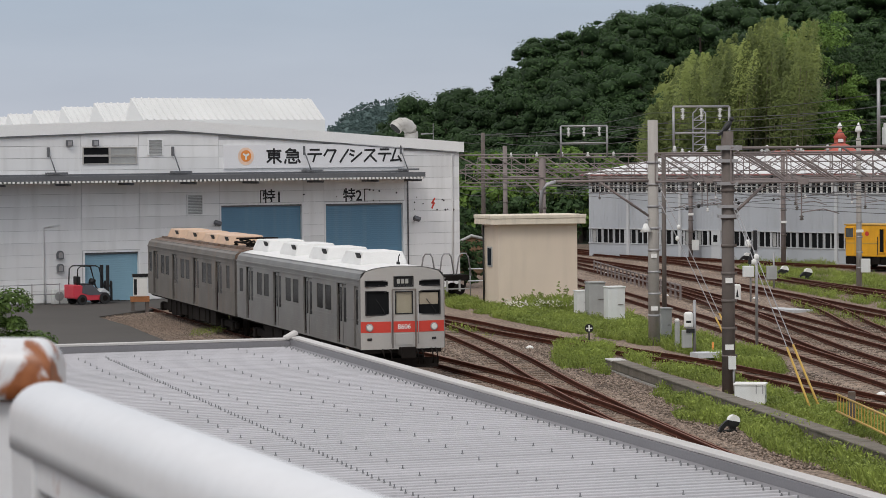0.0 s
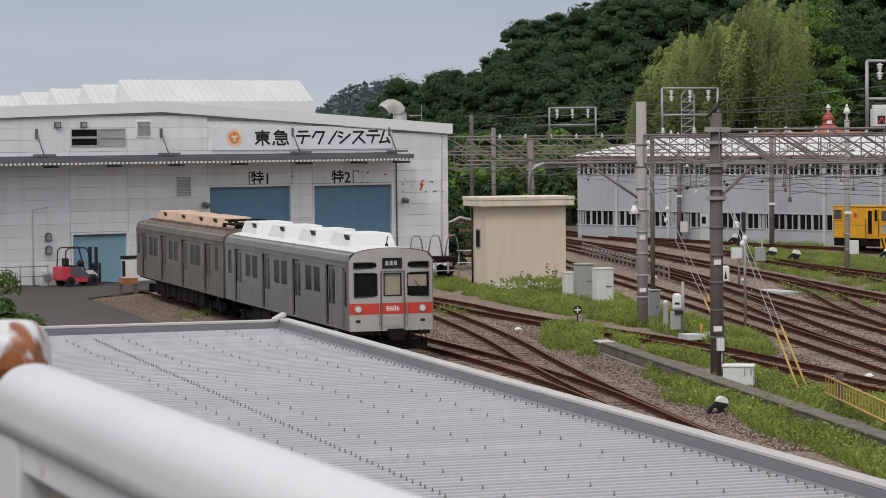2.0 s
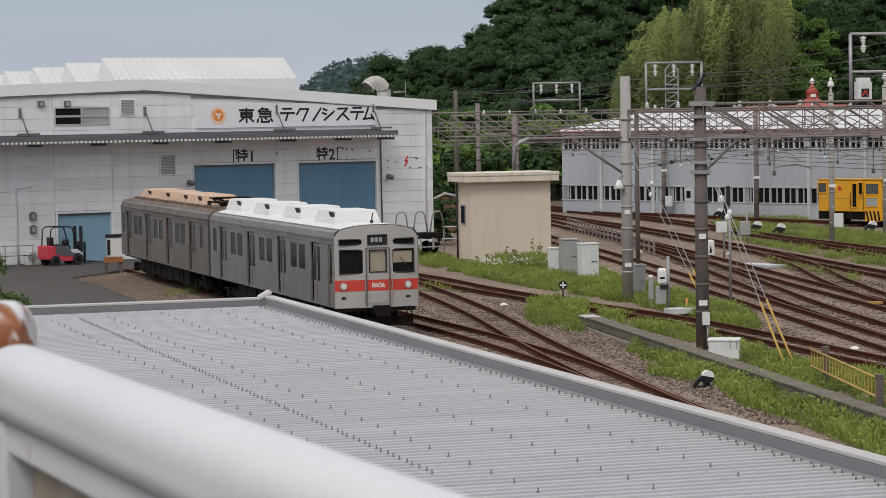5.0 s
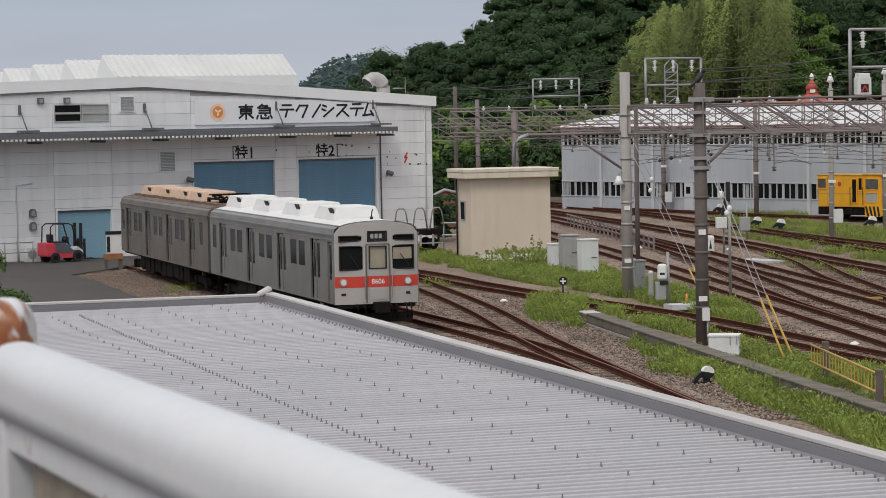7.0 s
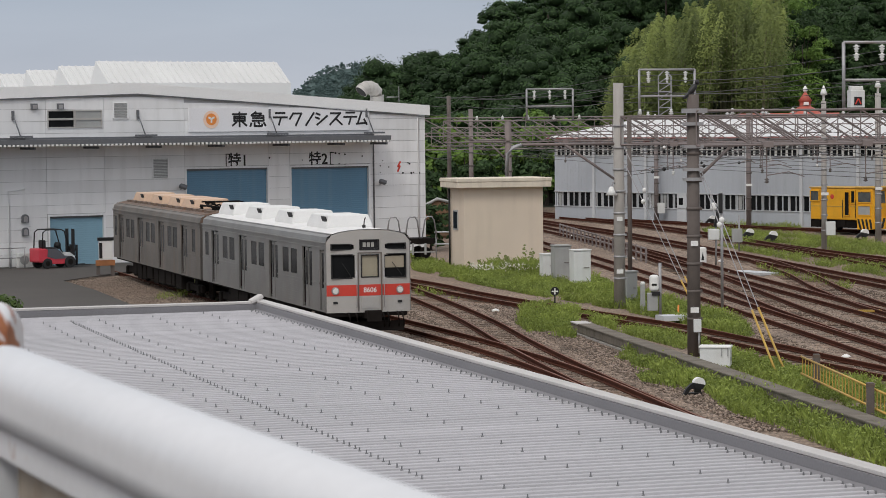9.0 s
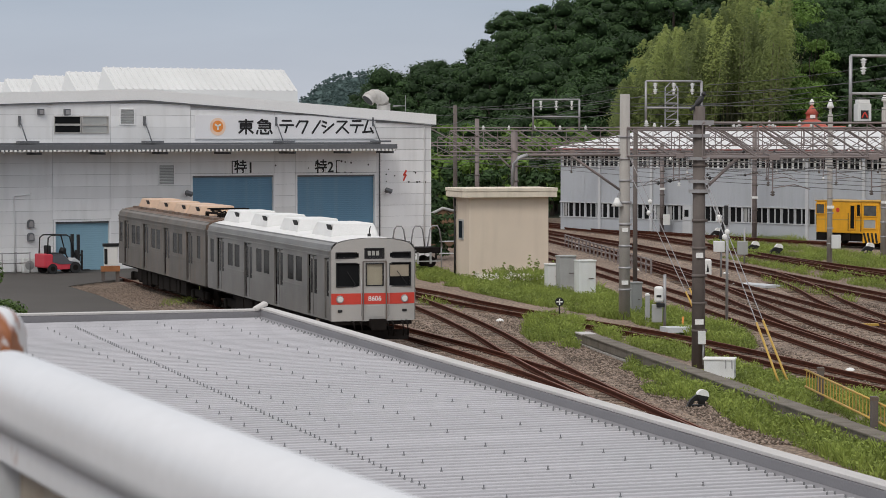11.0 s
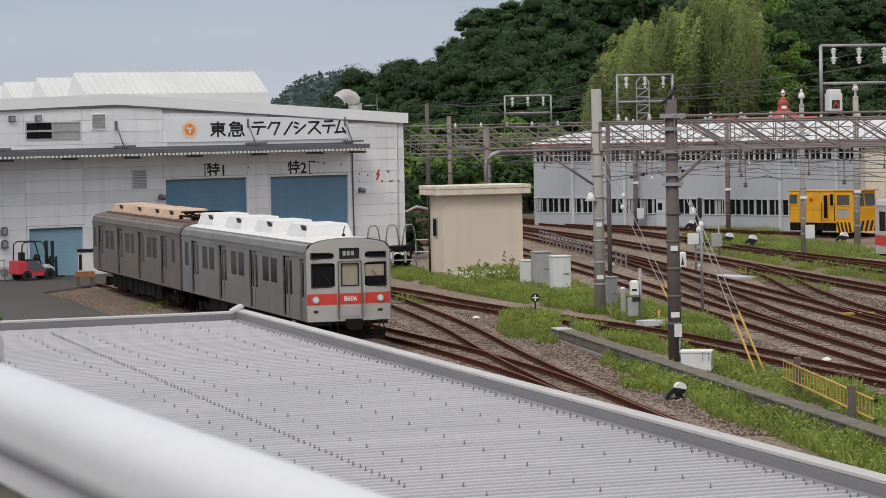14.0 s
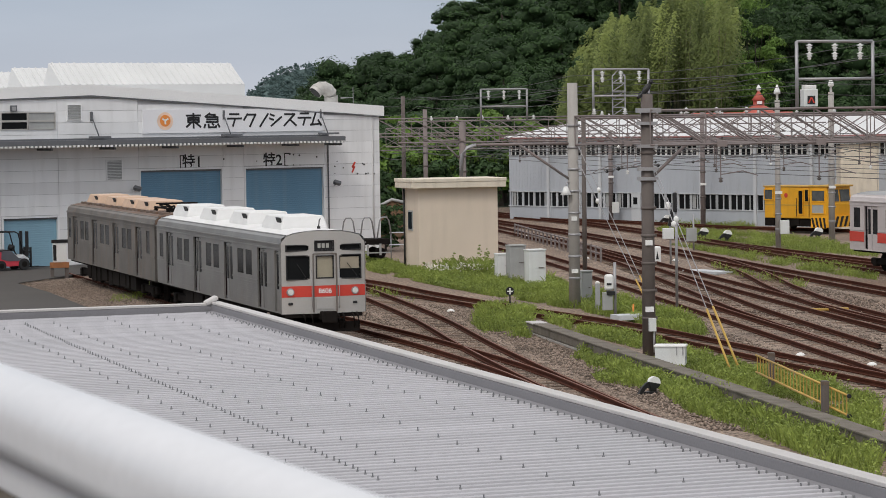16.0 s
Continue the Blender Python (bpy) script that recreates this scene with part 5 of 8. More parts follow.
# skyline of the wooded hill: x, height
HILLX = np.array([-30, -12, -6.1, -1.6, 1, 5.6, 6.9, 8.5, 10.8, 18, 27, 35.6, 51, 62, 80, 110], float)
HILLZ = np.array([3, 4.4, 6.4, 7.6, 8.8, 9.3, 10.5, 12.1, 14.6, 17.3, 18.5, 19.0, 21.5, 24.0, 27, 28], float)


def hill_z(x, y):
    """The wooded slope: it climbs from the yard to a ridge some 300 m away."""
    top = np.interp(x * 300.0 / np.maximum(y, 200), HILLX, HILLZ)
    t = np.clip((y - 222) / 78.0, 0, 1)
    return top * (t * t * (3 - 2 * t)) * np.clip(1 - (y - 330) / 150.0, 0.2, 1)


bm = bm_new()
gx, gy = np.linspace(-60, 130, 60), np.linspace(218, 470, 50)
grid = [[bm.verts.new((x, y, float(hill_z(x, y)) - 0.3)) for x in gx] for y in gy]
for j in range(len(gy) - 1):
    for i in range(len(gx) - 1):
        bm.faces.new((grid[j][i], grid[j][i + 1], grid[j + 1][i + 1], grid[j + 1][i])).smooth = True
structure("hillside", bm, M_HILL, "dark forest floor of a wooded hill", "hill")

rs = np.random.RandomState(7)
trunk_bm = bm_new()
cs, ns, ss, tones, lumps_at = [], [], [], [], []
y = 226.0
while y < 328:
    x = -16 + rs.uniform(0, 4)
    while x < 90 * y / 300 + 4:
        tx, ty = x + rs.uniform(-1.3, 1.3), y + rs.uniform(-1.6, 1.6)
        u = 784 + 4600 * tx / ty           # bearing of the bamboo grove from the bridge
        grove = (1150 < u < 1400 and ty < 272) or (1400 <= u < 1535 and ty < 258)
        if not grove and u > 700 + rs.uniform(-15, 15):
            w, h = rs.uniform(2.0, 4.3), rs.uniform(4.2, 7.6)
            z0 = float(hill_z(tx, ty))
            blobs = broad_crown(rs, w, h, 15)
            lumps_at += [(bx_ + tx, by_ + ty, bz_ + z0, r0, r1) for bx_, by_, bz_, r0, r1 in blobs]
            c, nr, s, lump = crown_quads(rs, blobs, 1700 if ty < 285 else 1150, 0.175)
            cs.append(c + np.array([tx, ty, z0]))
            ns.append(nr)
            ss.append(s)
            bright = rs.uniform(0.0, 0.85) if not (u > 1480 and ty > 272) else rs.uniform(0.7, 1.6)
            tones.append(bright + rs.uniform(-0.25, 0.35, len(blobs))[lump])
            add_tube(trunk_bm, (tx, ty, z0 - 0.4), (tx, ty, z0 + h * 0.6), 0.22, 0.1, n=5)
        x += rs.uniform(3.2, 4.6)
    y += 4.1
c, nr, s, tn = np.concatenate(cs), np.concatenate(ns), np.concatenate(ss), np.concatenate(tones)
me = mesh_from_quads("crowns", quads_mesh(rs, c, nr, s), M_LEAF, tn)
woods = tagged(new("woodland", me), "dense dark green broadleaf woods on a hill", "woods", kind="stuff")
part("trunks", trunk_bm, M_BARK, woods, kind="stuff")
# cores take the dark end of the leaf colour, painting the crowns' inner shade
inner = tagged(new("opaque_core", core_mesh("opaque_core", rs, lumps_at, M_LEAF)), kind="stuff")
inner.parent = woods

# bamboo grove: tall arching plumes
cs, ns, ss, tones = [], [], [], []
stem_bm = bm_new()
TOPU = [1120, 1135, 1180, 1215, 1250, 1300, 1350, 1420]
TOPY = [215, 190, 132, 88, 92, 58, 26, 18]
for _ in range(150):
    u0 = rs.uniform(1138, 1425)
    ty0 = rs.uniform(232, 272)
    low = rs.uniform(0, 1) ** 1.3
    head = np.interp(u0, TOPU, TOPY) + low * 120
    # fresh bright plumes among dark ones, whose tone paints the shaded depth
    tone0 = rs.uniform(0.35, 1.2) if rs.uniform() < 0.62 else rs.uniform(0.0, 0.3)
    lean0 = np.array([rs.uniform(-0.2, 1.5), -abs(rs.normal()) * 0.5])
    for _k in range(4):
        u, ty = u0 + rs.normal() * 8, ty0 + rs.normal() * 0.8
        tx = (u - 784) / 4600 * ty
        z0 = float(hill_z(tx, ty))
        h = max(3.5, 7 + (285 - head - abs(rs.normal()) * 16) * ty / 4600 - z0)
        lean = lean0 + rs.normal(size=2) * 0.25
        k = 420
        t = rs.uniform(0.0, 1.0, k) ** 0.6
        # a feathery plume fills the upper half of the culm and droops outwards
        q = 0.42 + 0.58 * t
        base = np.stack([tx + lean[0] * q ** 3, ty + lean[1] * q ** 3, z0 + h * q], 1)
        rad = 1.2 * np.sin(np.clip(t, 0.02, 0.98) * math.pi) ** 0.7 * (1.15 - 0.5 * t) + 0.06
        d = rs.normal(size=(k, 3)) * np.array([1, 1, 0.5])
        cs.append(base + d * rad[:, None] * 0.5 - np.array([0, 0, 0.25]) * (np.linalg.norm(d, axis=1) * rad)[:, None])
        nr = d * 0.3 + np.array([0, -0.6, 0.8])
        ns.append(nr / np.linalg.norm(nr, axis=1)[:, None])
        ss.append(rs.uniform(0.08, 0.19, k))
        # leaf tone falls towards each plume's foot: shade painted into the colour
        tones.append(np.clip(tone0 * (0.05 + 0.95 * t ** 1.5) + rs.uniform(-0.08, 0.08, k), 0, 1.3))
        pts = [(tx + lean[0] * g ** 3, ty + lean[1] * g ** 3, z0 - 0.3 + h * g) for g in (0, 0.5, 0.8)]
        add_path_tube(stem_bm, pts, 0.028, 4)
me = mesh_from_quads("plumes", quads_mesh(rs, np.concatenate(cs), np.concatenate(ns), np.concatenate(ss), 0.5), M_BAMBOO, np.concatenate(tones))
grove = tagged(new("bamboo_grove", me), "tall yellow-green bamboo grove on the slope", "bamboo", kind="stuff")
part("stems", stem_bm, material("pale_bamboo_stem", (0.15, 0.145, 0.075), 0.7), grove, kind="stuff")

# far hill; its haze is painted into the leaf and floor colours
cs, ns, ss, tones, lumps_at = [], [], [], [], []
bm = bm_new()


def far_z(x):
    return 19.3 * math.exp(-((x + 17) / 21.0) ** 4) + 5 * math.exp(-((x - 5) / 30.0) ** 2) - 2.2 * math.exp(-((x + 30) / 5.0) ** 2)


row0 = [bm.verts.new((x, 640, 0)) for x in range(-120, 121, 6)]
row1 = [bm.verts.new((x, 700, far_z(x))) for x in range(-120, 121, 6)]
row2 = [bm.verts.new((x, 800, 0)) for x in range(-120, 121, 6)]
for a, b in ((row0, row1), (row1, row2)):
    for i in range(len(a) - 1):
        bm.faces.new((a[i], a[i + 1], b[i + 1], b[i]))
structure("far_hillside", bm, material("haze_tinted_floor", (0.10, 0.15, 0.145), 1.0, vary=0.25, scale=0.3), "haze-tinted floor of a distant wooded hill", "hill")
for _ in range(6000):
    ty = rs.uniform(650, 702)
    tx = rs.uniform(-60, 30)
    z0 = far_z(tx) * (ty - 640) / 60
    blobs = broad_crown(rs, rs.uniform(0.5, 1.0), rs.uniform(0.8, 1.7), 4)
    lumps_at += [(bx_ + tx, by_ + ty, bz_ + z0, r0, r1) for bx_, by_, bz_, r0, r1 in blobs]
    c, nr, s, lump = crown_quads(rs, blobs, 55, 0.13, 1.6)
    cs.append(c + np.array([tx, ty, z0]))
    ns.append(nr)
    ss.append(s)
    tones.append(np.full(len(c), rs.uniform(0.1, 0.7)))
me = mesh_from_quads("far_crowns", quads_mesh(rs, np.concatenate(cs), np.concatenate(ns), np.concatenate(ss)), M_HAZELEAF, np.concatenate(tones))
far_woods = tagged(new("far_woodland", me), "haze-tinted green woods on a distant hill", "woods", kind="stuff")
# the same opaque cores close the gaps between the far crowns
inner = tagged(new("opaque_core", core_mesh("opaque_core", rs, lumps_at, M_HAZELEAF, 0.85)), kind="stuff")
inner.parent = far_woods


def shrub(x, y, z, w, h, count, size, mat, name, label, seed, stem=True, category="shrub"):
    r = np.random.RandomState(seed)
    t = thing(name, label, category, pose(x, y, z))
    c, nr, s, lump = crown_quads(r, broad_crown(r, w, h, 16), count, size)
    ob = new("crown", mesh_from_quads("crown", quads_mesh(r, c, nr, s), mat, r.uniform(0, 1, len(c))))
    ob.parent = t
    if stem:
        b = bm_new()
        add_tube(b, (0, 0, -0.3), (0, 0, h * 0.5), 0.09, 0.04, n=7)
        for k in range(5):
            a = 1.26 * k
            add_tube(b, (0, 0, h * 0.25), (w * 0.6 * math.cos(a), w * 0.6 * math.sin(a), h * 0.6), 0.045, 0.015, n=5)
        part("trunk", b, M_BARK, t)
    return t


shrub(-10.4, 58.5, -0.2, 1.3, 5.0, 6500, 0.055, M_SHRUB, "garden_tree", "leafy green garden tree beside the apron", 4, category="tree")
shrub(-9.75, 60.5, -0.2, 1.1, 3.5, 5200, 0.055, M_SHRUB, "garden_shrub", "leafy green shrub beside the apron", 5)
for i, (x, yy, w, h) in enumerate([(36.4, 257, 4.3, 13.0), (40.6, 262, 3.6, 11.0), (34.4, 246, 3.2, 11.0), (36.8, 243, 3.4, 10.0), (43.5, 256, 3.4, 10.5), (40.5, 240, 3.0, 8.0), (35.4, 248, 2.9, 17.0), (37.9, 250, 2.8, 17.5)]):
    shrub(x, yy, float(hill_z(x, yy)) - 0.4, w, h, 5200, 0.15, M_BRIGHT if i in (0, 2, 3, 6, 7) else M_LEAF, "slope_tree", "tall bright green broadleaf tree on the slope" if i in (0, 2, 3, 6, 7) else "tall dark green broadleaf tree on the slope", 90 + i, category="tree")
shrub(-10.25, 59.6, -0.2, 1.3, 4.4, 6000, 0.055, M_SHRUB, "garden_shrub", "leafy green shrub beside the apron", 6)
for i, (x, yy, w, h) in enumerate([(-10.7, 58.0, 1.5, 4.6), (-10.0, 59.9, 1.2, 3.0), (-10.3, 58.8, 1.4, 3.9), (-10.15, 59.4, 0.9, 4.3), (-9.95, 59.0, 0.8, 3.75), (-9.9, 59.3, 0.62, 4.45), (-9.65, 58.3, 0.7, 4.1), (-9.4, 58.0, 0.62, 3.7), (-9.6, 57.6, 0.8, 3.3)]):
    shrub(x, yy, -0.2, w, h, 8000, 0.055, M_SHRUB, "garden_shrub", "leafy green shrub beside the apron", 11 + i)
# lighter shrubs before the woods and the dark hedge beside the workshop
for i, (x, yy, w, h) in enumerate([(1.8, 214, 2.6, 8.6), (4.6, 216, 2.8, 8.9), (7.6, 212, 2.4, 8.2), (10.4, 215, 2.8, 8.6), (13.5, 217, 2.6, 8.2), (-1.0, 213, 2.4, 7.6), (16.5, 219, 2.4, 8.0), (3.2, 205, 2.0, 5.0), (6.5, 204, 2.2, 4.6), (0.6, 203, 2.2, 4.4), (9.2, 206, 2.0, 4.8)]):
    shrub(x, yy, -0.2, w, h, 1500, 0.26, M_BRIGHT if i < 7 else M_LEAF, "bush", "bright green bush in front of the woods" if i < 7 else "dark green bush behind the tracks", 30 + i)
for i, (x, yy, w, h) in enumerate([(1.6, 158, 1.2, 2.6), (2.6, 152, 1.1, 2.2), (1.2, 150, 0.9, 1.6), (3.2, 166, 1.6, 3.4)]):
    shrub(x, yy, -0.2, w, h, 900, 0.14, M_LEAF, "hedge_bush", "dark green bush beside the workshop wall", 60 + i)

def loose_stones(seed, count, region, r0, r1, level=-0.215):
    """Single ballast stones: dented eight-sided lumps on the bed and beside it."""
    r = np.random.RandomState(seed)
    (xa, xb), (ya, yb), slope = region
    y = r.uniform(ya, yb, count)
    x = r.uniform(xa, xb, count) + slope * (yb - y)
    oct_v = np.array([(1, 0, 0), (0, 1, 0), (-1, 0, 0), (0, -1, 0), (0, 0, 1), (0, 0, -1)], float)
    oct_f = np.array([(0, 1, 4), (1, 2, 4), (2, 3, 4), (3, 0, 4), (1, 0, 5), (2, 1, 5), (3, 2, 5), (0, 3, 5)], np.int32)
    size = r.uniform(r0, r1, (count, 1, 1)) * np.array([1.0, 1.0, 0.62])
    v = oct_v[None] * size * r.uniform(0.6, 1.3, (count, 6, 1))
    a = r.uniform(0, 2 * math.pi, count)
    ca, sa = np.cos(a)[:, None], np.sin(a)[:, None]
    v = np.stack([v[..., 0] * ca - v[..., 1] * sa, v[..., 0] * sa + v[..., 1] * ca, v[..., 2]], 2)
    v += np.stack([x, y, r.uniform(level, level + 0.05, count)], 1)[:, None, :]
    f = oct_f[None] + (np.arange(count, dtype=np.int32) * 6)[:, None, None]
    me = bpy.data.meshes.new("loose_stones")
    me.vertices.add(count * 6)
    me.vertices.foreach_set("co", v.astype(np.float32).ravel())
    me.loops.add(f.size)
    me.loops.foreach_set("vertex_index", f.astype(np.int32).ravel())
    me.polygons.add(f.size // 3)
    me.polygons.foreach_set("loop_start", np.arange(0, f.size, 3, dtype=np.int32))
    me.update(calc_edges=True)
    me.materials.append(M_STONE)
    return tagged(new("ballast_stones", me), "loose brown and grey ballast stones between the tracks", "gravel", kind="stuff")


M_STONE = material("ballast_stone", (0.235, 0.183, 0.147), 0.95, vary=0.2, scale=0.3, grain=0.15, random_tone=0.42, island=True)
loose_stones(41, 36000, ((-2.5, 3.6), (60.0, 104.0), 0.13), 0.028, 0.062)
loose_stones(42, 30000, ((8.6, 19.0), (66.0, 115.0), 0.09), 0.03, 0.07)
loose_stones(43, 30000, ((-16.5, -9.0), (84.0, 124.0), 0.15), 0.018, 0.04, -0.1)
GRASS = {
    'P1a': [(0.1, 145.1), (2.6, 127.8), (6.4, 120.1), (8.1, 114.8), (8.5, 107.2), (8.0, 100.7), (6.3, 105.8), (5.1, 109.1), (2.9, 117.3), (0.1, 129.2)],
    'P1b': [(8.4, 119.8), (9.4, 109.6), (11.0, 100.2), (11.9, 92.2), (11.3, 85.4), (10.0, 91.1), (9.0, 95.8), (7.2, 102.7)],
    'P2': [(3.8, 93.2), (4.3, 100.2), (5.5, 103.2), (6.4, 97.9), (5.5, 86.8), (4.1, 88.2)],
    'P3a': [(6.4, 97.8), (8.4, 89.6), (9.3, 84.8), (10.7, 77.9), (12.1, 71.0), (11.0, 64.7), (9.7, 72.8), (8.9, 81.0), (6.6, 91.5)],
    'P3b': [(6.7, 81.3), (8.5, 76.3), (9.4, 70.4), (10.8, 63.4), (11.6, 58.2), (10.0, 50.2), (9.4, 55.2), (8.7, 60.3), (7.9, 63.7), (7.8, 69.1), (6.4, 71.5)],
    'P3c': [(12.1, 71.0), (13.1, 65.8), (11.6, 58.2), (10.9, 64.1)],
    'P4': [(19.7, 176.1), (23.2, 167.9), (26.5, 155.6), (29.0, 145.8), (26.6, 134.0), (23.9, 140.4), (21.2, 150.9), (18.6, 157.4)],
    'P4b': [(17.9, 151.6), (22.5, 132.0), (24.0, 120.8), (22.8, 114.9), (21.0, 123.2), (18.9, 141.4)],
    'P5': [(12.2, 203.5), (21.2, 189.2), (26.6, 176.3), (25.9, 171.7), (20.6, 183.9), (11.8, 197.4)],
    'P6': [(0.1, 112.9), (1.5, 109.7), (1.9, 105.4), (0.3, 107.4)],
    'P7': [(-10.6, 107.2), (-10.3, 122.9), (-9.3, 116.3), (-9.5, 107.0)],
    'P3d': [(6.6, 80.0), (7.6, 76.0), (8.5, 69.0), (9.6, 62.5), (10.6, 56.5), (10.1, 56.0), (9.0, 62.0), (8.0, 68.5), (7.0, 75.0), (6.2, 79.5)],
    'P9': [(3.0, 126.0), (7.6, 122.0), (7.9, 126.5), (7.2, 127.6), (3.2, 127.9)],
    'P8': [(17.1, 127.8), (19.2, 113.0), (18.7, 110.0), (16.8, 122.0)],
}


def inside(poly, p):
    x, y = p[:, 0], p[:, 1]
    res = np.zeros(len(p), bool)
    for (x0, y0), (x1, y1) in zip(poly, poly[1:] + poly[:1]):
        cond = (y0 > y) != (y1 > y)
        xi = (x1 - x0) * (y - y0) / ((y1 - y0) if y1 != y0 else 1e-9) + x0
        res ^= cond & (x < xi)
    return res


def grass_patch(poly, density, height, seed, label):
    r = np.random.RandomState(seed)
    a = np.array(poly)
    lo, hi = a.min(0), a.max(0)
    n = int((hi - lo).prod() * density)
    p = r.uniform(lo, hi, (n, 2))
    p = p[inside(poly, p)]
    # uneven cover: thin where the slow noise is low
    dens = np.array([noise.noise((q[0] * 0.45, q[1] * 0.3, seed)) + 0.5 * noise.noise((q[0] * 1.7, q[1] * 1.2, seed + 3)) for q in p])
    p, dens = p[dens > -0.2 + r.uniform(-0.15, 0.15, len(dens))], None
    n = len(p)
    tall = np.array([noise.noise((q[0] * 0.8, q[1] * 0.5, seed + 9)) for q in p])
    h = 0.62 * height * r.uniform(0.35, 1.3, n) * (1 + 0.7 * tall)
    az = r.uniform(0, 2 * math.pi, n)
    w = r.uniform(0.007, 0.016, n)
    side = np.stack([np.cos(az) * w, np.sin(az) * w, np.zeros(n)], 1)
    lean = np.stack([r.normal(size=n) * 0.28 * h, r.normal(size=n) * 0.28 * h, h], 1)
    base = np.stack([p[:, 0], p[:, 1], np.full(n, -0.24)], 1)
    v = np.stack([base - side, base + side, base + side * 0.6 + lean * [0.6, 0.6, 0.75], base + lean], 1)
    tone = np.clip(0.5 + 0.8 * tall + r.uniform(-0.3, 0.3, n), 0, 1.4)
    # broad weed leaves between the blades
    q = r.choice(n, int(1.2 * n))
    n2 = len(q)
    lc = base[q] + np.stack([r.normal(size=n2) * 0.05, r.normal(size=n2) * 0.05, h[q] * r.uniform(0.1, 1.0, n2) + 0.04], 1)
    ln = r.normal(size=(n2, 3)) * 0.7 + [0, -0.3, 0.8]
    ln /= np.linalg.norm(ln, axis=1)[:, None]
    leaves = quads_mesh(r, lc, ln, r.uniform(0.022, 0.062, n2), 0.5)
    me = mesh_from_quads("grass", np.concatenate([v.reshape(-1, 3), leaves]), M_GRASS, np.concatenate([tone, np.clip(tone[q] + r.uniform(-0.3, 0.25, n2), 0, 1.4)]))
    return tagged(new("grass_patch", me), label, "grass", kind="stuff")


for i, (key, poly) in enumerate(GRASS.items()):
    far = key in ("P4", "P4b", "P5", "P8")
    grass_patch(poly, {"P6": 60, "P7": 60, "P5": 60, "P8": 60}.get(key, 110 if far else 330), {"P2": 0.5, "P3b": 0.48, "P3a": 0.4, "P3c": 0.46, "P1b": 0.5, "P3d": 0.5, "P9": 0.8}.get(key, 0.42), 100 + i, "green trackside weeds and grass")
# tall weeds along the hut
for i, (x, yy, h) in enumerate([(4.3, 127.0, 1.0), (4.7, 127.0, 0.8), (5.6, 126.9, 1.3), (6.0, 127.2, 1.1), (5.85, 126.2, 0.9), (6.4, 127.0, 0.8), (3.4, 127.3, 0.6), (6.7, 126.5, 1.0), (2.9, 127.0, 0.45), (5.1, 126.4, 0.7)]):
    shrub(x, yy, -0.2, 0.13, h * 1.15, 420, 0.04, M_GRASS, "weed", "tall green weed against the hut wall", 80 + i, stem=False, category="weed")
r = np.random.RandomState(3)
fp = np.stack([r.uniform(2.9, 6.6, 420), r.uniform(123.6, 126.4, 420)], 1)
fc = np.stack([fp[:, 0], fp[:, 1] , r.uniform(0.02, 0.30, 420)], 1)
fn = r.normal(size=(420, 3)) + [0, -0.5, 0.8]
fn /= np.linalg.norm(fn, axis=1)[:, None]
me = mesh_from_quads("blossom", quads_mesh(r, fc, fn, r.uniform(0.03, 0.07, 420), 0.8), material("pale_blossom", (0.62, 0.60, 0.50), 0.8), None)
tagged(new("blossom_patch", me), "pale wild blossom in front of the hut", "flowers", kind="stuff")

# ---- fittings of the workshop front ----
bm = bm_new()
add_box(bm, (8.0, -0.13, 6.76), (19.05, -0.048, 8.02))
sign = part("sign_board", bm, material("pale_sign_sheet", (0.80, 0.80, 0.82), 0.4, vary=0.03, scale=0.4), workshop, "pale company sign board with dark marks")
bm = bm_new()
add_tube(bm, (9.33, -0.131, 7.40), (9.33, -0.142, 7.40), 0.47, n=36)
em = part("emblem_ring", bm, material("pale_orange_ring", (0.85, 0.62, 0.48), 0.5), sign, "round orange emblem")
bm = bm_new()
add_tube(bm, (9.33, -0.143, 7.42), (9.33, -0.155, 7.42), 0.31, n=32)
part("emblem_disc", bm, M_ORANGE, sign)
bm = bm_new()
for a in (90, 210, 330):
    m = Matrix.Translation((9.33, -0.158, 7.43)) @ Matrix.Rotation(radians(a), 4, "Y")
    add_box(bm, (0.0, -0.004, -0.05), (0.2, 0.002, 0.05), m)
part("emblem_star", bm, M_WHITE, sign)
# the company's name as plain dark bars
STROKES = [
    [(-.42, .36, .42, .36), (-.32, .2, .32, .2), (-.32, .06, .32, .06), (-.32, -.1, .32, -.1), (-.32, .2, -.32, -.1), (.32, .2, .32, -.1), (0, .5, 0, -.5), (-.1, -.1, -.42, -.42), (.1, -.1, .42, -.42)],
    [(-.12, .5, -.4, .26), (-.15, .4, .2, .4), (.2, .4, .08, .27), (-.32, .24, .35, .24), (-.32, .08, .35, .08), (-.34, -.1, .35, -.1), (.35, .24, .35, -.1), (-.4, -.26, -.46, -.48), (-.2, -.24, -.2, -.46), (-.2, -.46, .24, -.46), (.24, -.46, .26, -.34), (.36, -.24, .46, -.44), (.02, -.2, .1, -.3)],
    [(-.3, .42, .3, .42), (-.45, .12, .45, .12), (.05, .12, -.1, -.4)],
    [(-.15, .42, -.4, 0), (-.1, .38, .38, .38), (.38, .38, .0, -.45)],
    [(.3, .42, -.3, -.45)],
    [(-.35, .38, -.1, .28), (-.4, .1, -.15, 0), (.4, .2, -.3, -.42)],
    [(-.35, .38, .3, .38), (.3, .38, -.4, -.42), (.05, -.05, .4, -.42)],
    [(-.3, .42, .3, .42), (-.45, .12, .45, .12), (.05, .12, -.1, -.4)],
    [(.0, .45, -.3, -.35), (-.42, -.38, .4, -.3), (.2, -.05, .42, -.42)],
]
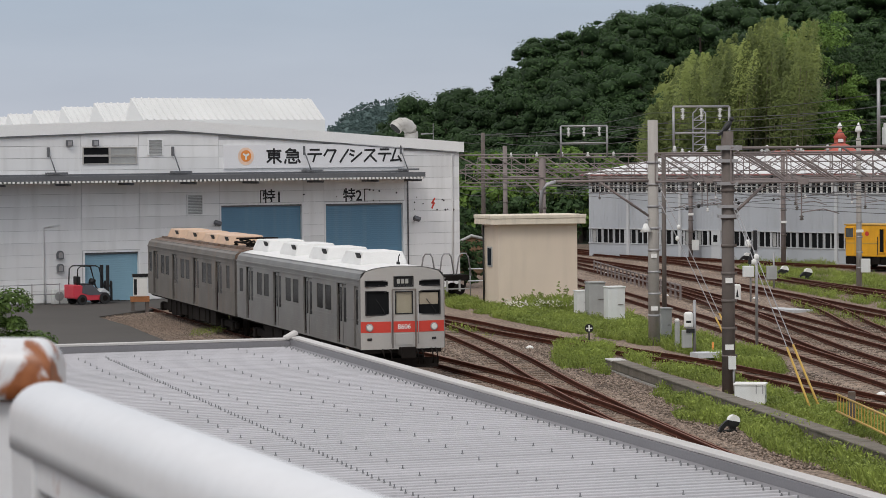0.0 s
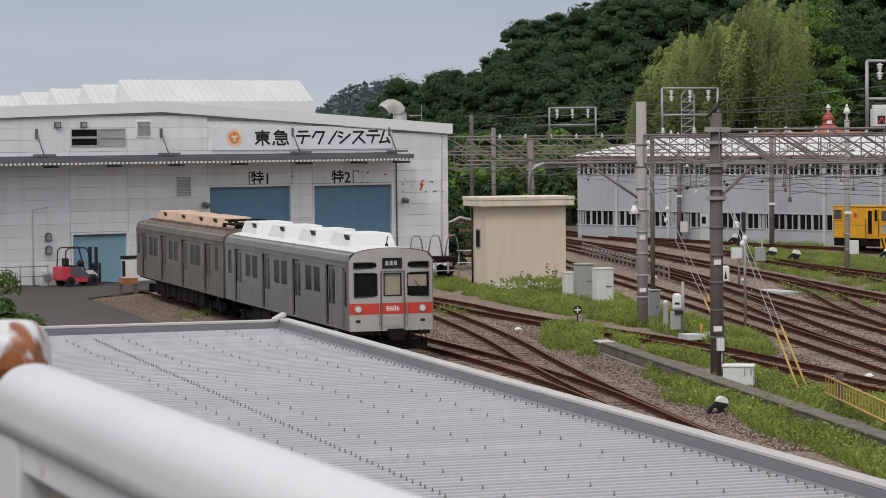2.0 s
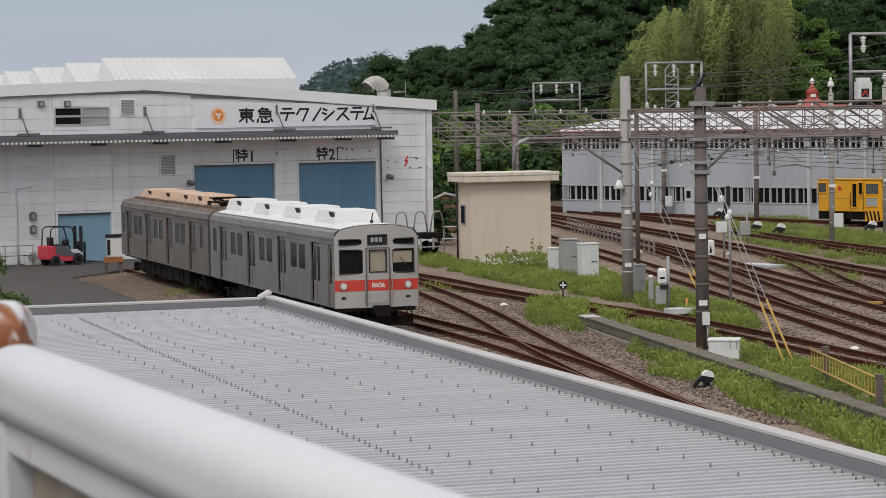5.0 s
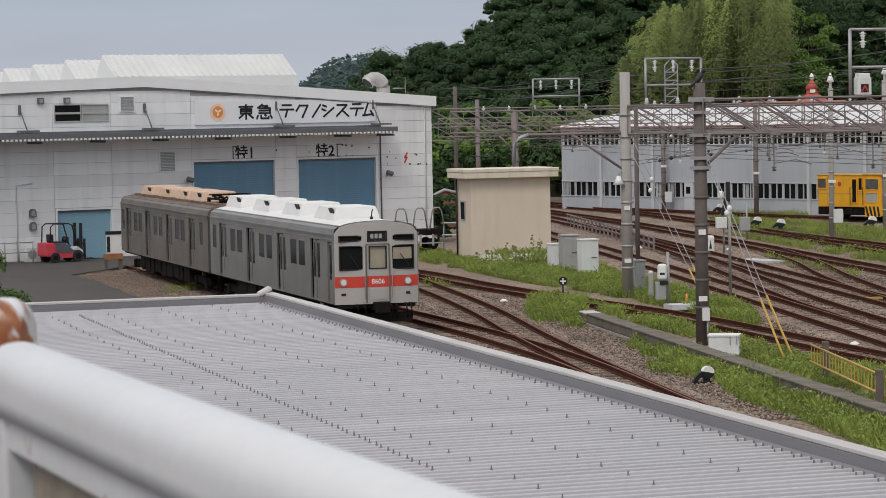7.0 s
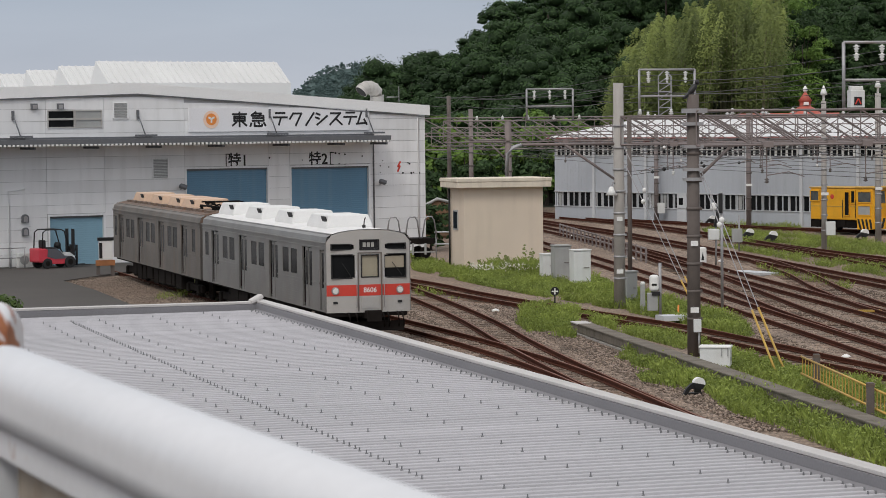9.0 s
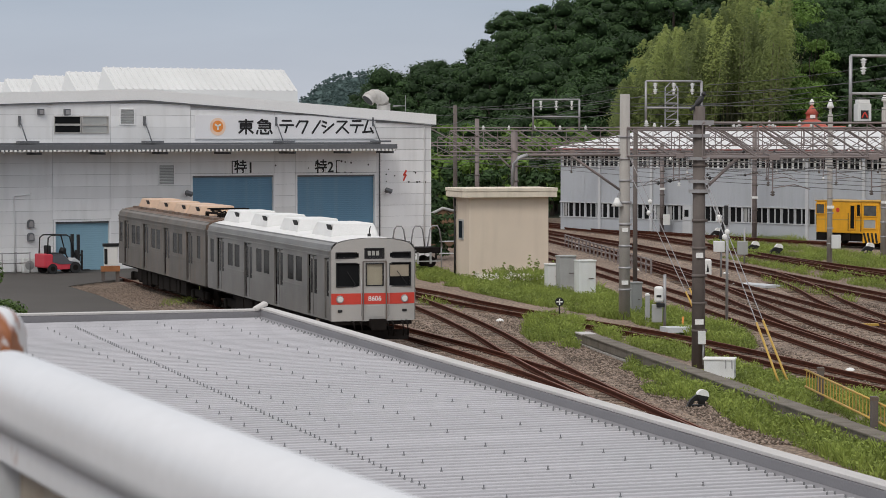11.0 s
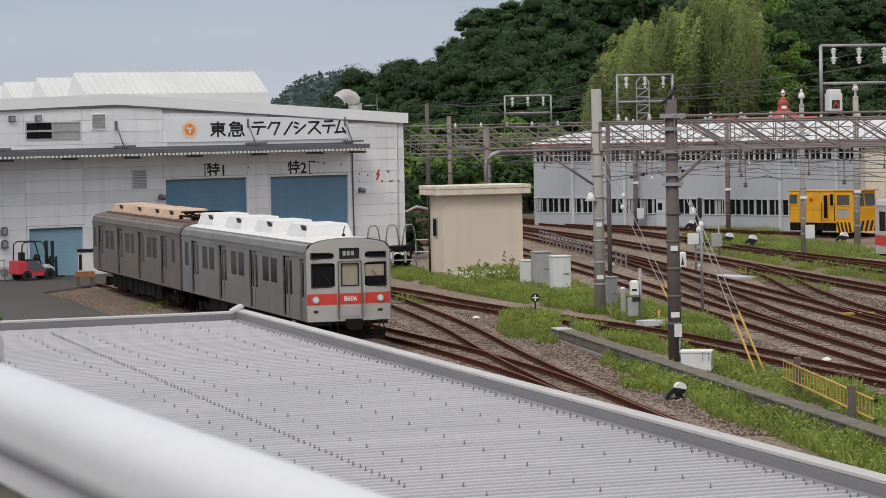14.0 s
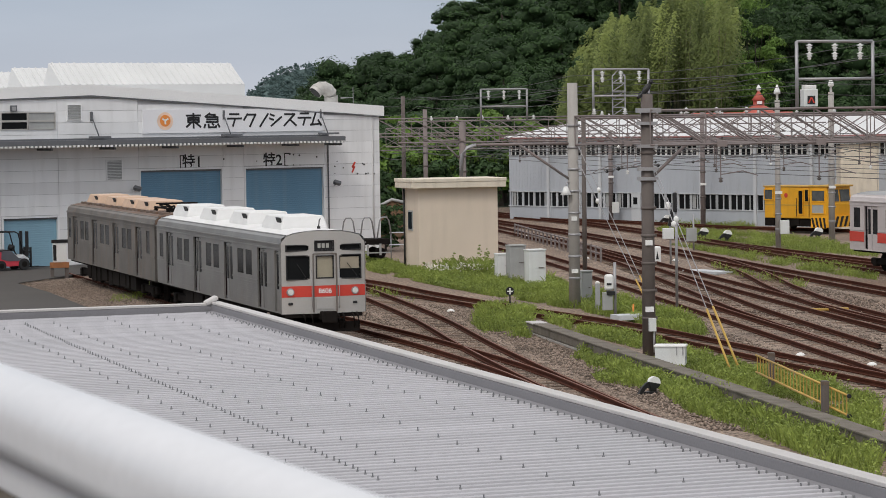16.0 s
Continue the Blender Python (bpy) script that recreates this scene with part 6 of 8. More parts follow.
for i, strokes in enumerate(STROKES):
    cx = (11.02, 12.13, 13.5, 14.45, 15.33, 16.05, 16.96, 17.87, 18.58)[i]
    wide = (1.0, 1.0, 0.94, 0.92, 0.85, 0.92, 0.95, 0.9, 0.8)[i]
    bm = bm_new()
    for x0, z0, x1, z1 in strokes:
        p, q = Vector((cx + x0 * wide, -0.136, 7.40 + z0 * 0.78)), Vector((cx + x1 * wide, -0.136, 7.40 + z1 * 0.78))
        d = (q - p)
        m = Matrix.Translation((p + q) / 2) @ Matrix.Rotation(-math.atan2(d.z, d.x), 4, "Y")
        add_box(bm, (-d.length / 2 - 0.03, -0.006, -0.053), (d.length / 2 + 0.03, 0.004, 0.053), m)
    part("sign_mark", bm, M_BLACK, sign)
# bay marks over the doors
for body, s in (("特1", 10.93), ("特2", 15.86)):
    cu = bpy.data.curves.new("bay_mark", "FONT")
    cu.body, cu.size, cu.align_x, cu.align_y, cu.extrude, cu.offset = body, 0.80, "CENTER", "CENTER", 0.004, 0.014
    cu.materials.append(M_BLACK)
    ob = new("bay_mark", cu)
    ob.parent = workshop
    ob.matrix_basis = pose(s, -0.056, 5.18, 90, 0, 0)
for s, dr in ((10.2, 1), (16.6, 1)):
    bm = bm_new()
    add_box(bm, (s, -0.062, 4.86), (s + 0.05, -0.048, 5.58))
    add_box(bm, (s + 0.05, -0.062, 5.53), (s + 0.28, -0.048, 5.58))
    add_box(bm, (s + 0.05, -0.062, 4.86), (s + 0.24, -0.048, 4.91))
    part("bracket_mark", bm, M_BLACK, workshop)
# upper windows
for a, b, z0, z1 in ((0.02, 1.42, 7.55, 7.90), (1.55, 2.97, 7.55, 7.90), (0.02, 1.42, 7.10, 7.44), (1.55, 2.97, 7.10, 7.44)):
    bm = bm_new()
    add_box(bm, (a, -0.062, z0), (b, -0.048, z1))
    w = part("window", bm, M_GLASS if a < 1 else M_GREYCAB, workshop)
    bm = bm_new()
    for p0, p1 in (((a - 0.05, z0 - 0.05), (a, z1 + 0.05)), ((b, z0 - 0.05), (b + 0.05, z1 + 0.05)), ((a, z1), (b, z1 + 0.05)), ((a, z0 - 0.05), (b, z0))):
        add_box(bm, (p0[0], -0.1, p0[1]), (p1[0], -0.048, p1[1]))
    part("window_frame", bm, M_FACE, w)
for a, b, z0, z1, mat in ((3.67, 4.5, 7.5, 8.33, M_GREYCAB), (5.87, 6.78, 4.35, 5.41, M_GREYCAB)):
    lv = thing("louvre_vent", "grey louvred wall vent in a pale frame", "vent", SHED, "wall vents")
    for k in range(int((z1 - z0) / 0.08)):
        bm = bm_new()
        zz = z0 + 0.03 + 0.08 * k
        add_box(bm, (a + 0.04, -0.09, zz), (b - 0.04, -0.05, zz + 0.055), None)
        part("slat", bm, mat, lv)
    bm = bm_new()
    for p0, p1 in (((a - 0.03, z0), (a + 0.04, z1)), ((b - 0.04, z0), (b + 0.03, z1)), ((a + 0.04, z1 - 0.04), (b - 0.04, z1)), ((a + 0.04, z0), (b - 0.04, z0 + 0.03))):
        add_box(bm, (p0[0], -0.11, p0[1]), (p1[0], -0.048, p1[1]))
    part("frame", bm, M_WALL, lv)
for s, z in ((-0.78, 8.15), (0.67, 8.15), (-1.38, 2.45), (-1.38, 1.78)):
    bm = bm_new()
    wdt, hgt = (0.16, 0.30) if z > 5 else (0.17, 0.42)
    arch = [(-wdt, -hgt / 2), (wdt, -hgt / 2)] + [(wdt * math.cos(radians(q)), hgt / 2 - wdt + wdt * math.sin(radians(q))) for q in range(0, 181, 20)]
    if z > 5:
        arch = [(-wdt, -hgt / 2), (wdt, -hgt / 2), (wdt, hgt / 2), (-wdt, hgt / 2)]
    add_prism(bm, arch, -0.22, -0.047, lambda n_, u, v_: (s + u, n_, z + v_))
    v = tagged(part("vent_hood", bm, M_CANOPY), "small dark steel vent hood on the wall", "vent", "vent hoods")
    v.matrix_basis = SHED
    bm = bm_new()
    add_prism(bm, [(u * 0.66, v_ * 0.72 - 0.02) for u, v_ in arch], -0.232, -0.222, lambda n_, u, v_: (s + u, n_, z + v_))
    part("vent_face", bm, M_GALV, v)
for s in (7.5, 19.76):
    f = thing("floodlight", "dark floodlight on a wall bracket", "floodlight", SHED, "wall floodlights")
    bm = bm_new()
    add_bevel_box(bm, (-0.2, -0.14, -0.1), (0.2, 0.1, 0.1), 0.03, Matrix.Translation((s, -0.35, 3.88)) @ Matrix.Rotation(radians(-25), 4, "X") @ Matrix.Rotation(radians(20), 4, "Y"))
    part("head", bm, M_CANOPY, f)
    bm = bm_new()
    add_tube(bm, (s, -0.35, 3.85), (s, -0.05, 3.75), 0.03)
    part("arm", bm, M_CANOPY, f)
for s, z0, z1 in ((-2.25, -0.05, 3.95), (22.25, -0.05, 7.5), (19.35, 0.0, 6.1)):
    bm = bm_new()
    pts = [(s, -0.1, z0), (s, -0.1, z1 - 0.1), (s + (0.9 if z1 < 4 else 0.35 if z1 > 7 else 0.0), -0.1, z1)]
    add_path_tube(bm, pts, 0.04, 8)
    p = tagged(part("downpipe", bm, M_WALL if s < 19 or s > 20 else M_CANOPY), "slim downpipe on the workshop wall", "pipe", "wall pipes")
    p.matrix_basis = SHED
# warning mark and old bolt marks on the end wall
bm = bm_new()
for x0, z0, x1, z1 in ((21.10, 4.98, 20.93, 4.72), (20.93, 4.72, 21.08, 4.74), (21.08, 4.74, 20.92, 4.44)):
    p, q = Vector((x0, -0.055, z0)), Vector((x1, -0.055, z1))
    d = q - p
    add_box(bm, (-d.length / 2 - 0.02, -0.004, -0.05), (d.length / 2 + 0.02, 0.004, 0.05), Matrix.Translation((p + q) / 2) @ Matrix.Rotation(-math.atan2(d.z, d.x), 4, "Y"))
mk = tagged(part("warning_mark", bm, M_RED), "red zigzag warning mark on the white wall", "sign")
mk.matrix_basis = SHED
# old fixing holes round vanished marks
rng = random.Random(17)
for s_, z_ in ((17.18, 5.48), (17.55, 5.44), (16.95, 5.52), (17.17, 4.92), (17.56, 4.88), (18.65, 5.33), (12.85, 5.32), (14.87, 5.17), (19.95, 5.06), (21.6, 4.91), (21.7, 4.86), (22.3, 4.77), (19.8, 4.78), (20.35, 4.7), (21.26, 4.35), (21.8, 4.34), (21.95, 4.36), (22.33, 4.33), (19.8, 4.4)):
    bm = bm_new()
    add_tube(bm, (s_, -0.05, z_), (s_, -0.062, z_), rng.uniform(0.03, 0.058), n=9)
    part("fixing_hole", bm, M_BLACK, workshop)
# curved air duct and aerial on the roof
dct = thing("roof_duct", "pale curved sheet-metal air duct on the roof", "air duct", SHED)
bm = bm_new()
bend = [(20.98, 2.2, 8.1), (20.98, 2.2, 8.62)] + [(20.42 + 0.56 * math.cos(radians(q)), 2.2, 8.62 + 0.52 * math.sin(radians(q))) for q in (25, 50, 75, 100, 125, 148)]
add_path_tube(bm, bend, 0.385, 16)
for f in bm.faces:
    f.smooth = False
part("elbow", bm, M_FACE, dct)
bm = bm_new()
for p, q in zip(bend[1:], bend[2:]):
    d = (Vector(q) - Vector(p)).normalized()
    add_tube(bm, Vector(p) - d * 0.02, Vector(p) + d * 0.02, 0.40, n=18)
part("seam_band", bm, M_FACE, dct)
# black disc on the closed end stands for the shade inside the duct
bm = bm_new()
d = (Vector(bend[-1]) - Vector(bend[-2])).normalized()
add_tube(bm, Vector(bend[-1]) - d * 0.01, Vector(bend[-1]) + d * 0.012, 0.35, n=18)
part("mouth", bm, M_DARK, dct)
bm = bm_new()
add_lathe(bm, [(0.48, 0), (0.48, 0.08), (0.40, 0.09)], (20.98, 2.2, 8.1), 18)
part("collar", bm, M_ROOFWHITE, dct)
bm = bm_new()
add_tube(bm, (22.0, 1.5, 8.1), (22.0, 1.5, 9.2), 0.02, n=6)
for k in range(4):
    add_tube(bm, (21.2, 1.5, 8.55 + 0.02 * k), (22.0, 1.5, 8.6), 0.012, n=5)
    add_tube(bm, (21.25 + 0.2 * k, 1.3, 8.58), (21.25 + 0.2 * k, 1.7, 8.58), 0.01, n=5)
ae = tagged(part("aerial", bm, M_GALV), "thin metal aerial on the roof edge", "aerial")
ae.matrix_basis = SHED
bm = bm_new()
add_bevel_box(bm, (-2.05, -0.75, -0.03), (-1.25, -0.42, 0.72), 0.03)
ac = tagged(part("outdoor_unit", bm, M_CABINET), "white air-conditioner outdoor unit by the wall", "outdoor unit")
ac.matrix_basis = SHED
bm = bm_new()
add_tube(bm, (-1.72, -0.752, 0.36), (-1.72, -0.765, 0.36), 0.24, n=20)
part("fan_grille", bm, M_GREYCAB, ac)
fen = thing("pipe_fence", "grey pipe fence beside the workshop wall", "fence", SHED)
for i in range(6):
    bm = bm_new()
    add_tube(bm, (-5.6 + 0.75 * i, -1.1, -0.05), (-5.6 + 0.75 * i, -1.1, 1.05), 0.03)
    part("post", bm, M_GALV, fen)
for z in (0.5, 1.0):
    bm = bm_new()
    add_tube(bm, (-5.7, -1.1, z), (-1.8, -1.1, z), 0.025)
    part("bar", bm, M_GALV, fen)


# ---- forklift truck ----
FK = SHED @ pose(-0.5, -1.75, -0.03, 0, 0, 6) @ Matrix.Scale(0.95, 4)
fork = thing("forklift_truck", "red counterbalance forklift truck before the shutter", "forklift", FK)
bm = bm_new()
prof = [(-1.15, 0.32), (-1.2, 0.75), (-1.1, 1.0), (-0.25, 1.02), (-0.15, 0.62), (0.45, 0.58), (0.62, 0.75), (0.85, 0.62), (0.9, 0.3), (0.5, 0.22), (-0.3, 0.22)]
add_prism(bm, prof, -0.52, 0.52, lambda y, x, z: (x, y, z))
bmesh.ops.bevel(bm, geom=bm.edges[:], offset=0.03, segments=2, affect="EDGES")
part("body", bm, M_FORKRED, fork)
bm = bm_new()
add_prism(bm, [(-0.74, 0.62), (-0.7, 1.03), (-0.12, 1.03), (0.3, 0.66), (0.55, 0.62), (0.55, 0.5), (-0.3, 0.5)], -0.54, 0.54, lambda y, x, z: (x, y, z))
part("engine_hood", bm, material("charcoal_hood", (0.10, 0.10, 0.115), 0.5, vary=0.1), fork, "charcoal grey engine hood")
bm = bm_new()
add_prism(bm, [(0.4, 0.66), (0.62, 0.82), (0.92, 0.62), (0.95, 0.46), (0.4, 0.5)], -0.53, 0.53, lambda y, x, z: (x, y, z))
part("front_fender", bm, M_PALEWALL, fork, "pale grey front fender")
bm = bm_new()
add_bevel_box(bm, (-1.24, -0.54, 0.34), (-0.76, 0.54, 1.06), 0.06)
part("counterweight", bm, M_FORKRED, fork)
bm = bm_new()
add_bevel_box(bm, (-0.75, -0.4, 1.0), (-0.1, 0.4, 1.1), 0.04)
add_bevel_box(bm, (-0.82, -0.3, 1.08), (-0.68, 0.3, 1.5), 0.05)
part("seat", bm, M_BLACK, fork)
for sy in (-0.45, 0.45):
    bm = bm_new()
    add_path_tube(bm, [(-1.0, sy, 1.0), (-0.95, sy, 1.9), (-0.75, sy, 2.05), (0.15, sy, 2.05), (0.35, sy, 1.95), (0.7, sy, 0.75)], 0.04, 6)
    part("guard_leg", bm, M_BLACK, fork)
bm = bm_new()
for k in range(6):
    add_tube(bm, (-0.75 + 0.18 * k, -0.45, 2.06), (-0.75 + 0.18 * k, 0.45, 2.06), 0.025, n=6)
part("overhead_guard", bm, M_BLACK, fork)
for sy in (-0.32, 0.32):
    bm = bm_new()
    add_box(bm, (0.88, sy - 0.06, 0.1), (1.02, sy + 0.06, 2.05))
    part("mast_channel", bm, M_BLACK, fork)
    bm = bm_new()
    add_box(bm, (1.12, sy - 0.06, 0.12), (1.2, sy + 0.06, 1.2))
    add_box(bm, (1.2, sy - 0.06, 0.10), (2.0, sy + 0.06, 0.14))
    part("fork_arm", bm, M_BLACK, fork)
bm = bm_new()
add_box(bm, (1.03, -0.45, 0.5), (1.1, 0.45, 0.6))
add_box(bm, (1.03, -0.45, 0.9), (1.1, 0.45, 1.0))
part("carriage", bm, M_BLACK, fork)
bm = bm_new()
add_tube(bm, (0.25, -0.1, 1.15), (0.1, 0.1, 1.22), 0.17, n=14)
add_tube(bm, (0.5, 0, 0.8), (0.2, 0, 1.18), 0.03)
part("steering_wheel", bm, M_BLACK, fork)
for wx, r in ((-0.75, 0.27), (0.62, 0.31)):
    for sy in (-0.5, 0.5):
        bm = bm_new()
        add_tube(bm, (wx, sy - 0.1, r), (wx, sy + 0.1, r), r, n=20)
        wh = part("wheel", bm, M_DARK, fork)
        bm = bm_new()
        add_tube(bm, (wx, sy - 0.11, r), (wx, sy + 0.11, r), r * 0.5, n=16)
        part("rim", bm, M_UNDER, wh)

# buffer stop behind the train
bs = thing("buffer_stop", "white and orange buffer stop at the track end", "buffer stop", pose(-14.7, 125.3, 0, 0, 0, 16.26))
for x in (-0.35, 0.35):
    bm = bm_new()
    add_box(bm, (x - 0.08, -0.1, -0.25), (x + 0.08, 0.1, 0.5))
    part("leg", bm, M_DARKPOLE, bs)
bm = bm_new()
add_box(bm, (-0.45, -0.16, 0.4), (0.45, 0.1, 0.66))
part("beam", bm, material("orange_beam", (0.36, 0.15, 0.06), 0.75, vary=0.25), bs)
bm = bm_new()
add_bevel_box(bm, (-0.3, -0.1, 0.66), (0.35, 0.1, 1.6), 0.03)
part("target", bm, M_WHITE, bs)
bm = bm_new()
add_box(bm, (-0.35, -0.13, 1.6), (0.5, 0.12, 1.75))
add_box(bm, (-0.3, -0.12, 0.75), (-0.15, -0.1, 1.5))
part("target_edge", bm, M_BLACK, bs)

# flat wagon with hoops behind the train
wg = thing("flat_wagon", "small dark flat wagon with steel hoops", "wagon", pose(-0.05, 137.0, 0, 0, 0, 20))
bm = bm_new()
add_bevel_box(bm, (-1.6, -0.7, 0.75), (1.2, 0.7, 1.05), 0.02)
part("deck", bm, M_UNDER, wg)
for x in (-1.05, 0.0, 0.95):
    bm = bm_new()
    add_path_tube(bm, [(x - 0.42, -0.55, 1.0), (x - 0.26, -0.55, 2.0), (x - 0.14, -0.55, 2.18), (x + 0.14, -0.55, 2.18), (x + 0.26, -0.55, 2.0), (x + 0.42, -0.55, 1.0)], 0.04, 6)
    part("hoop", bm, M_GALV, wg)
for x in (-1.1, 0.7):
    for y in (-0.55, 0.55):
        bm = bm_new()
        add_tube(bm, (x, y - 0.06, 0.3), (x, y + 0.06, 0.3), 0.3, n=16)
        part("wheel", bm, M_UNDER, wg)
bm = bm_new()
for k in range(4):
    add_box(bm, (-1.5 + 0.7 * k, -0.75, 0.2), (-1.4 + 0.7 * k, -0.7, 0.8))
add_box(bm, (-1.6, -0.74, 0.3), (1.2, -0.7, 0.36))
part("side_frame", bm, M_GREYCAB, wg)
pf = thing("pipe_fence", "pale pipe fence beside the hut", "fence", pose(2.3, 139.5, 0))
for i in range(3):
    bm = bm_new()
    add_tube(bm, (-0.9 + 0.8 * i, 0, -0.25), (-0.9 + 0.8 * i, 0, 1.35), 0.03)
    part("post", bm, M_GALV, pf)
for z in (0.6, 1.25):
    bm = bm_new()
    add_tube(bm, (-1.0, 0, z), (0.8, 0, z), 0.035)
    part("bar", bm, M_PALEWALL, pf)


# ---- trackside equipment ----
def cabinet(x, y, w, d, h, mat, label, turn=16, legs=0.12):
    c = thing("equipment_cabinet", label, "cabinet", pose(x, y, -0.22, 0, 0, turn), "trackside cabinets")
    bm = bm_new()
    add_bevel_box(bm, (-w / 2 - 0.03, -d / 2 - 0.03, 0), (w / 2 + 0.03, d / 2 + 0.03, legs), 0.01)
    part("plinth", bm, M_CONCRETE, c)
    bm = bm_new()
    add_bevel_box(bm, (-w / 2, -d / 2, legs), (w / 2, d / 2, h - 0.05), 0.015)
    part("body", bm, mat, c)
    bm = bm_new()
    add_bevel_box(bm, (-w / 2 - 0.03, -d / 2 - 0.04, h - 0.05), (w / 2 + 0.03, d / 2 + 0.03, h + 0.02), 0.02)
    part("lid", bm, mat, c)
    bm = bm_new()
    add_bevel_box(bm, (-w / 2 + 0.04, -d / 2 - 0.02, legs + 0.05), (w / 2 - 0.04, -d / 2, h - 0.1), 0.006)
    door = part("door", bm, mat, c)
    bm = bm_new()
    add_box(bm, (0.05, -d / 2 - 0.05, h * 0.5), (w / 2 - 0.1, -d / 2 - 0.02, h * 0.5 + 0.03))
    part("handle", bm, M_DARKPOLE, door)
    return c


cabinet(7.55, 115.3, 0.80, 0.6, 1.62, M_CABINET, "white steel equipment cabinet beside the tracks")
cabinet(6.95, 119.7, 0.78, 0.6, 1.62, M_GREYCAB, "grey steel equipment cabinet beside the tracks")
cabinet(6.42, 121.4, 0.62, 0.5, 1.15, M_CABINET, "low pale equipment cabinet beside the hut")
cabinet(8.72, 102.8, 0.46, 0.4, 1.35, M_GREYCAB, "grey steel cabinet beside a concrete pole")

wb = thing("cable_box", "white lidded cable box beside the trough", "equipment box", pose(8.9, 75.6, -0.16, 0, 0, -12))
bm = bm_new()
add_bevel_box(bm, (-0.44, -0.28, 0.05), (0.44, 0.28, 0.58), 0.012)
part("body", bm, M_CABINET, wb)
bm = bm_new()
add_bevel_box(bm, (-0.47, -0.31, 0.58), (0.47, 0.31, 0.64), 0.012)
part("lid", bm, M_WHITE, wb)
bm = bm_new()
for x in (0.18, 0.36):
    add_box(bm, (x, -0.32, 0.35), (x + 0.03, -0.28, 0.6))
add_box(bm, (0.445, -0.15, 0.2), (0.455, 0.1, 0.3))
part("latch", bm, M_GREYCAB, wb)
for x in (-0.35, 0.35):
    bm = bm_new()
    add_box(bm, (x - 0.05, -0.2, -0.05), (x + 0.05, 0.2, 0.05))
    part("foot", bm, M_CONCRETE, wb)


def switch_lever(x, y, s, label="black and white weighted points lever"):
    lv = thing("points_lever", label, "points lever", pose(x, y, -0.2, 0, 0, 16), "points levers")
    bm = bm_new()
    add_box(bm, (-0.35 * s, -0.15 * s, 0), (0.25 * s, 0.15 * s, 0.1 * s))
    add_prism(bm, [(-0.55 * s, 0.0), (-0.36 * s, 0.0), (-0.22 * s, 0.24 * s), (-0.05 * s, 0.26 * s), (0.02 * s, 0.0), (0.24 * s, 0.0), (0.26 * s, 0.36 * s), (0.1 * s, 0.58 * s), (-0.2 * s, 0.46 * s), (-0.4 * s, 0.28 * s)], -0.07 * s, 0.07 * s, lambda yy, xx, zz: (xx, yy, zz))
    part("stand", bm, M_BLACK, lv)
    bm = bm_new()
    add_tube(bm, (0.16 * s, -0.12 * s, 0.46 * s), (0.16 * s, 0.12 * s, 0.46 * s), 0.25 * s, n=24)
    w = part("weight", bm, M_BLACK, lv)
    bm = bm_new()
    n_ = 14
    ring0 = [(0.16 * s + 0.255 * s * math.cos(math.pi * (i / n_) - 0.2), 0.46 * s + 0.255 * s * math.sin(math.pi * (i / n_) - 0.2)) for i in range(n_ + 1)]
    add_prism(bm, ring0, -0.125 * s, 0.125 * s, lambda yy, xx, zz: (xx, yy, zz))
    part("white_half", bm, M_WHITE, w, "white painted half")
    return lv


switch_lever(7.5, 68.4, 0.64)
for x, y in ((21.0, 181.0), (20.6, 158.2), (21.5, 154.4), (27.2, 155.8)):
    switch_lever(x, y, 0.95)
# cable trough on low legs
M_TROUGH = material("dark_weathered_concrete", (0.155, 0.135, 0.11), 0.9, vary=0.25, scale=1.5, grain=0.25, stain=(0.09, 0.085, 0.055), stain_amount=0.7, streak=True)
tr_dir = Vector((3.1, -20.0, 0))
tl = tr_dir.length
trough = thing("cable_trough", "long weathered concrete cable trough on low legs", "cable trough", Matrix.Translation((5.78, 89.6, -0.34)) @ Matrix.Rotation(math.atan2(tr_dir.y, tr_dir.x), 4, "Z"))
x = 0.0
k = 0
while x < tl * 1.85:
    bm = bm_new()
    add_bevel_box(bm, (x + 0.008, -0.24, 0.2), (x + 1.19, 0.24, 0.46), 0.015, segments=1)
    seg = part("trough_block", bm, M_TROUGH, trough)
    bm = bm_new()
    add_bevel_box(bm, (x + 0.01, -0.27, 0.462), (x + 1.185, 0.27, 0.52), 0.012, segments=1)
    part("lid", bm, M_COPING if k == 0 else M_TROUGH, seg)
    bm = bm_new()
    add_box(bm, (x + 0.5, -0.13, -0.1), (x + 0.62, 0.13, 0.22))
    part("leg", bm, M_CONCRETE, trough)
    x += 1.2
    k += 1
bm = bm_new()
add_box(bm, (0.2, -0.31, 0.13), (12.0, -0.25, 0.19))
part("ledge", bm, M_CONCRETE, trough, "pale concrete ledge")

# marker disc, dwarf devices, posts and caps
mkr = thing("marker_disc", "round black marker with a white cross on a stake", "marker", pose(5.62, 101.0, -0.2))
bm = bm_new()
add_tube(bm, (0, 0, 0), (0, 0, 0.7), 0.03)
part("stake", bm, M_BLACK, mkr)
bm = bm_new()
add_tube(bm, (0, -0.05, 0.68), (0, -0.03, 0.68), 0.17, n=24)
part("disc", bm, M_BLACK, mkr)
bm = bm_new()
add_box(bm, (-0.12, -0.062, 0.655), (0.12, -0.052, 0.705))
add_box(bm, (-0.025, -0.064, 0.56), (0.025, -0.0545, 0.80))
part("cross", bm, M_WHITE, mkr)
lev = thing("hand_lever", "white painted hand lever low beside the rail", "lever", pose(5.62, 98.4, -0.2))
bm = bm_new()
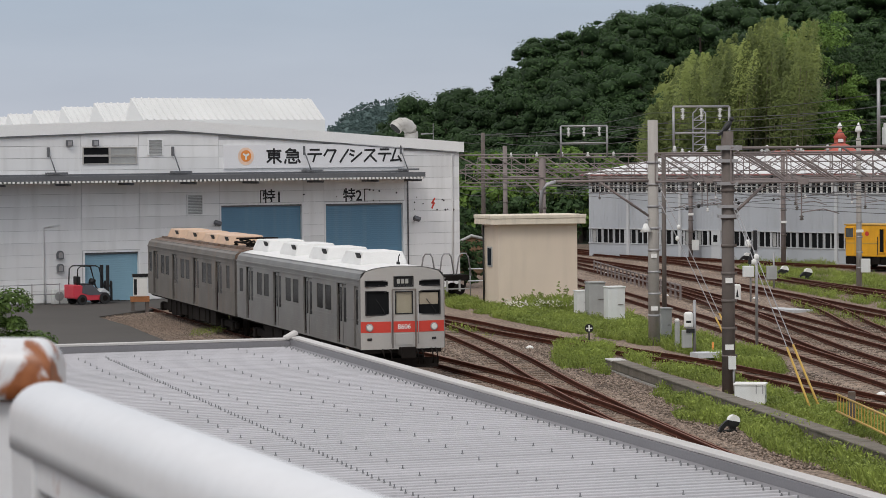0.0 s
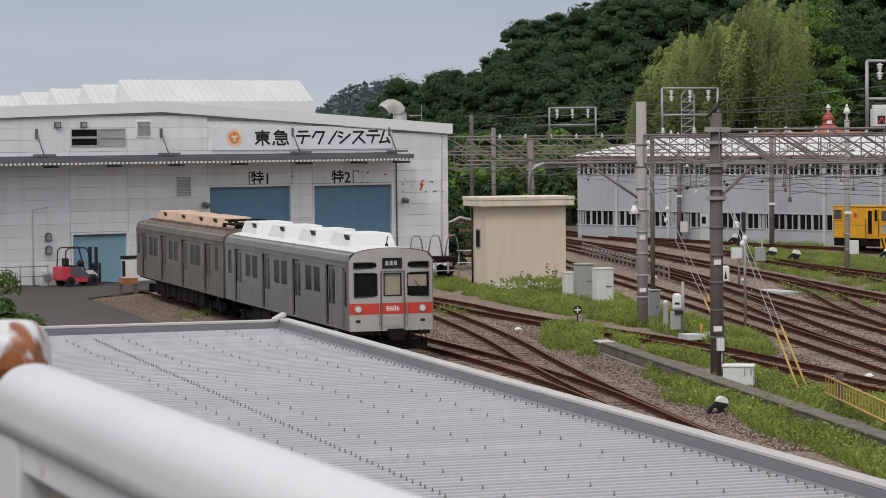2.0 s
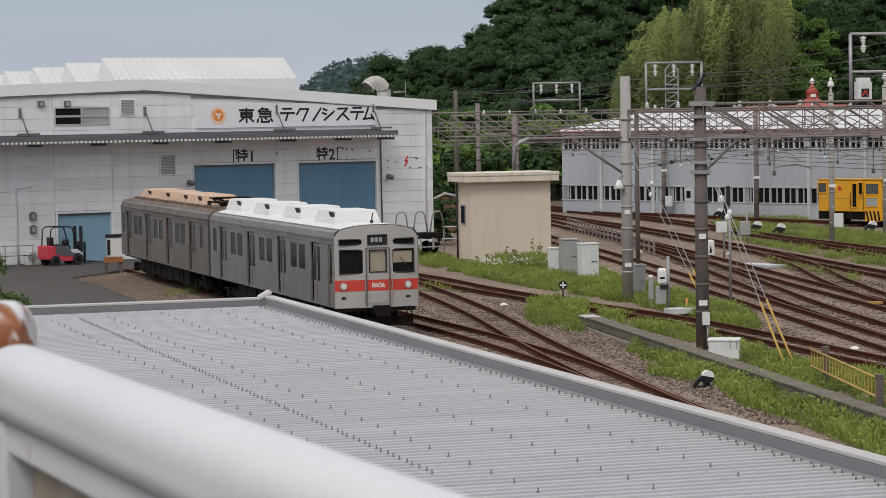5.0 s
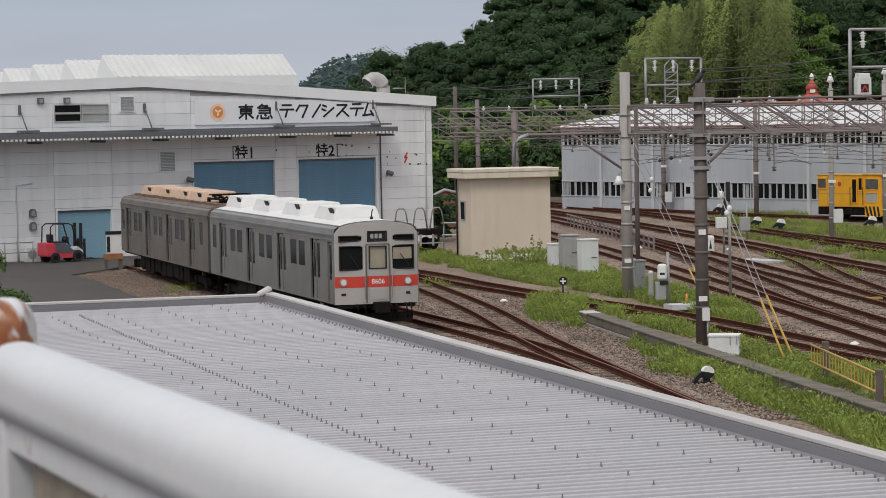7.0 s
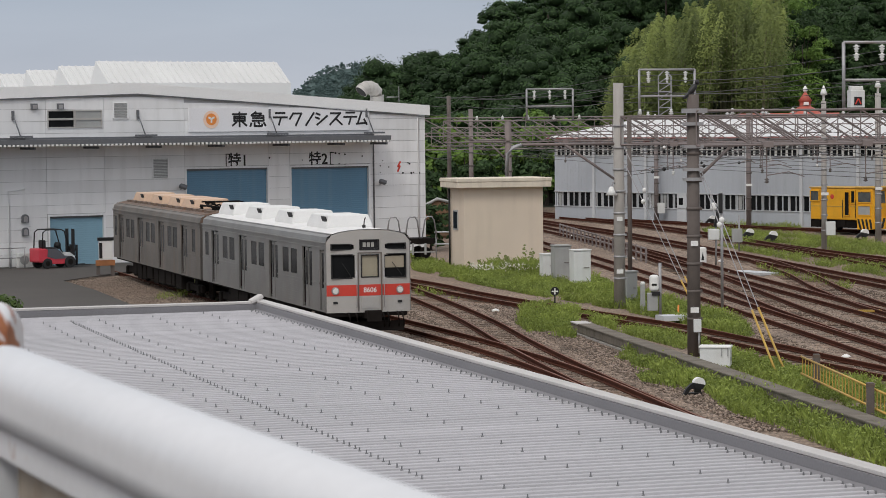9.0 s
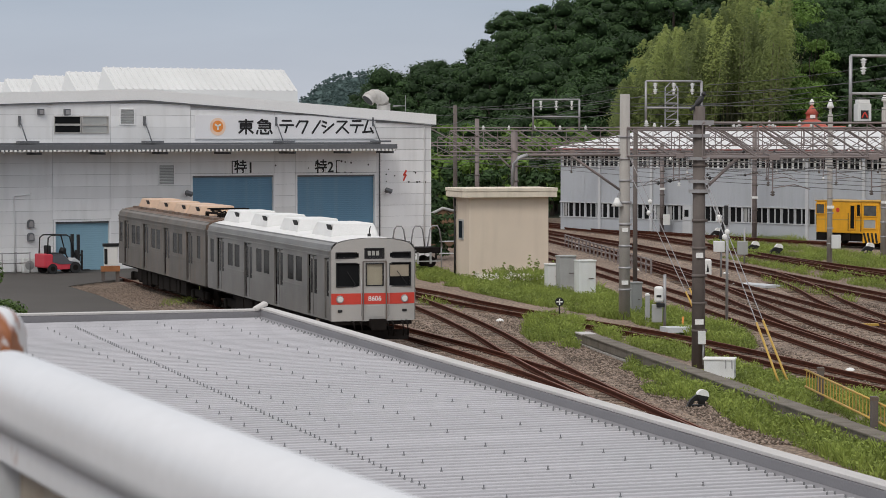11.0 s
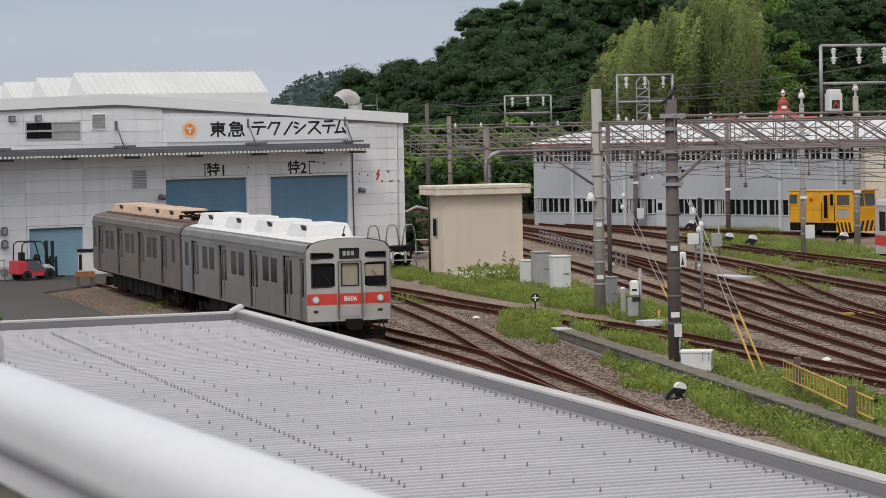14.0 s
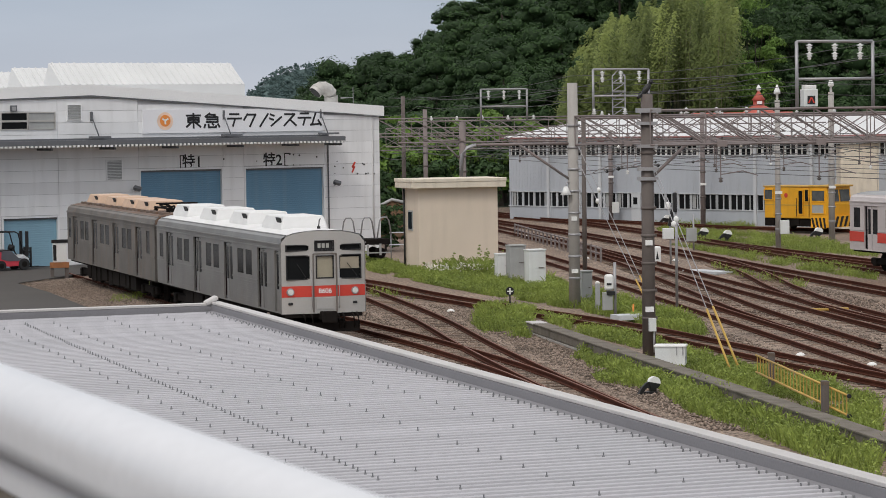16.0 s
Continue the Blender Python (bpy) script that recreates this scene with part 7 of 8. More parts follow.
add_lathe(bm, [(0.05, 0.0), (0.13, 0.05), (0.14, 0.16), (0.05, 0.22)], (0, 0, 0), 14)
part("head", bm, M_WHITE, lev)
bm = bm_new()
add_tube(bm, (0, 0, 0.12), (0.45, 0.0, 0.1), 0.03)
part("handle", bm, M_WHITE, lev)
dv = thing("signal_device", "white rounded signal device on a slim post", "signal device", pose(8.95, 95.2, -0.2))
bm = bm_new()
add_tube(bm, (0.22, 0, 0), (0.22, 0, 2.05), 0.055)
part("post", bm, M_GALV, dv)
bm = bm_new()
add_bevel_box(bm, (-0.17, -0.15, 1.02), (0.17, 0.15, 1.62), 0.10, segments=3)
part("housing", bm, M_WHITE, dv, "white rounded housing")
bm = bm_new()
add_bevel_box(bm, (-0.25, -0.15, 0.3), (0.12, 0.15, 0.95), 0.02)
part("base_box", bm, M_GREYCAB, dv)
bm = bm_new()
add_box(bm, (-0.1, -0.2, 0.86), (0.2, 0.12, 1.0))
part("bracket", bm, M_BLACK, dv)
bm = bm_new()
add_box(bm, (-0.1, -0.16, 1.22), (0.08, -0.15, 1.3))
part("mark_bar", bm, M_BLACK, dv)
bx = thing("marker_box", "pale post-top device beside the tracks", "signal device", pose(8.78, 98.0, -0.2))
bm = bm_new()
add_bevel_box(bm, (-0.09, -0.09, 0), (0.09, 0.09, 1.1), 0.02)
part("body", bm, M_GREYCAB, bx)
bm = bm_new()
add_lathe(bm, [(0.08, 1.1), (0.1, 1.13), (0.06, 1.2)], (0, 0, 0), 12)
part("cap", bm, M_WHITE, bx)
for i, (x, y) in enumerate(((3.26, 99.7), (12.6, 108.6), (11.7, 137.0), (10.2, 165.0), (14.7, 75.0), (16.0, 133.5), (13.2, 78.5))):
    bm = bm_new()
    add_lathe(bm, [(0.15, 0.0), (0.16, 0.04), (0.11, 0.09), (0.04, 0.12)], (0, 0, 0), 14)
    cp = tagged(part("track_marker", bm, M_WHITE), "small white domed marker in the ballast", "marker", "track markers")
    cp.matrix_basis = pose(x, y, -0.2)
# thin signal post
sg = thing("signal_post", "slim grey signal post with a dark lamp head", "signal", pose(11.85, 98.5, -0.2))
bm = bm_new()
add_tube(bm, (0, 0, 0), (0, 0, 4.55), 0.055)
part("post", bm, M_GALV, sg)
bm = bm_new()
add_bevel_box(bm, (-0.12, -0.15, 3.75), (0.02, 0.12, 4.5), 0.03)
part("lamp_head", bm, M_BLACK, sg)
bm = bm_new()
add_bevel_box(bm, (-0.42, -0.12, 3.85), (-0.2, 0.12, 4.15), 0.09, segments=3)
part("floodlight", bm, M_WHITE, sg)
bm = bm_new()
add_tube(bm, (-0.32, 0, 4.0), (0, 0, 4.2), 0.025)
part("arm", bm, M_GALV, sg)
sb = thing("signal_board", "pale signal box with a black pointer on top", "signal device", pose(15.3, 130.0, -0.2))
bm = bm_new()
add_bevel_box(bm, (-0.35, -0.2, 1.3), (0.2, 0.2, 1.85), 0.03)
part("box", bm, M_CABINET, sb)
bm = bm_new()
add_prism(bm, [(-0.1, 1.95), (0.28, 1.95), (0.12, 3.0)], -0.05, 0.05, lambda yy, xx, zz: (xx, yy, zz))
part("pointer", bm, M_BLACK, sb)
bm = bm_new()
add_tube(bm, (0.05, 0.1, 0), (0.05, 0.1, 2.0), 0.05)
part("post", bm, M_GALV, sb)
bm = bm_new()
add_bevel_box(bm, (-0.85, -0.18, 0.05), (-0.45, 0.18, 0.95), 0.10, segments=3)
part("bell_housing", bm, M_WHITE, sb)
bm = bm_new()
add_prism(bm, [(-0.72, 0.3), (-0.58, 0.3), (-0.65, 0.72)], -0.2, -0.17, lambda yy, xx, zz: (xx, yy, zz))
part("mark", bm, M_BLACK, sb)
rb = thing("relay_box", "grey relay box on a short post", "equipment box", pose(18.2, 144.3, -0.2))
bm = bm_new()
add_bevel_box(bm, (-0.28, -0.2, 0.5), (0.28, 0.2, 1.25), 0.02)
part("box", bm, M_GREYCAB, rb)
bm = bm_new()
add_tube(bm, (0.12, 0, 0), (0.12, 0, 2.0), 0.05)
part("post", bm, M_GALV, rb)
# low railing of short posts along the tracks
lf = thing("low_track_fence", "low row of rusty posts carrying signal pipes", "fence")
p0, p1 = Vector((9.6, 166.0, -0.2)), Vector((12.1, 133.0, -0.2))
for i in range(22):
    bm = bm_new()
    c = p0.lerp(p1, i / 21)
    add_box(bm, (c.x - 0.05, c.y - 0.05, -0.25), (c.x + 0.05, c.y + 0.05, 0.62))
    part("post", bm, M_TRUSS, lf)
for z in (0.25, 0.55):
    bm = bm_new()
    add_tube(bm, p0 + Vector((0, 0, z + 0.2)), p1 + Vector((0, 0, z + 0.2)), 0.045, n=6)
    part("pipe", bm, M_TRUSS, lf)
# yellow ladder hung on two brown posts
for x, y in ((10.8, 68.9), (10.87, 61.2)):
    bm = bm_new()
    add_bevel_box(bm, (-0.085, -0.085, -0.1), (0.085, 0.085, 1.0), 0.012)
    ps = tagged(part("stub_post", bm, M_DARKPOLE), "short brown post with a red band", "post", "stub posts")
    ps.matrix_basis = pose(x, y, -0.2)
    bm = bm_new()
    add_box(bm, (-0.09, -0.09, 0.9), (0.09, 0.09, 0.98))
    part("band", bm, M_RUSTROOF, ps)
ld = thing("ladder", "long yellow ladder hung on low brown posts", "ladder")
a0, a1 = Vector((10.62, 70.4, 0.14)), Vector((11.1, 59.4, 0.16))
off = Vector((0.0, 0.0, 0.46))
for o in (Vector(), off):
    bm = bm_new()
    add_tube(bm, a0 + o, a1 + o, 0.03, n=8)
    part("rail", bm, M_YELLOWBAR, ld)
for i in range(28):
    bm = bm_new()
    c = a0.lerp(a1, (i + 0.5) / 28)
    add_tube(bm, c, c + off, 0.013, n=6)
    part("rung", bm, M_YELLOWBAR, ld)
for o in (Vector(), off):
    bm = bm_new()
    add_tube(bm, a1 + o, a1 + o + (a1 - a0).normalized() * 0.1, 0.05, n=8)
    part("foot", bm, M_BLACK, ld)
bm = bm_new()
add_box(bm, (-0.7, -0.12, 0), (0.7, 0.12, 0.08))
yb = tagged(part("marker_board", bm, M_YELLOWBAR), "yellow board lying on the sleepers", "board")
yb.matrix_basis = pose(17.3, 96.3, -0.12, 0, 0, 5)
bm = bm_new()
add_box(bm, (-1.3, -0.5, 0), (1.3, 0.5, 0.12))
sl = tagged(part("cover_slab", bm, M_PALEWALL), "pale slab cover between the tracks", "slab")
sl.matrix_basis = pose(16.2, 122.5, -0.2, 0, 0, -60)
bm = bm_new()
add_box(bm, (-0.7, -0.4, 0), (0.7, 0.4, 0.18))
sl = tagged(part("cover_slab", bm, M_PALEWALL), "pale slab cover in the weeds", "slab")
sl.matrix_basis = pose(9.6, 93.2, -0.1, 0, 0, 16)
bm = bm_new()
add_tube(bm, (0, 0, 0), (0.02, 0, 0.55), 0.05, 0.03, n=8)
st = tagged(part("marker_stake", bm, M_ORANGE), "small orange marker stake in the grass", "stake")
st.matrix_basis = pose(9.75, 94.5, -0.2)

# crow on the brown pole
crow = thing("crow", "black crow perched on a pole top", "bird", pose(8.74, 79.9, 7.85, 0, 0, 25))
bm = bm_new()
bmesh.ops.create_icosphere(bm, subdivisions=2, radius=0.13, matrix=Matrix.Translation((0, 0, 0.17)) @ Matrix.Rotation(radians(-48), 4, "Y") @ Matrix.Diagonal((1.7, 0.75, 0.75, 1)))
part("body", bm, M_BLACK, crow)
bm = bm_new()
bmesh.ops.create_icosphere(bm, subdivisions=2, radius=0.075, matrix=Matrix.Translation((0.15, 0, 0.37)))
add_tube(bm, (0.2, 0, 0.37), (0.31, 0, 0.345), 0.028, 0.006, n=8)
part("head", bm, M_BLACK, crow)
bm = bm_new()
add_prism(bm, [(-0.1, 0.1), (-0.02, 0.04), (-0.3, -0.14), (-0.34, -0.08)], -0.05, 0.05, lambda y, x, z: (x, y, z))
part("tail", bm, M_BLACK, crow)
bm = bm_new()
for y in (-0.04, 0.04):
    add_tube(bm, (0, y, 0.1), (0.01, y, 0.0), 0.012, n=6)
part("leg", bm, M_BLACK, crow)

# hooded lamp on the grey pole
hl = thing("pole_lamp", "white bell-shaped lamp hung on the pole", "lamp", pose(7.85, 100.9, 4.2))
bm = bm_new()
add_lathe(bm, [(0.02, 0.34), (0.08, 0.32), (0.12, 0.2), (0.24, 0.0), (0.22, 0.0), (0.05, 0.1)], (0, 0, 0), 16)
part("shade", bm, M_INSUL, hl)
bm = bm_new()
add_path_tube(bm, [(0, 0, 0.3), (0.05, 0.05, 0.5), (0.3, 0.15, 0.45)], 0.03, 6)
part("arm", bm, M_GALV, hl)


# ---- yellow rail engine ----
YE = pose(26.45, 166.4, 0, 0, 0, -50) @ Matrix.Scale(0.88, 4)
eng = thing("rail_engine", "small yellow shunting engine with striped ends", "rail engine", YE)
bm = bm_new()
add_bevel_box(bm, (0.0, -1.25, 0.85), (4.3, 1.25, 3.1), 0.06)
part("body", bm, M_YELLOW, eng)
bm = bm_new()
add_prism(bm, [(4.3, 0.85), (5.85, 0.85), (6.0, 1.9), (5.85, 3.12), (4.3, 3.12)], -1.28, 1.28, lambda y, x, z: (x, y, z))
part("cab", bm, M_YELLOW, eng)
bm = bm_new()
add_bevel_box(bm, (-0.1, -1.3, 3.1), (4.3, 1.3, 3.19), 0.03)
add_bevel_box(bm, (4.25, -1.36, 3.125), (6.15, 1.36, 3.25), 0.04)
part("roof", bm, material("dull_yellow_roof", (0.50, 0.30, 0.06), 0.7, vary=0.2), eng)
M_ENGLASS = material("hazy_engine_glass", (0.09, 0.095, 0.095), 0.15, vary=0.5, scale=1.2, spec=0.3)
for x0, x1, z0, z1, mat in ((0.08, 0.82, 2.22, 2.88, M_ENGLASS), (3.28, 3.66, 1.2, 2.84, M_GLASS), (3.88, 4.18, 2.1, 2.92, M_GLASS), (4.52, 5.68, 2.14, 2.86, M_ENGLASS), (4.52, 5.6, 1.26, 1.86, M_GREYCAB)):
    bm = bm_new()
    add_box(bm, (x0, -1.3, z0), (x1, -1.285, z1))
    w = part("window", bm, mat, eng)
    bm = bm_new()
    for p0, p1 in (((x0 - 0.07, z0 - 0.07), (x0, z1 + 0.07)), ((x1, z0 - 0.07), (x1 + 0.07, z1 + 0.07)), ((x0, z1), (x1, z1 + 0.07)), ((x0, z0 - 0.07), (x1, z0))):
        add_box(bm, (p0[0], -1.33, p0[1]), (p1[0], -1.252, p1[1]))
    part("window_frame", bm, M_YELLOW, w)
for y0, y1 in ((-1.1, -0.1), (0.1, 1.1)):
    bm = bm_new()
    add_box(bm, (-0.03, y0, -0.42), (0.03, y1, 0.42), Matrix.Translation((5.95, 0, 2.5)) @ Matrix.Rotation(radians(-7), 4, "Y"))
    part("windscreen", bm, M_ENGLASS, eng)
bm = bm_new()
add_box(bm, (0.05, -1.27, 1.78), (4.3, -1.252, 1.84))
add_box(bm, (0.9, -1.275, 1.0), (0.94, -1.252, 3.0))
part("trim_line", bm, M_YELLOWBAR, eng)
bm = bm_new()
add_box(bm, (-0.1, -1.1, 0.28), (5.9, 1.1, 0.84))
for x0 in (0.3, 1.7, 2.6):
    add_box(bm, (x0, -1.22, 0.35), (x0 + 0.6, -1.1, 0.82))
part("underframe", bm, M_UNDER, eng)
bm = bm_new()
for x0 in (3.1, 4.28):
    add_tube(bm, (x0, -1.34, 1.0), (x0, -1.34, 2.3), 0.025, n=6)
part("grab_rail", bm, M_BLACK, eng)
bm = bm_new()
add_box(bm, (5.9, -1.3, 0.25), (6.1, 1.3, 1.05))
bp = part("buffer_plate", bm, M_YELLOW, eng)
bm = bm_new()
for k in range(5):
    add_prism(bm, [(-1.25 + 0.52 * k, 0.28), (-1.0 + 0.52 * k, 0.28), (-0.72 + 0.52 * k, 1.02), (-0.97 + 0.52 * k, 1.02)], 6.1, 6.11, lambda x, y, z: (x, min(y, 1.29), z))
part("stripe", bm, M_BLACK, bp)
bm = bm_new()
add_box(bm, (4.45, -1.34, 0.2), (5.9, -1.285, 0.95))
sp = part("side_plate", bm, M_YELLOW, eng)
bm = bm_new()
for k in range(4):
    add_prism(bm, [(4.47 + 0.36 * k, 0.93), (4.65 + 0.36 * k, 0.93), (4.87 + 0.33 * k, 0.22), (4.69 + 0.33 * k, 0.22)], -1.35, -1.342, lambda y, x, z: (x, y, z))
part("stripe", bm, M_BLACK, sp)
for wx in (1.2, 4.2):
    for y in (-0.55, 0.55):
        bm = bm_new()
        add_tube(bm, (wx, y - 0.06, 0.36), (wx, y + 0.06, 0.36), 0.36, n=16)
        part("wheel", bm, M_UNDER, eng)
bm = bm_new()
add_tube(bm, (2.06, -1.27, 2.5), (2.06, -1.255, 2.5), 0.17, n=16)
part("badge", bm, M_RED, eng)

# pale building and second train at the yard's far side
pb = thing("pale_building", "tall pale beige building with panel joints", "building", pose(31.1, 168.9, 0, 0, 0, -4))
for k in range(6):
    for j in range(3):
        bm = bm_new()
        add_box(bm, (2.4 * k + 0.01, -0.05, -0.2 + 1.86 * j + 0.012), (2.4 * k + 2.39, 0.2, -0.2 + 1.86 * j + 1.85))
        part("panel", bm, M_HUTTOP, pb)
bm = bm_new()
add_box(bm, (0.02, 0.2, -0.2), (14.4, 12.0, 5.3))
part("wall", bm, M_HUTTOP, pb)
bm = bm_new()
add_box(bm, (-0.25, -0.3, 5.39), (14.6, 12.2, 5.6))
part("roof", bm, M_GREYCAB, pb)
cp2 = rail_car(Matrix.Translation(Vector((23.9, 120.4, 0)) - D * 19.5) @ Matrix.Rotation(AXIS, 4, "Z"), 19.5, False, material("grey_train_roof", (0.33, 0.335, 0.335), 0.7, vary=0.1), material("pale_train_side", (0.60, 0.55, 0.54), 0.5, metal=0.2, vary=0.06), M_TRAINROOF, (),
               "silver commuter train car with a red side band", (2.6, 7.53, 12.46, 17.4))
for a, b in ((0, 1.94), (3.26, 6.87), (8.19, 11.8), (13.12, 16.74), (18.06, 19.5)):
    bm = bm_new()
    add_box(bm, (-1.452, a, 1.35), (-1.446, b, 1.80))
    part("red_band", bm, M_RED, cp2, "red side band")
# red-roofed tower house beyond
rh = thing("tower_house", "house with a red tiered roof and finial", "house", pose(34.8, 228.0, 0))
bm = bm_new()
add_box(bm, (-3.0, -2.0, -0.2), (3.0, 2.0, 7.05))
part("wall", bm, M_HUTTOP, rh)
bm = bm_new()
add_lathe(bm, [(2.5, 7.0), (0.78, 8.15), (0.5, 8.28), (0.5, 8.72), (0.62, 8.77), (0.24, 9.3), (0.08, 9.55)], (0, 0, 0), 8)
part("roof", bm, M_REDROOF, rh)
bm = bm_new()
add_lathe(bm, [(0.08, 9.5), (0.22, 9.65), (0.2, 9.85), (0.05, 10.1)], (0, 0, 0), 10)
part("finial", bm, M_INSUL, rh)
bm = bm_new()
add_box(bm, (-0.22, -0.58, 8.4), (0.22, -0.5, 8.68))
part("window", bm, M_WHITE, rh)
# dark red lower roof beside it
lr = thing("low_house", "low house with a faded red roof", "house", pose(33.0, 226.0, 0, 0, 0, -8))
bm = bm_new()
add_box(bm, (-4.0, -2.0, -0.2), (4.0, 2.0, 6.7))
part("wall", bm, M_PALEWALL, lr)
bm = bm_new()
add_prism(bm, [(-2.5, 6.7), (0.0, 7.7), (2.5, 6.7)], -4.4, 4.4, lambda x, y, z: (x, y, z))
part("roof", bm, M_REDROOF, lr)

# ---- bolts of the folded roof ----
bm = bm_new()
add_tube(bm, (0, 0, -0.01), (0, 0, 0.010), 0.015, 0.013, n=8)
add_tube(bm, (0, 0, 0.010), (0, 0, 0.038), 0.0065, 0.0055, n=6)
bolt_me = mesh_of("bolt", bm, M_BOLT)
rng = random.Random(2)
spots = [(-3.22, -1.2 - 0.2 * i) for i in range(96)]
for off, start in ((-3.66, -1.4), (-2.77, -1.2), (-1.86, -0.8), (-0.96, -0.4)):
    spots += [(off, start - 0.6 * i) for i in range(36)]
for x, y in spots:
    yy = -round(-y / 0.2) * 0.2 - 0.1
    piece("bolt", bolt_me, low_building, Matrix.Translation((x + rng.uniform(-0.01, 0.01), yy, SHEET_Z + 0.05 * x / RWID)))
bm = bm_new()
for i in range(200):
    for off in (-0.12, -0.19):
        if off < -0.15 and i % 2:
            continue
        add_tube(bm, (off, -0.1 - 0.2 * i, SHEET_Z - 0.01), (off, -0.1 - 0.2 * i, SHEET_Z + 0.026), 0.012, 0.007, n=6)
for off in (-4.56, -5.5, -6.4):
    for i in range(36):
        add_tube(bm, (off, -1.5 - 0.6 * i, SHEET_Z - 0.03), (off, -1.5 - 0.6 * i, SHEET_Z + 0.02), 0.014, 0.008, n=6)
part("bolt_rest", bm, M_BOLT, low_building, kind="stuff")
bm = bm_new()
add_bevel_box(bm, (-0.12, -0.1, 0.0), (0.1, 0.12, 0.07), 0.02, Matrix.Translation((0.05, 0.1, RZ + 0.18)) @ Matrix.Rotation(radians(-28), 4, "Y"))
part("corner_cap", bm, M_COPING, low_building, "loose pale corner cap")

# covered stack beside the workshop
cst = thing("covered_stack", "brown weathered tarpaulin-covered stack by the hedge", "stack", pose(1.75, 166.0, -0.2))
bm = bm_new()
add_prism(bm, [(-1.3, 0.0), (-1.3, 1.3), (-0.9, 2.0), (0.0, 2.45), (1.0, 2.2), (1.5, 1.4), (1.5, 0.0)], -0.8, 0.8, lambda y, x, z: (x, y, z))
bmesh.ops.bevel(bm, geom=bm.edges[:], offset=0.12, segments=2, affect="EDGES")
part("cover", bm, material("brown_tarpaulin", (0.20, 0.12, 0.07), 0.9, vary=0.3, scale=1.2, stain=(0.1, 0.08, 0.06), stain_amount=0.6), cst)
bm = bm_new()
add_path_tube(bm, [(-1.35, -0.85, 1.3), (-0.9, -0.85, 2.05), (0.0, -0.85, 2.5), (1.0, -0.85, 2.25)], 0.1, 8)
part("edge_roll", bm, M_GREYCAB, cst)

# ---- footbridge railing, close to the camera ----
def white_rust(name, amount):
    mat = material(name, (0.66, 0.67, 0.69), 0.38, vary=0.05, scale=3.0, grain=0.03, grain_scale=60)
    nt = mat.node_tree
    n, l = nt.nodes, nt.links
    bsdf = n["Principled BSDF"]
    src = bsdf.inputs["Base Color"].links[0].from_socket
    tc = n.new("ShaderNodeTexCoord")
    t = n.new("ShaderNodeTexNoise")
    t.inputs["Scale"].default_value, t.inputs["Detail"].default_value = 11.0, 6.0
    t.inputs["Distortion"].default_value = 0.6
    mr = n.new("ShaderNodeMapRange")
    mr.inputs["From Min"].default_value, mr.inputs["From Max"].default_value = amount, amount + 0.05
    mx = n.new("ShaderNodeMix")
    mx.data_type = "RGBA"
    rust = n.new("ShaderNodeValToRGB")
    rust.color_ramp.elements[0].color, rust.color_ramp.elements[1].color = (0.16, 0.045, 0.015, 1), (0.42, 0.15, 0.05, 1)
    t2 = n.new("ShaderNodeTexNoise")
    t2.inputs["Scale"].default_value, t2.inputs["Detail"].default_value = 60.0, 6.0
    l.new(tc.outputs["Object"], t.inputs["Vector"])
    l.new(tc.outputs["Object"], t2.inputs["Vector"])
    l.new(t2.outputs["Fac"], rust.inputs[0])
    l.new(t.outputs["Fac"], mr.inputs["Value"])
    l.new(mr.outputs[0], mx.inputs["Factor"])
    l.new(src, mx.inputs[6])
    l.new(rust.outputs[0], mx.inputs[7])
    l.new(mx.outputs[2], bsdf.inputs["Base Color"])
    return mat


M_RAILWHITE = white_rust("white_railing_paint", 0.71)
M_RAILRUST = white_rust("flaking_railing_paint", 0.445)
# local x runs along the rail towards the camera, y to the yard side
RAILM = Matrix.Translation((-0.5855, 3.411, 6.6945)) @ Matrix.Rotation(radians(-69.3), 4, "Z")


def rounded_rail(bm, x0, x1, r, drop, end0=True, end1=True, n=16):
    """A handrail with a rounded crown, upright flanks and softly rounded ends."""
    marks = []
    if end0:
        marks += [(x0 + 0.03 * (1 - math.cos(a)), 0.45 + 0.55 * math.sin(a), 0.90 + 0.10 * math.sin(a)) for a in [math.pi / 2 * i / 6 for i in range(7)]]
    else:
        marks.append((x0, 1.0, 1.0))
    if end1:
        marks += [(x1 - 0.03 * (1 - math.sin(a)), 0.45 + 0.55 * math.cos(a), 0.90 + 0.10 * math.cos(a)) for a in [math.pi / 2 * i / 6 for i in range(7)]]
    else:
        marks.append((x1, 1.0, 1.0))
    rings = []
    for x, hi, wi in marks:
        ring = [(-r * wi, -drop), (-r * wi * 1.0, -drop * 0.4)]
        ring += [(-r * wi * math.cos(math.pi * k / n), r * hi * math.sin(math.pi * k / n) ** 0.85) for k in range(n + 1)]
        ring += [(r * wi * 1.0, -drop * 0.4), (r * wi, -drop)]
        rings.append([bm.verts.new((x, y, z)) for y, z in ring])
    m = len(rings[0])
    for a, b in zip(rings, rings[1:]):
        for k in range(m):
            bm.faces.new((a[k], a[(k + 1) % m], b[(k + 1) % m], b[k])).smooth = k < m - 1
    bm.faces.new(rings[0])
    bm.faces.new(rings[-1][::-1])


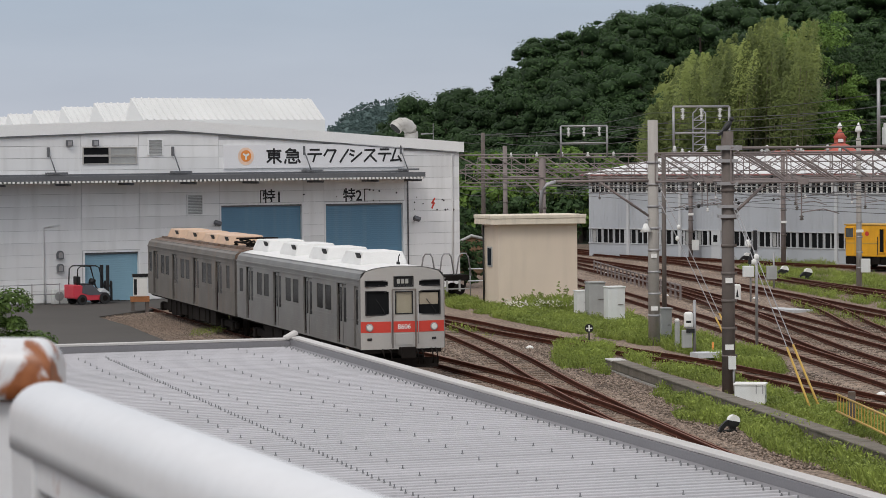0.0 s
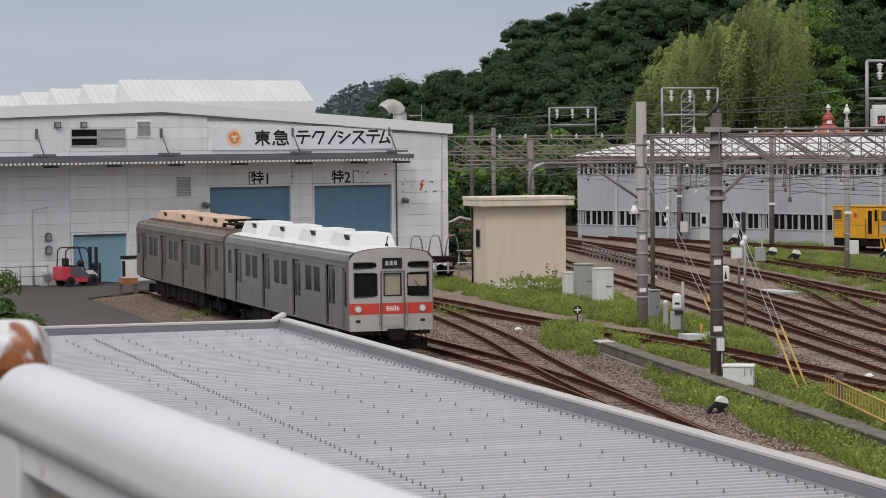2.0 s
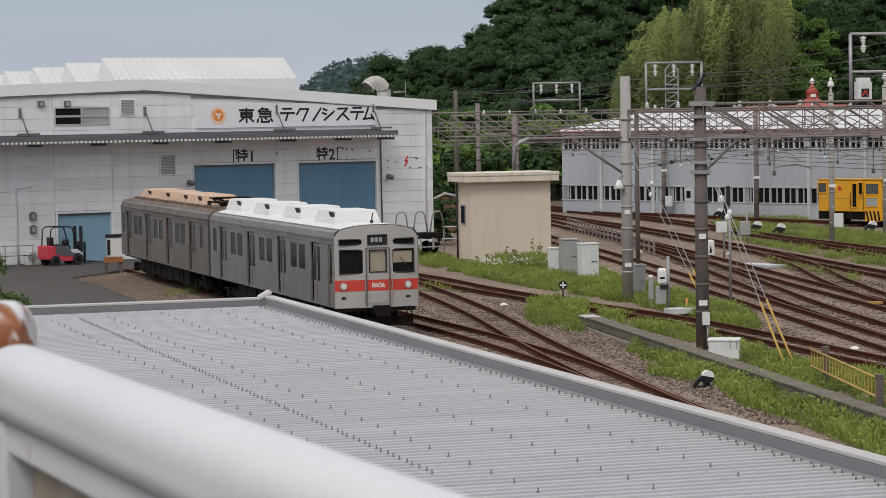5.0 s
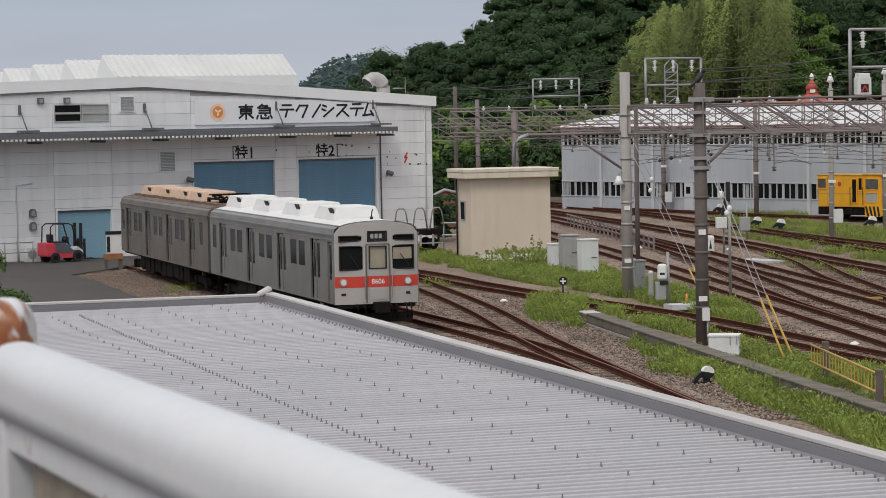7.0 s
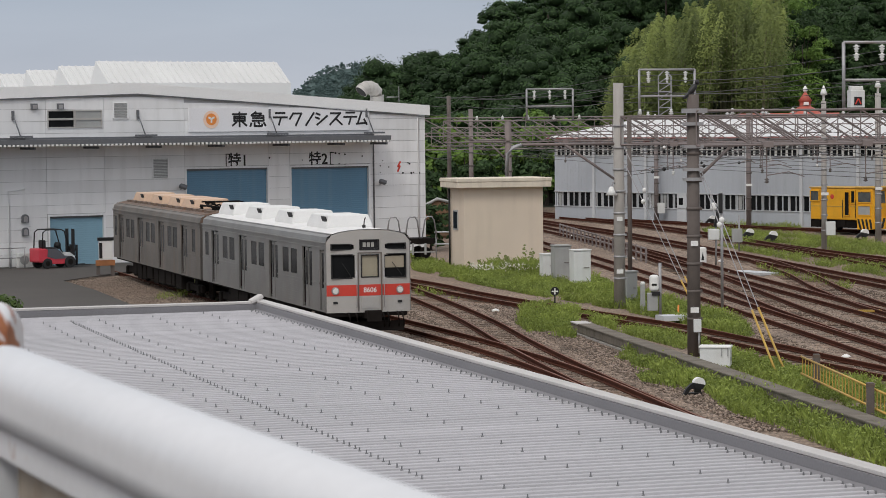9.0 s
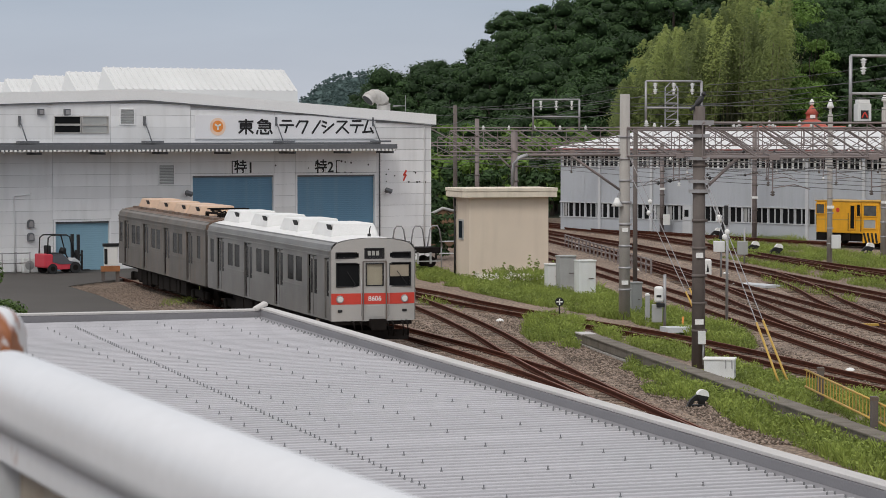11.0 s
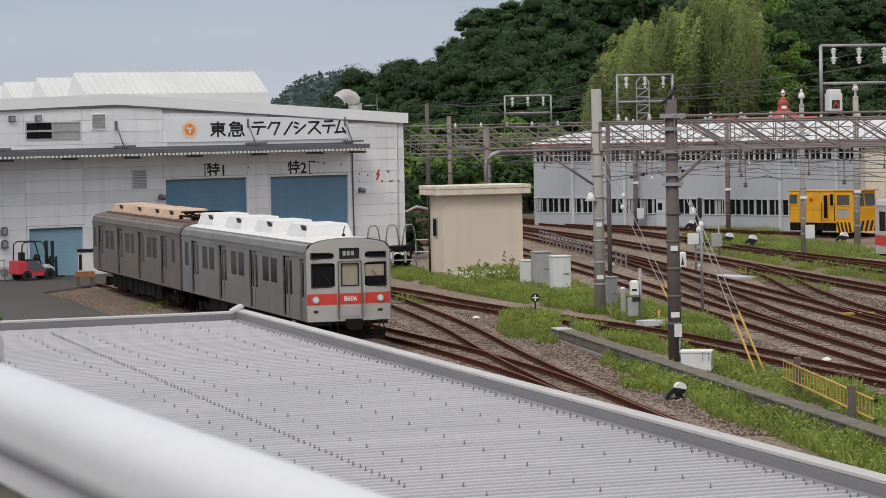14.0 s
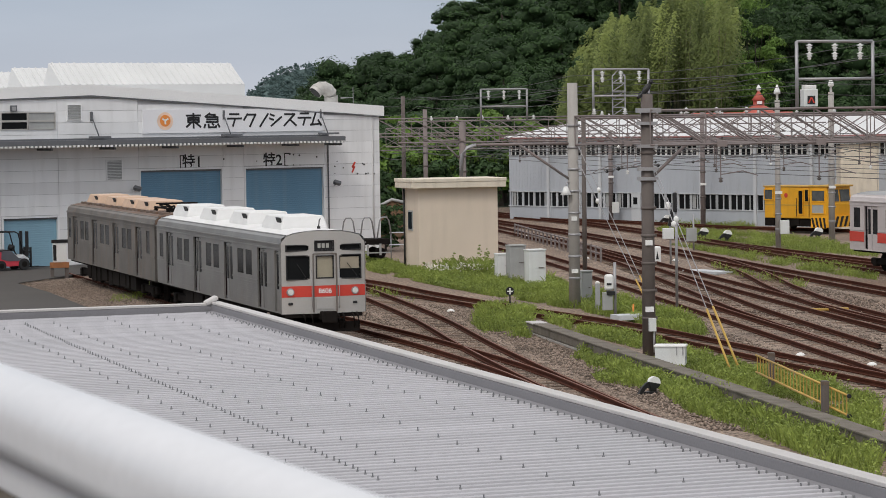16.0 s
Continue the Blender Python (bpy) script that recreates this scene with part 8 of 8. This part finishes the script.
railing = thing("railing", "white painted tubular bridge railing", "railing", RAILM, "bridge railings")
bm = bm_new()
rounded_rail(bm, 0.272, 6.0, 0.0455, 0.034, True, False)
part("handrail", bm, M_RAILWHITE, railing, "glossy white handrail tube")
bm = bm_new()
add_bevel_box(bm, (0.40, -0.036, -0.074), (6.0, 0.015, -0.034), 0.004)
part("top_bar", bm, M_RAILWHITE, railing)
for x in (0.276, 1.8, 3.4):
    bm = bm_new()
    add_bevel_box(bm, (x, -0.042, -1.2), (x + 0.124 if x < 1 else x + 0.06, 0.02, -0.034 if x < 1 else -0.075), 0.005)
    part("post", bm, M_RAILWHITE, railing)
bm = bm_new()
add_box(bm, (0.45, -0.018, -1.15), (6.0, 0.002, -0.075))
part("infill_panel", bm, material("stained_panel", (0.27, 0.235, 0.19), 0.8, vary=0.35, scale=9.0, grain=0.1, stain=(0.22, 0.15, 0.1), stain_amount=0.7, stain_scale=14.0, streak=True), railing, "stained grey infill panel")
# black sheet added behind the slot to paint the recess's shade
bm = bm_new()
add_box(bm, (0.41, 0.012, -1.15), (6.0, 0.02, -0.075))
part("backing_sheet", bm, M_DARK, railing)
bm = bm_new()
add_box(bm, (0.30, -0.03, -1.2), (6.0, 0.024, -1.15))
part("bottom_bar", bm, M_RAILWHITE, railing)

# the next length turns off to the side
RAIL2 = Matrix.Translation((-0.535, 3.66, 6.71)) @ Matrix.Rotation(radians(-6), 4, "Z")
railing_2 = thing("railing", "white bridge railing with flaking rusty paint", "railing", RAIL2, "bridge railings")
bm = bm_new()
rounded_rail(bm, -3.0, -0.011, 0.048, 0.036, False, True)
part("handrail", bm, M_RAILRUST, railing_2, "handrail tube with rust patches")
for x in (-0.1, -1.5):
    bm = bm_new()
    add_bevel_box(bm, (x, -0.024, -1.25), (x + 0.06, 0.024, -0.04), 0.005)
    part("post", bm, M_RAILWHITE, railing_2)

# unseen deck, its dark asphalt colour chosen to cut bounce onto the rail
bm = bm_new()
add_box(bm, (-8.0, -3.0, -1.62), (8.0, 0.25, -1.32))
add_box(bm, (-8.0, -0.12, -1.32), (8.0, 0.12, -1.2))
structure("bridge_deck", bm, M_ASPHALT, "unseen bridge deck, dark to cut bounced light", "bridge", RAILM)


def motions():
    """Nothing but the camera moves here."""


motions()
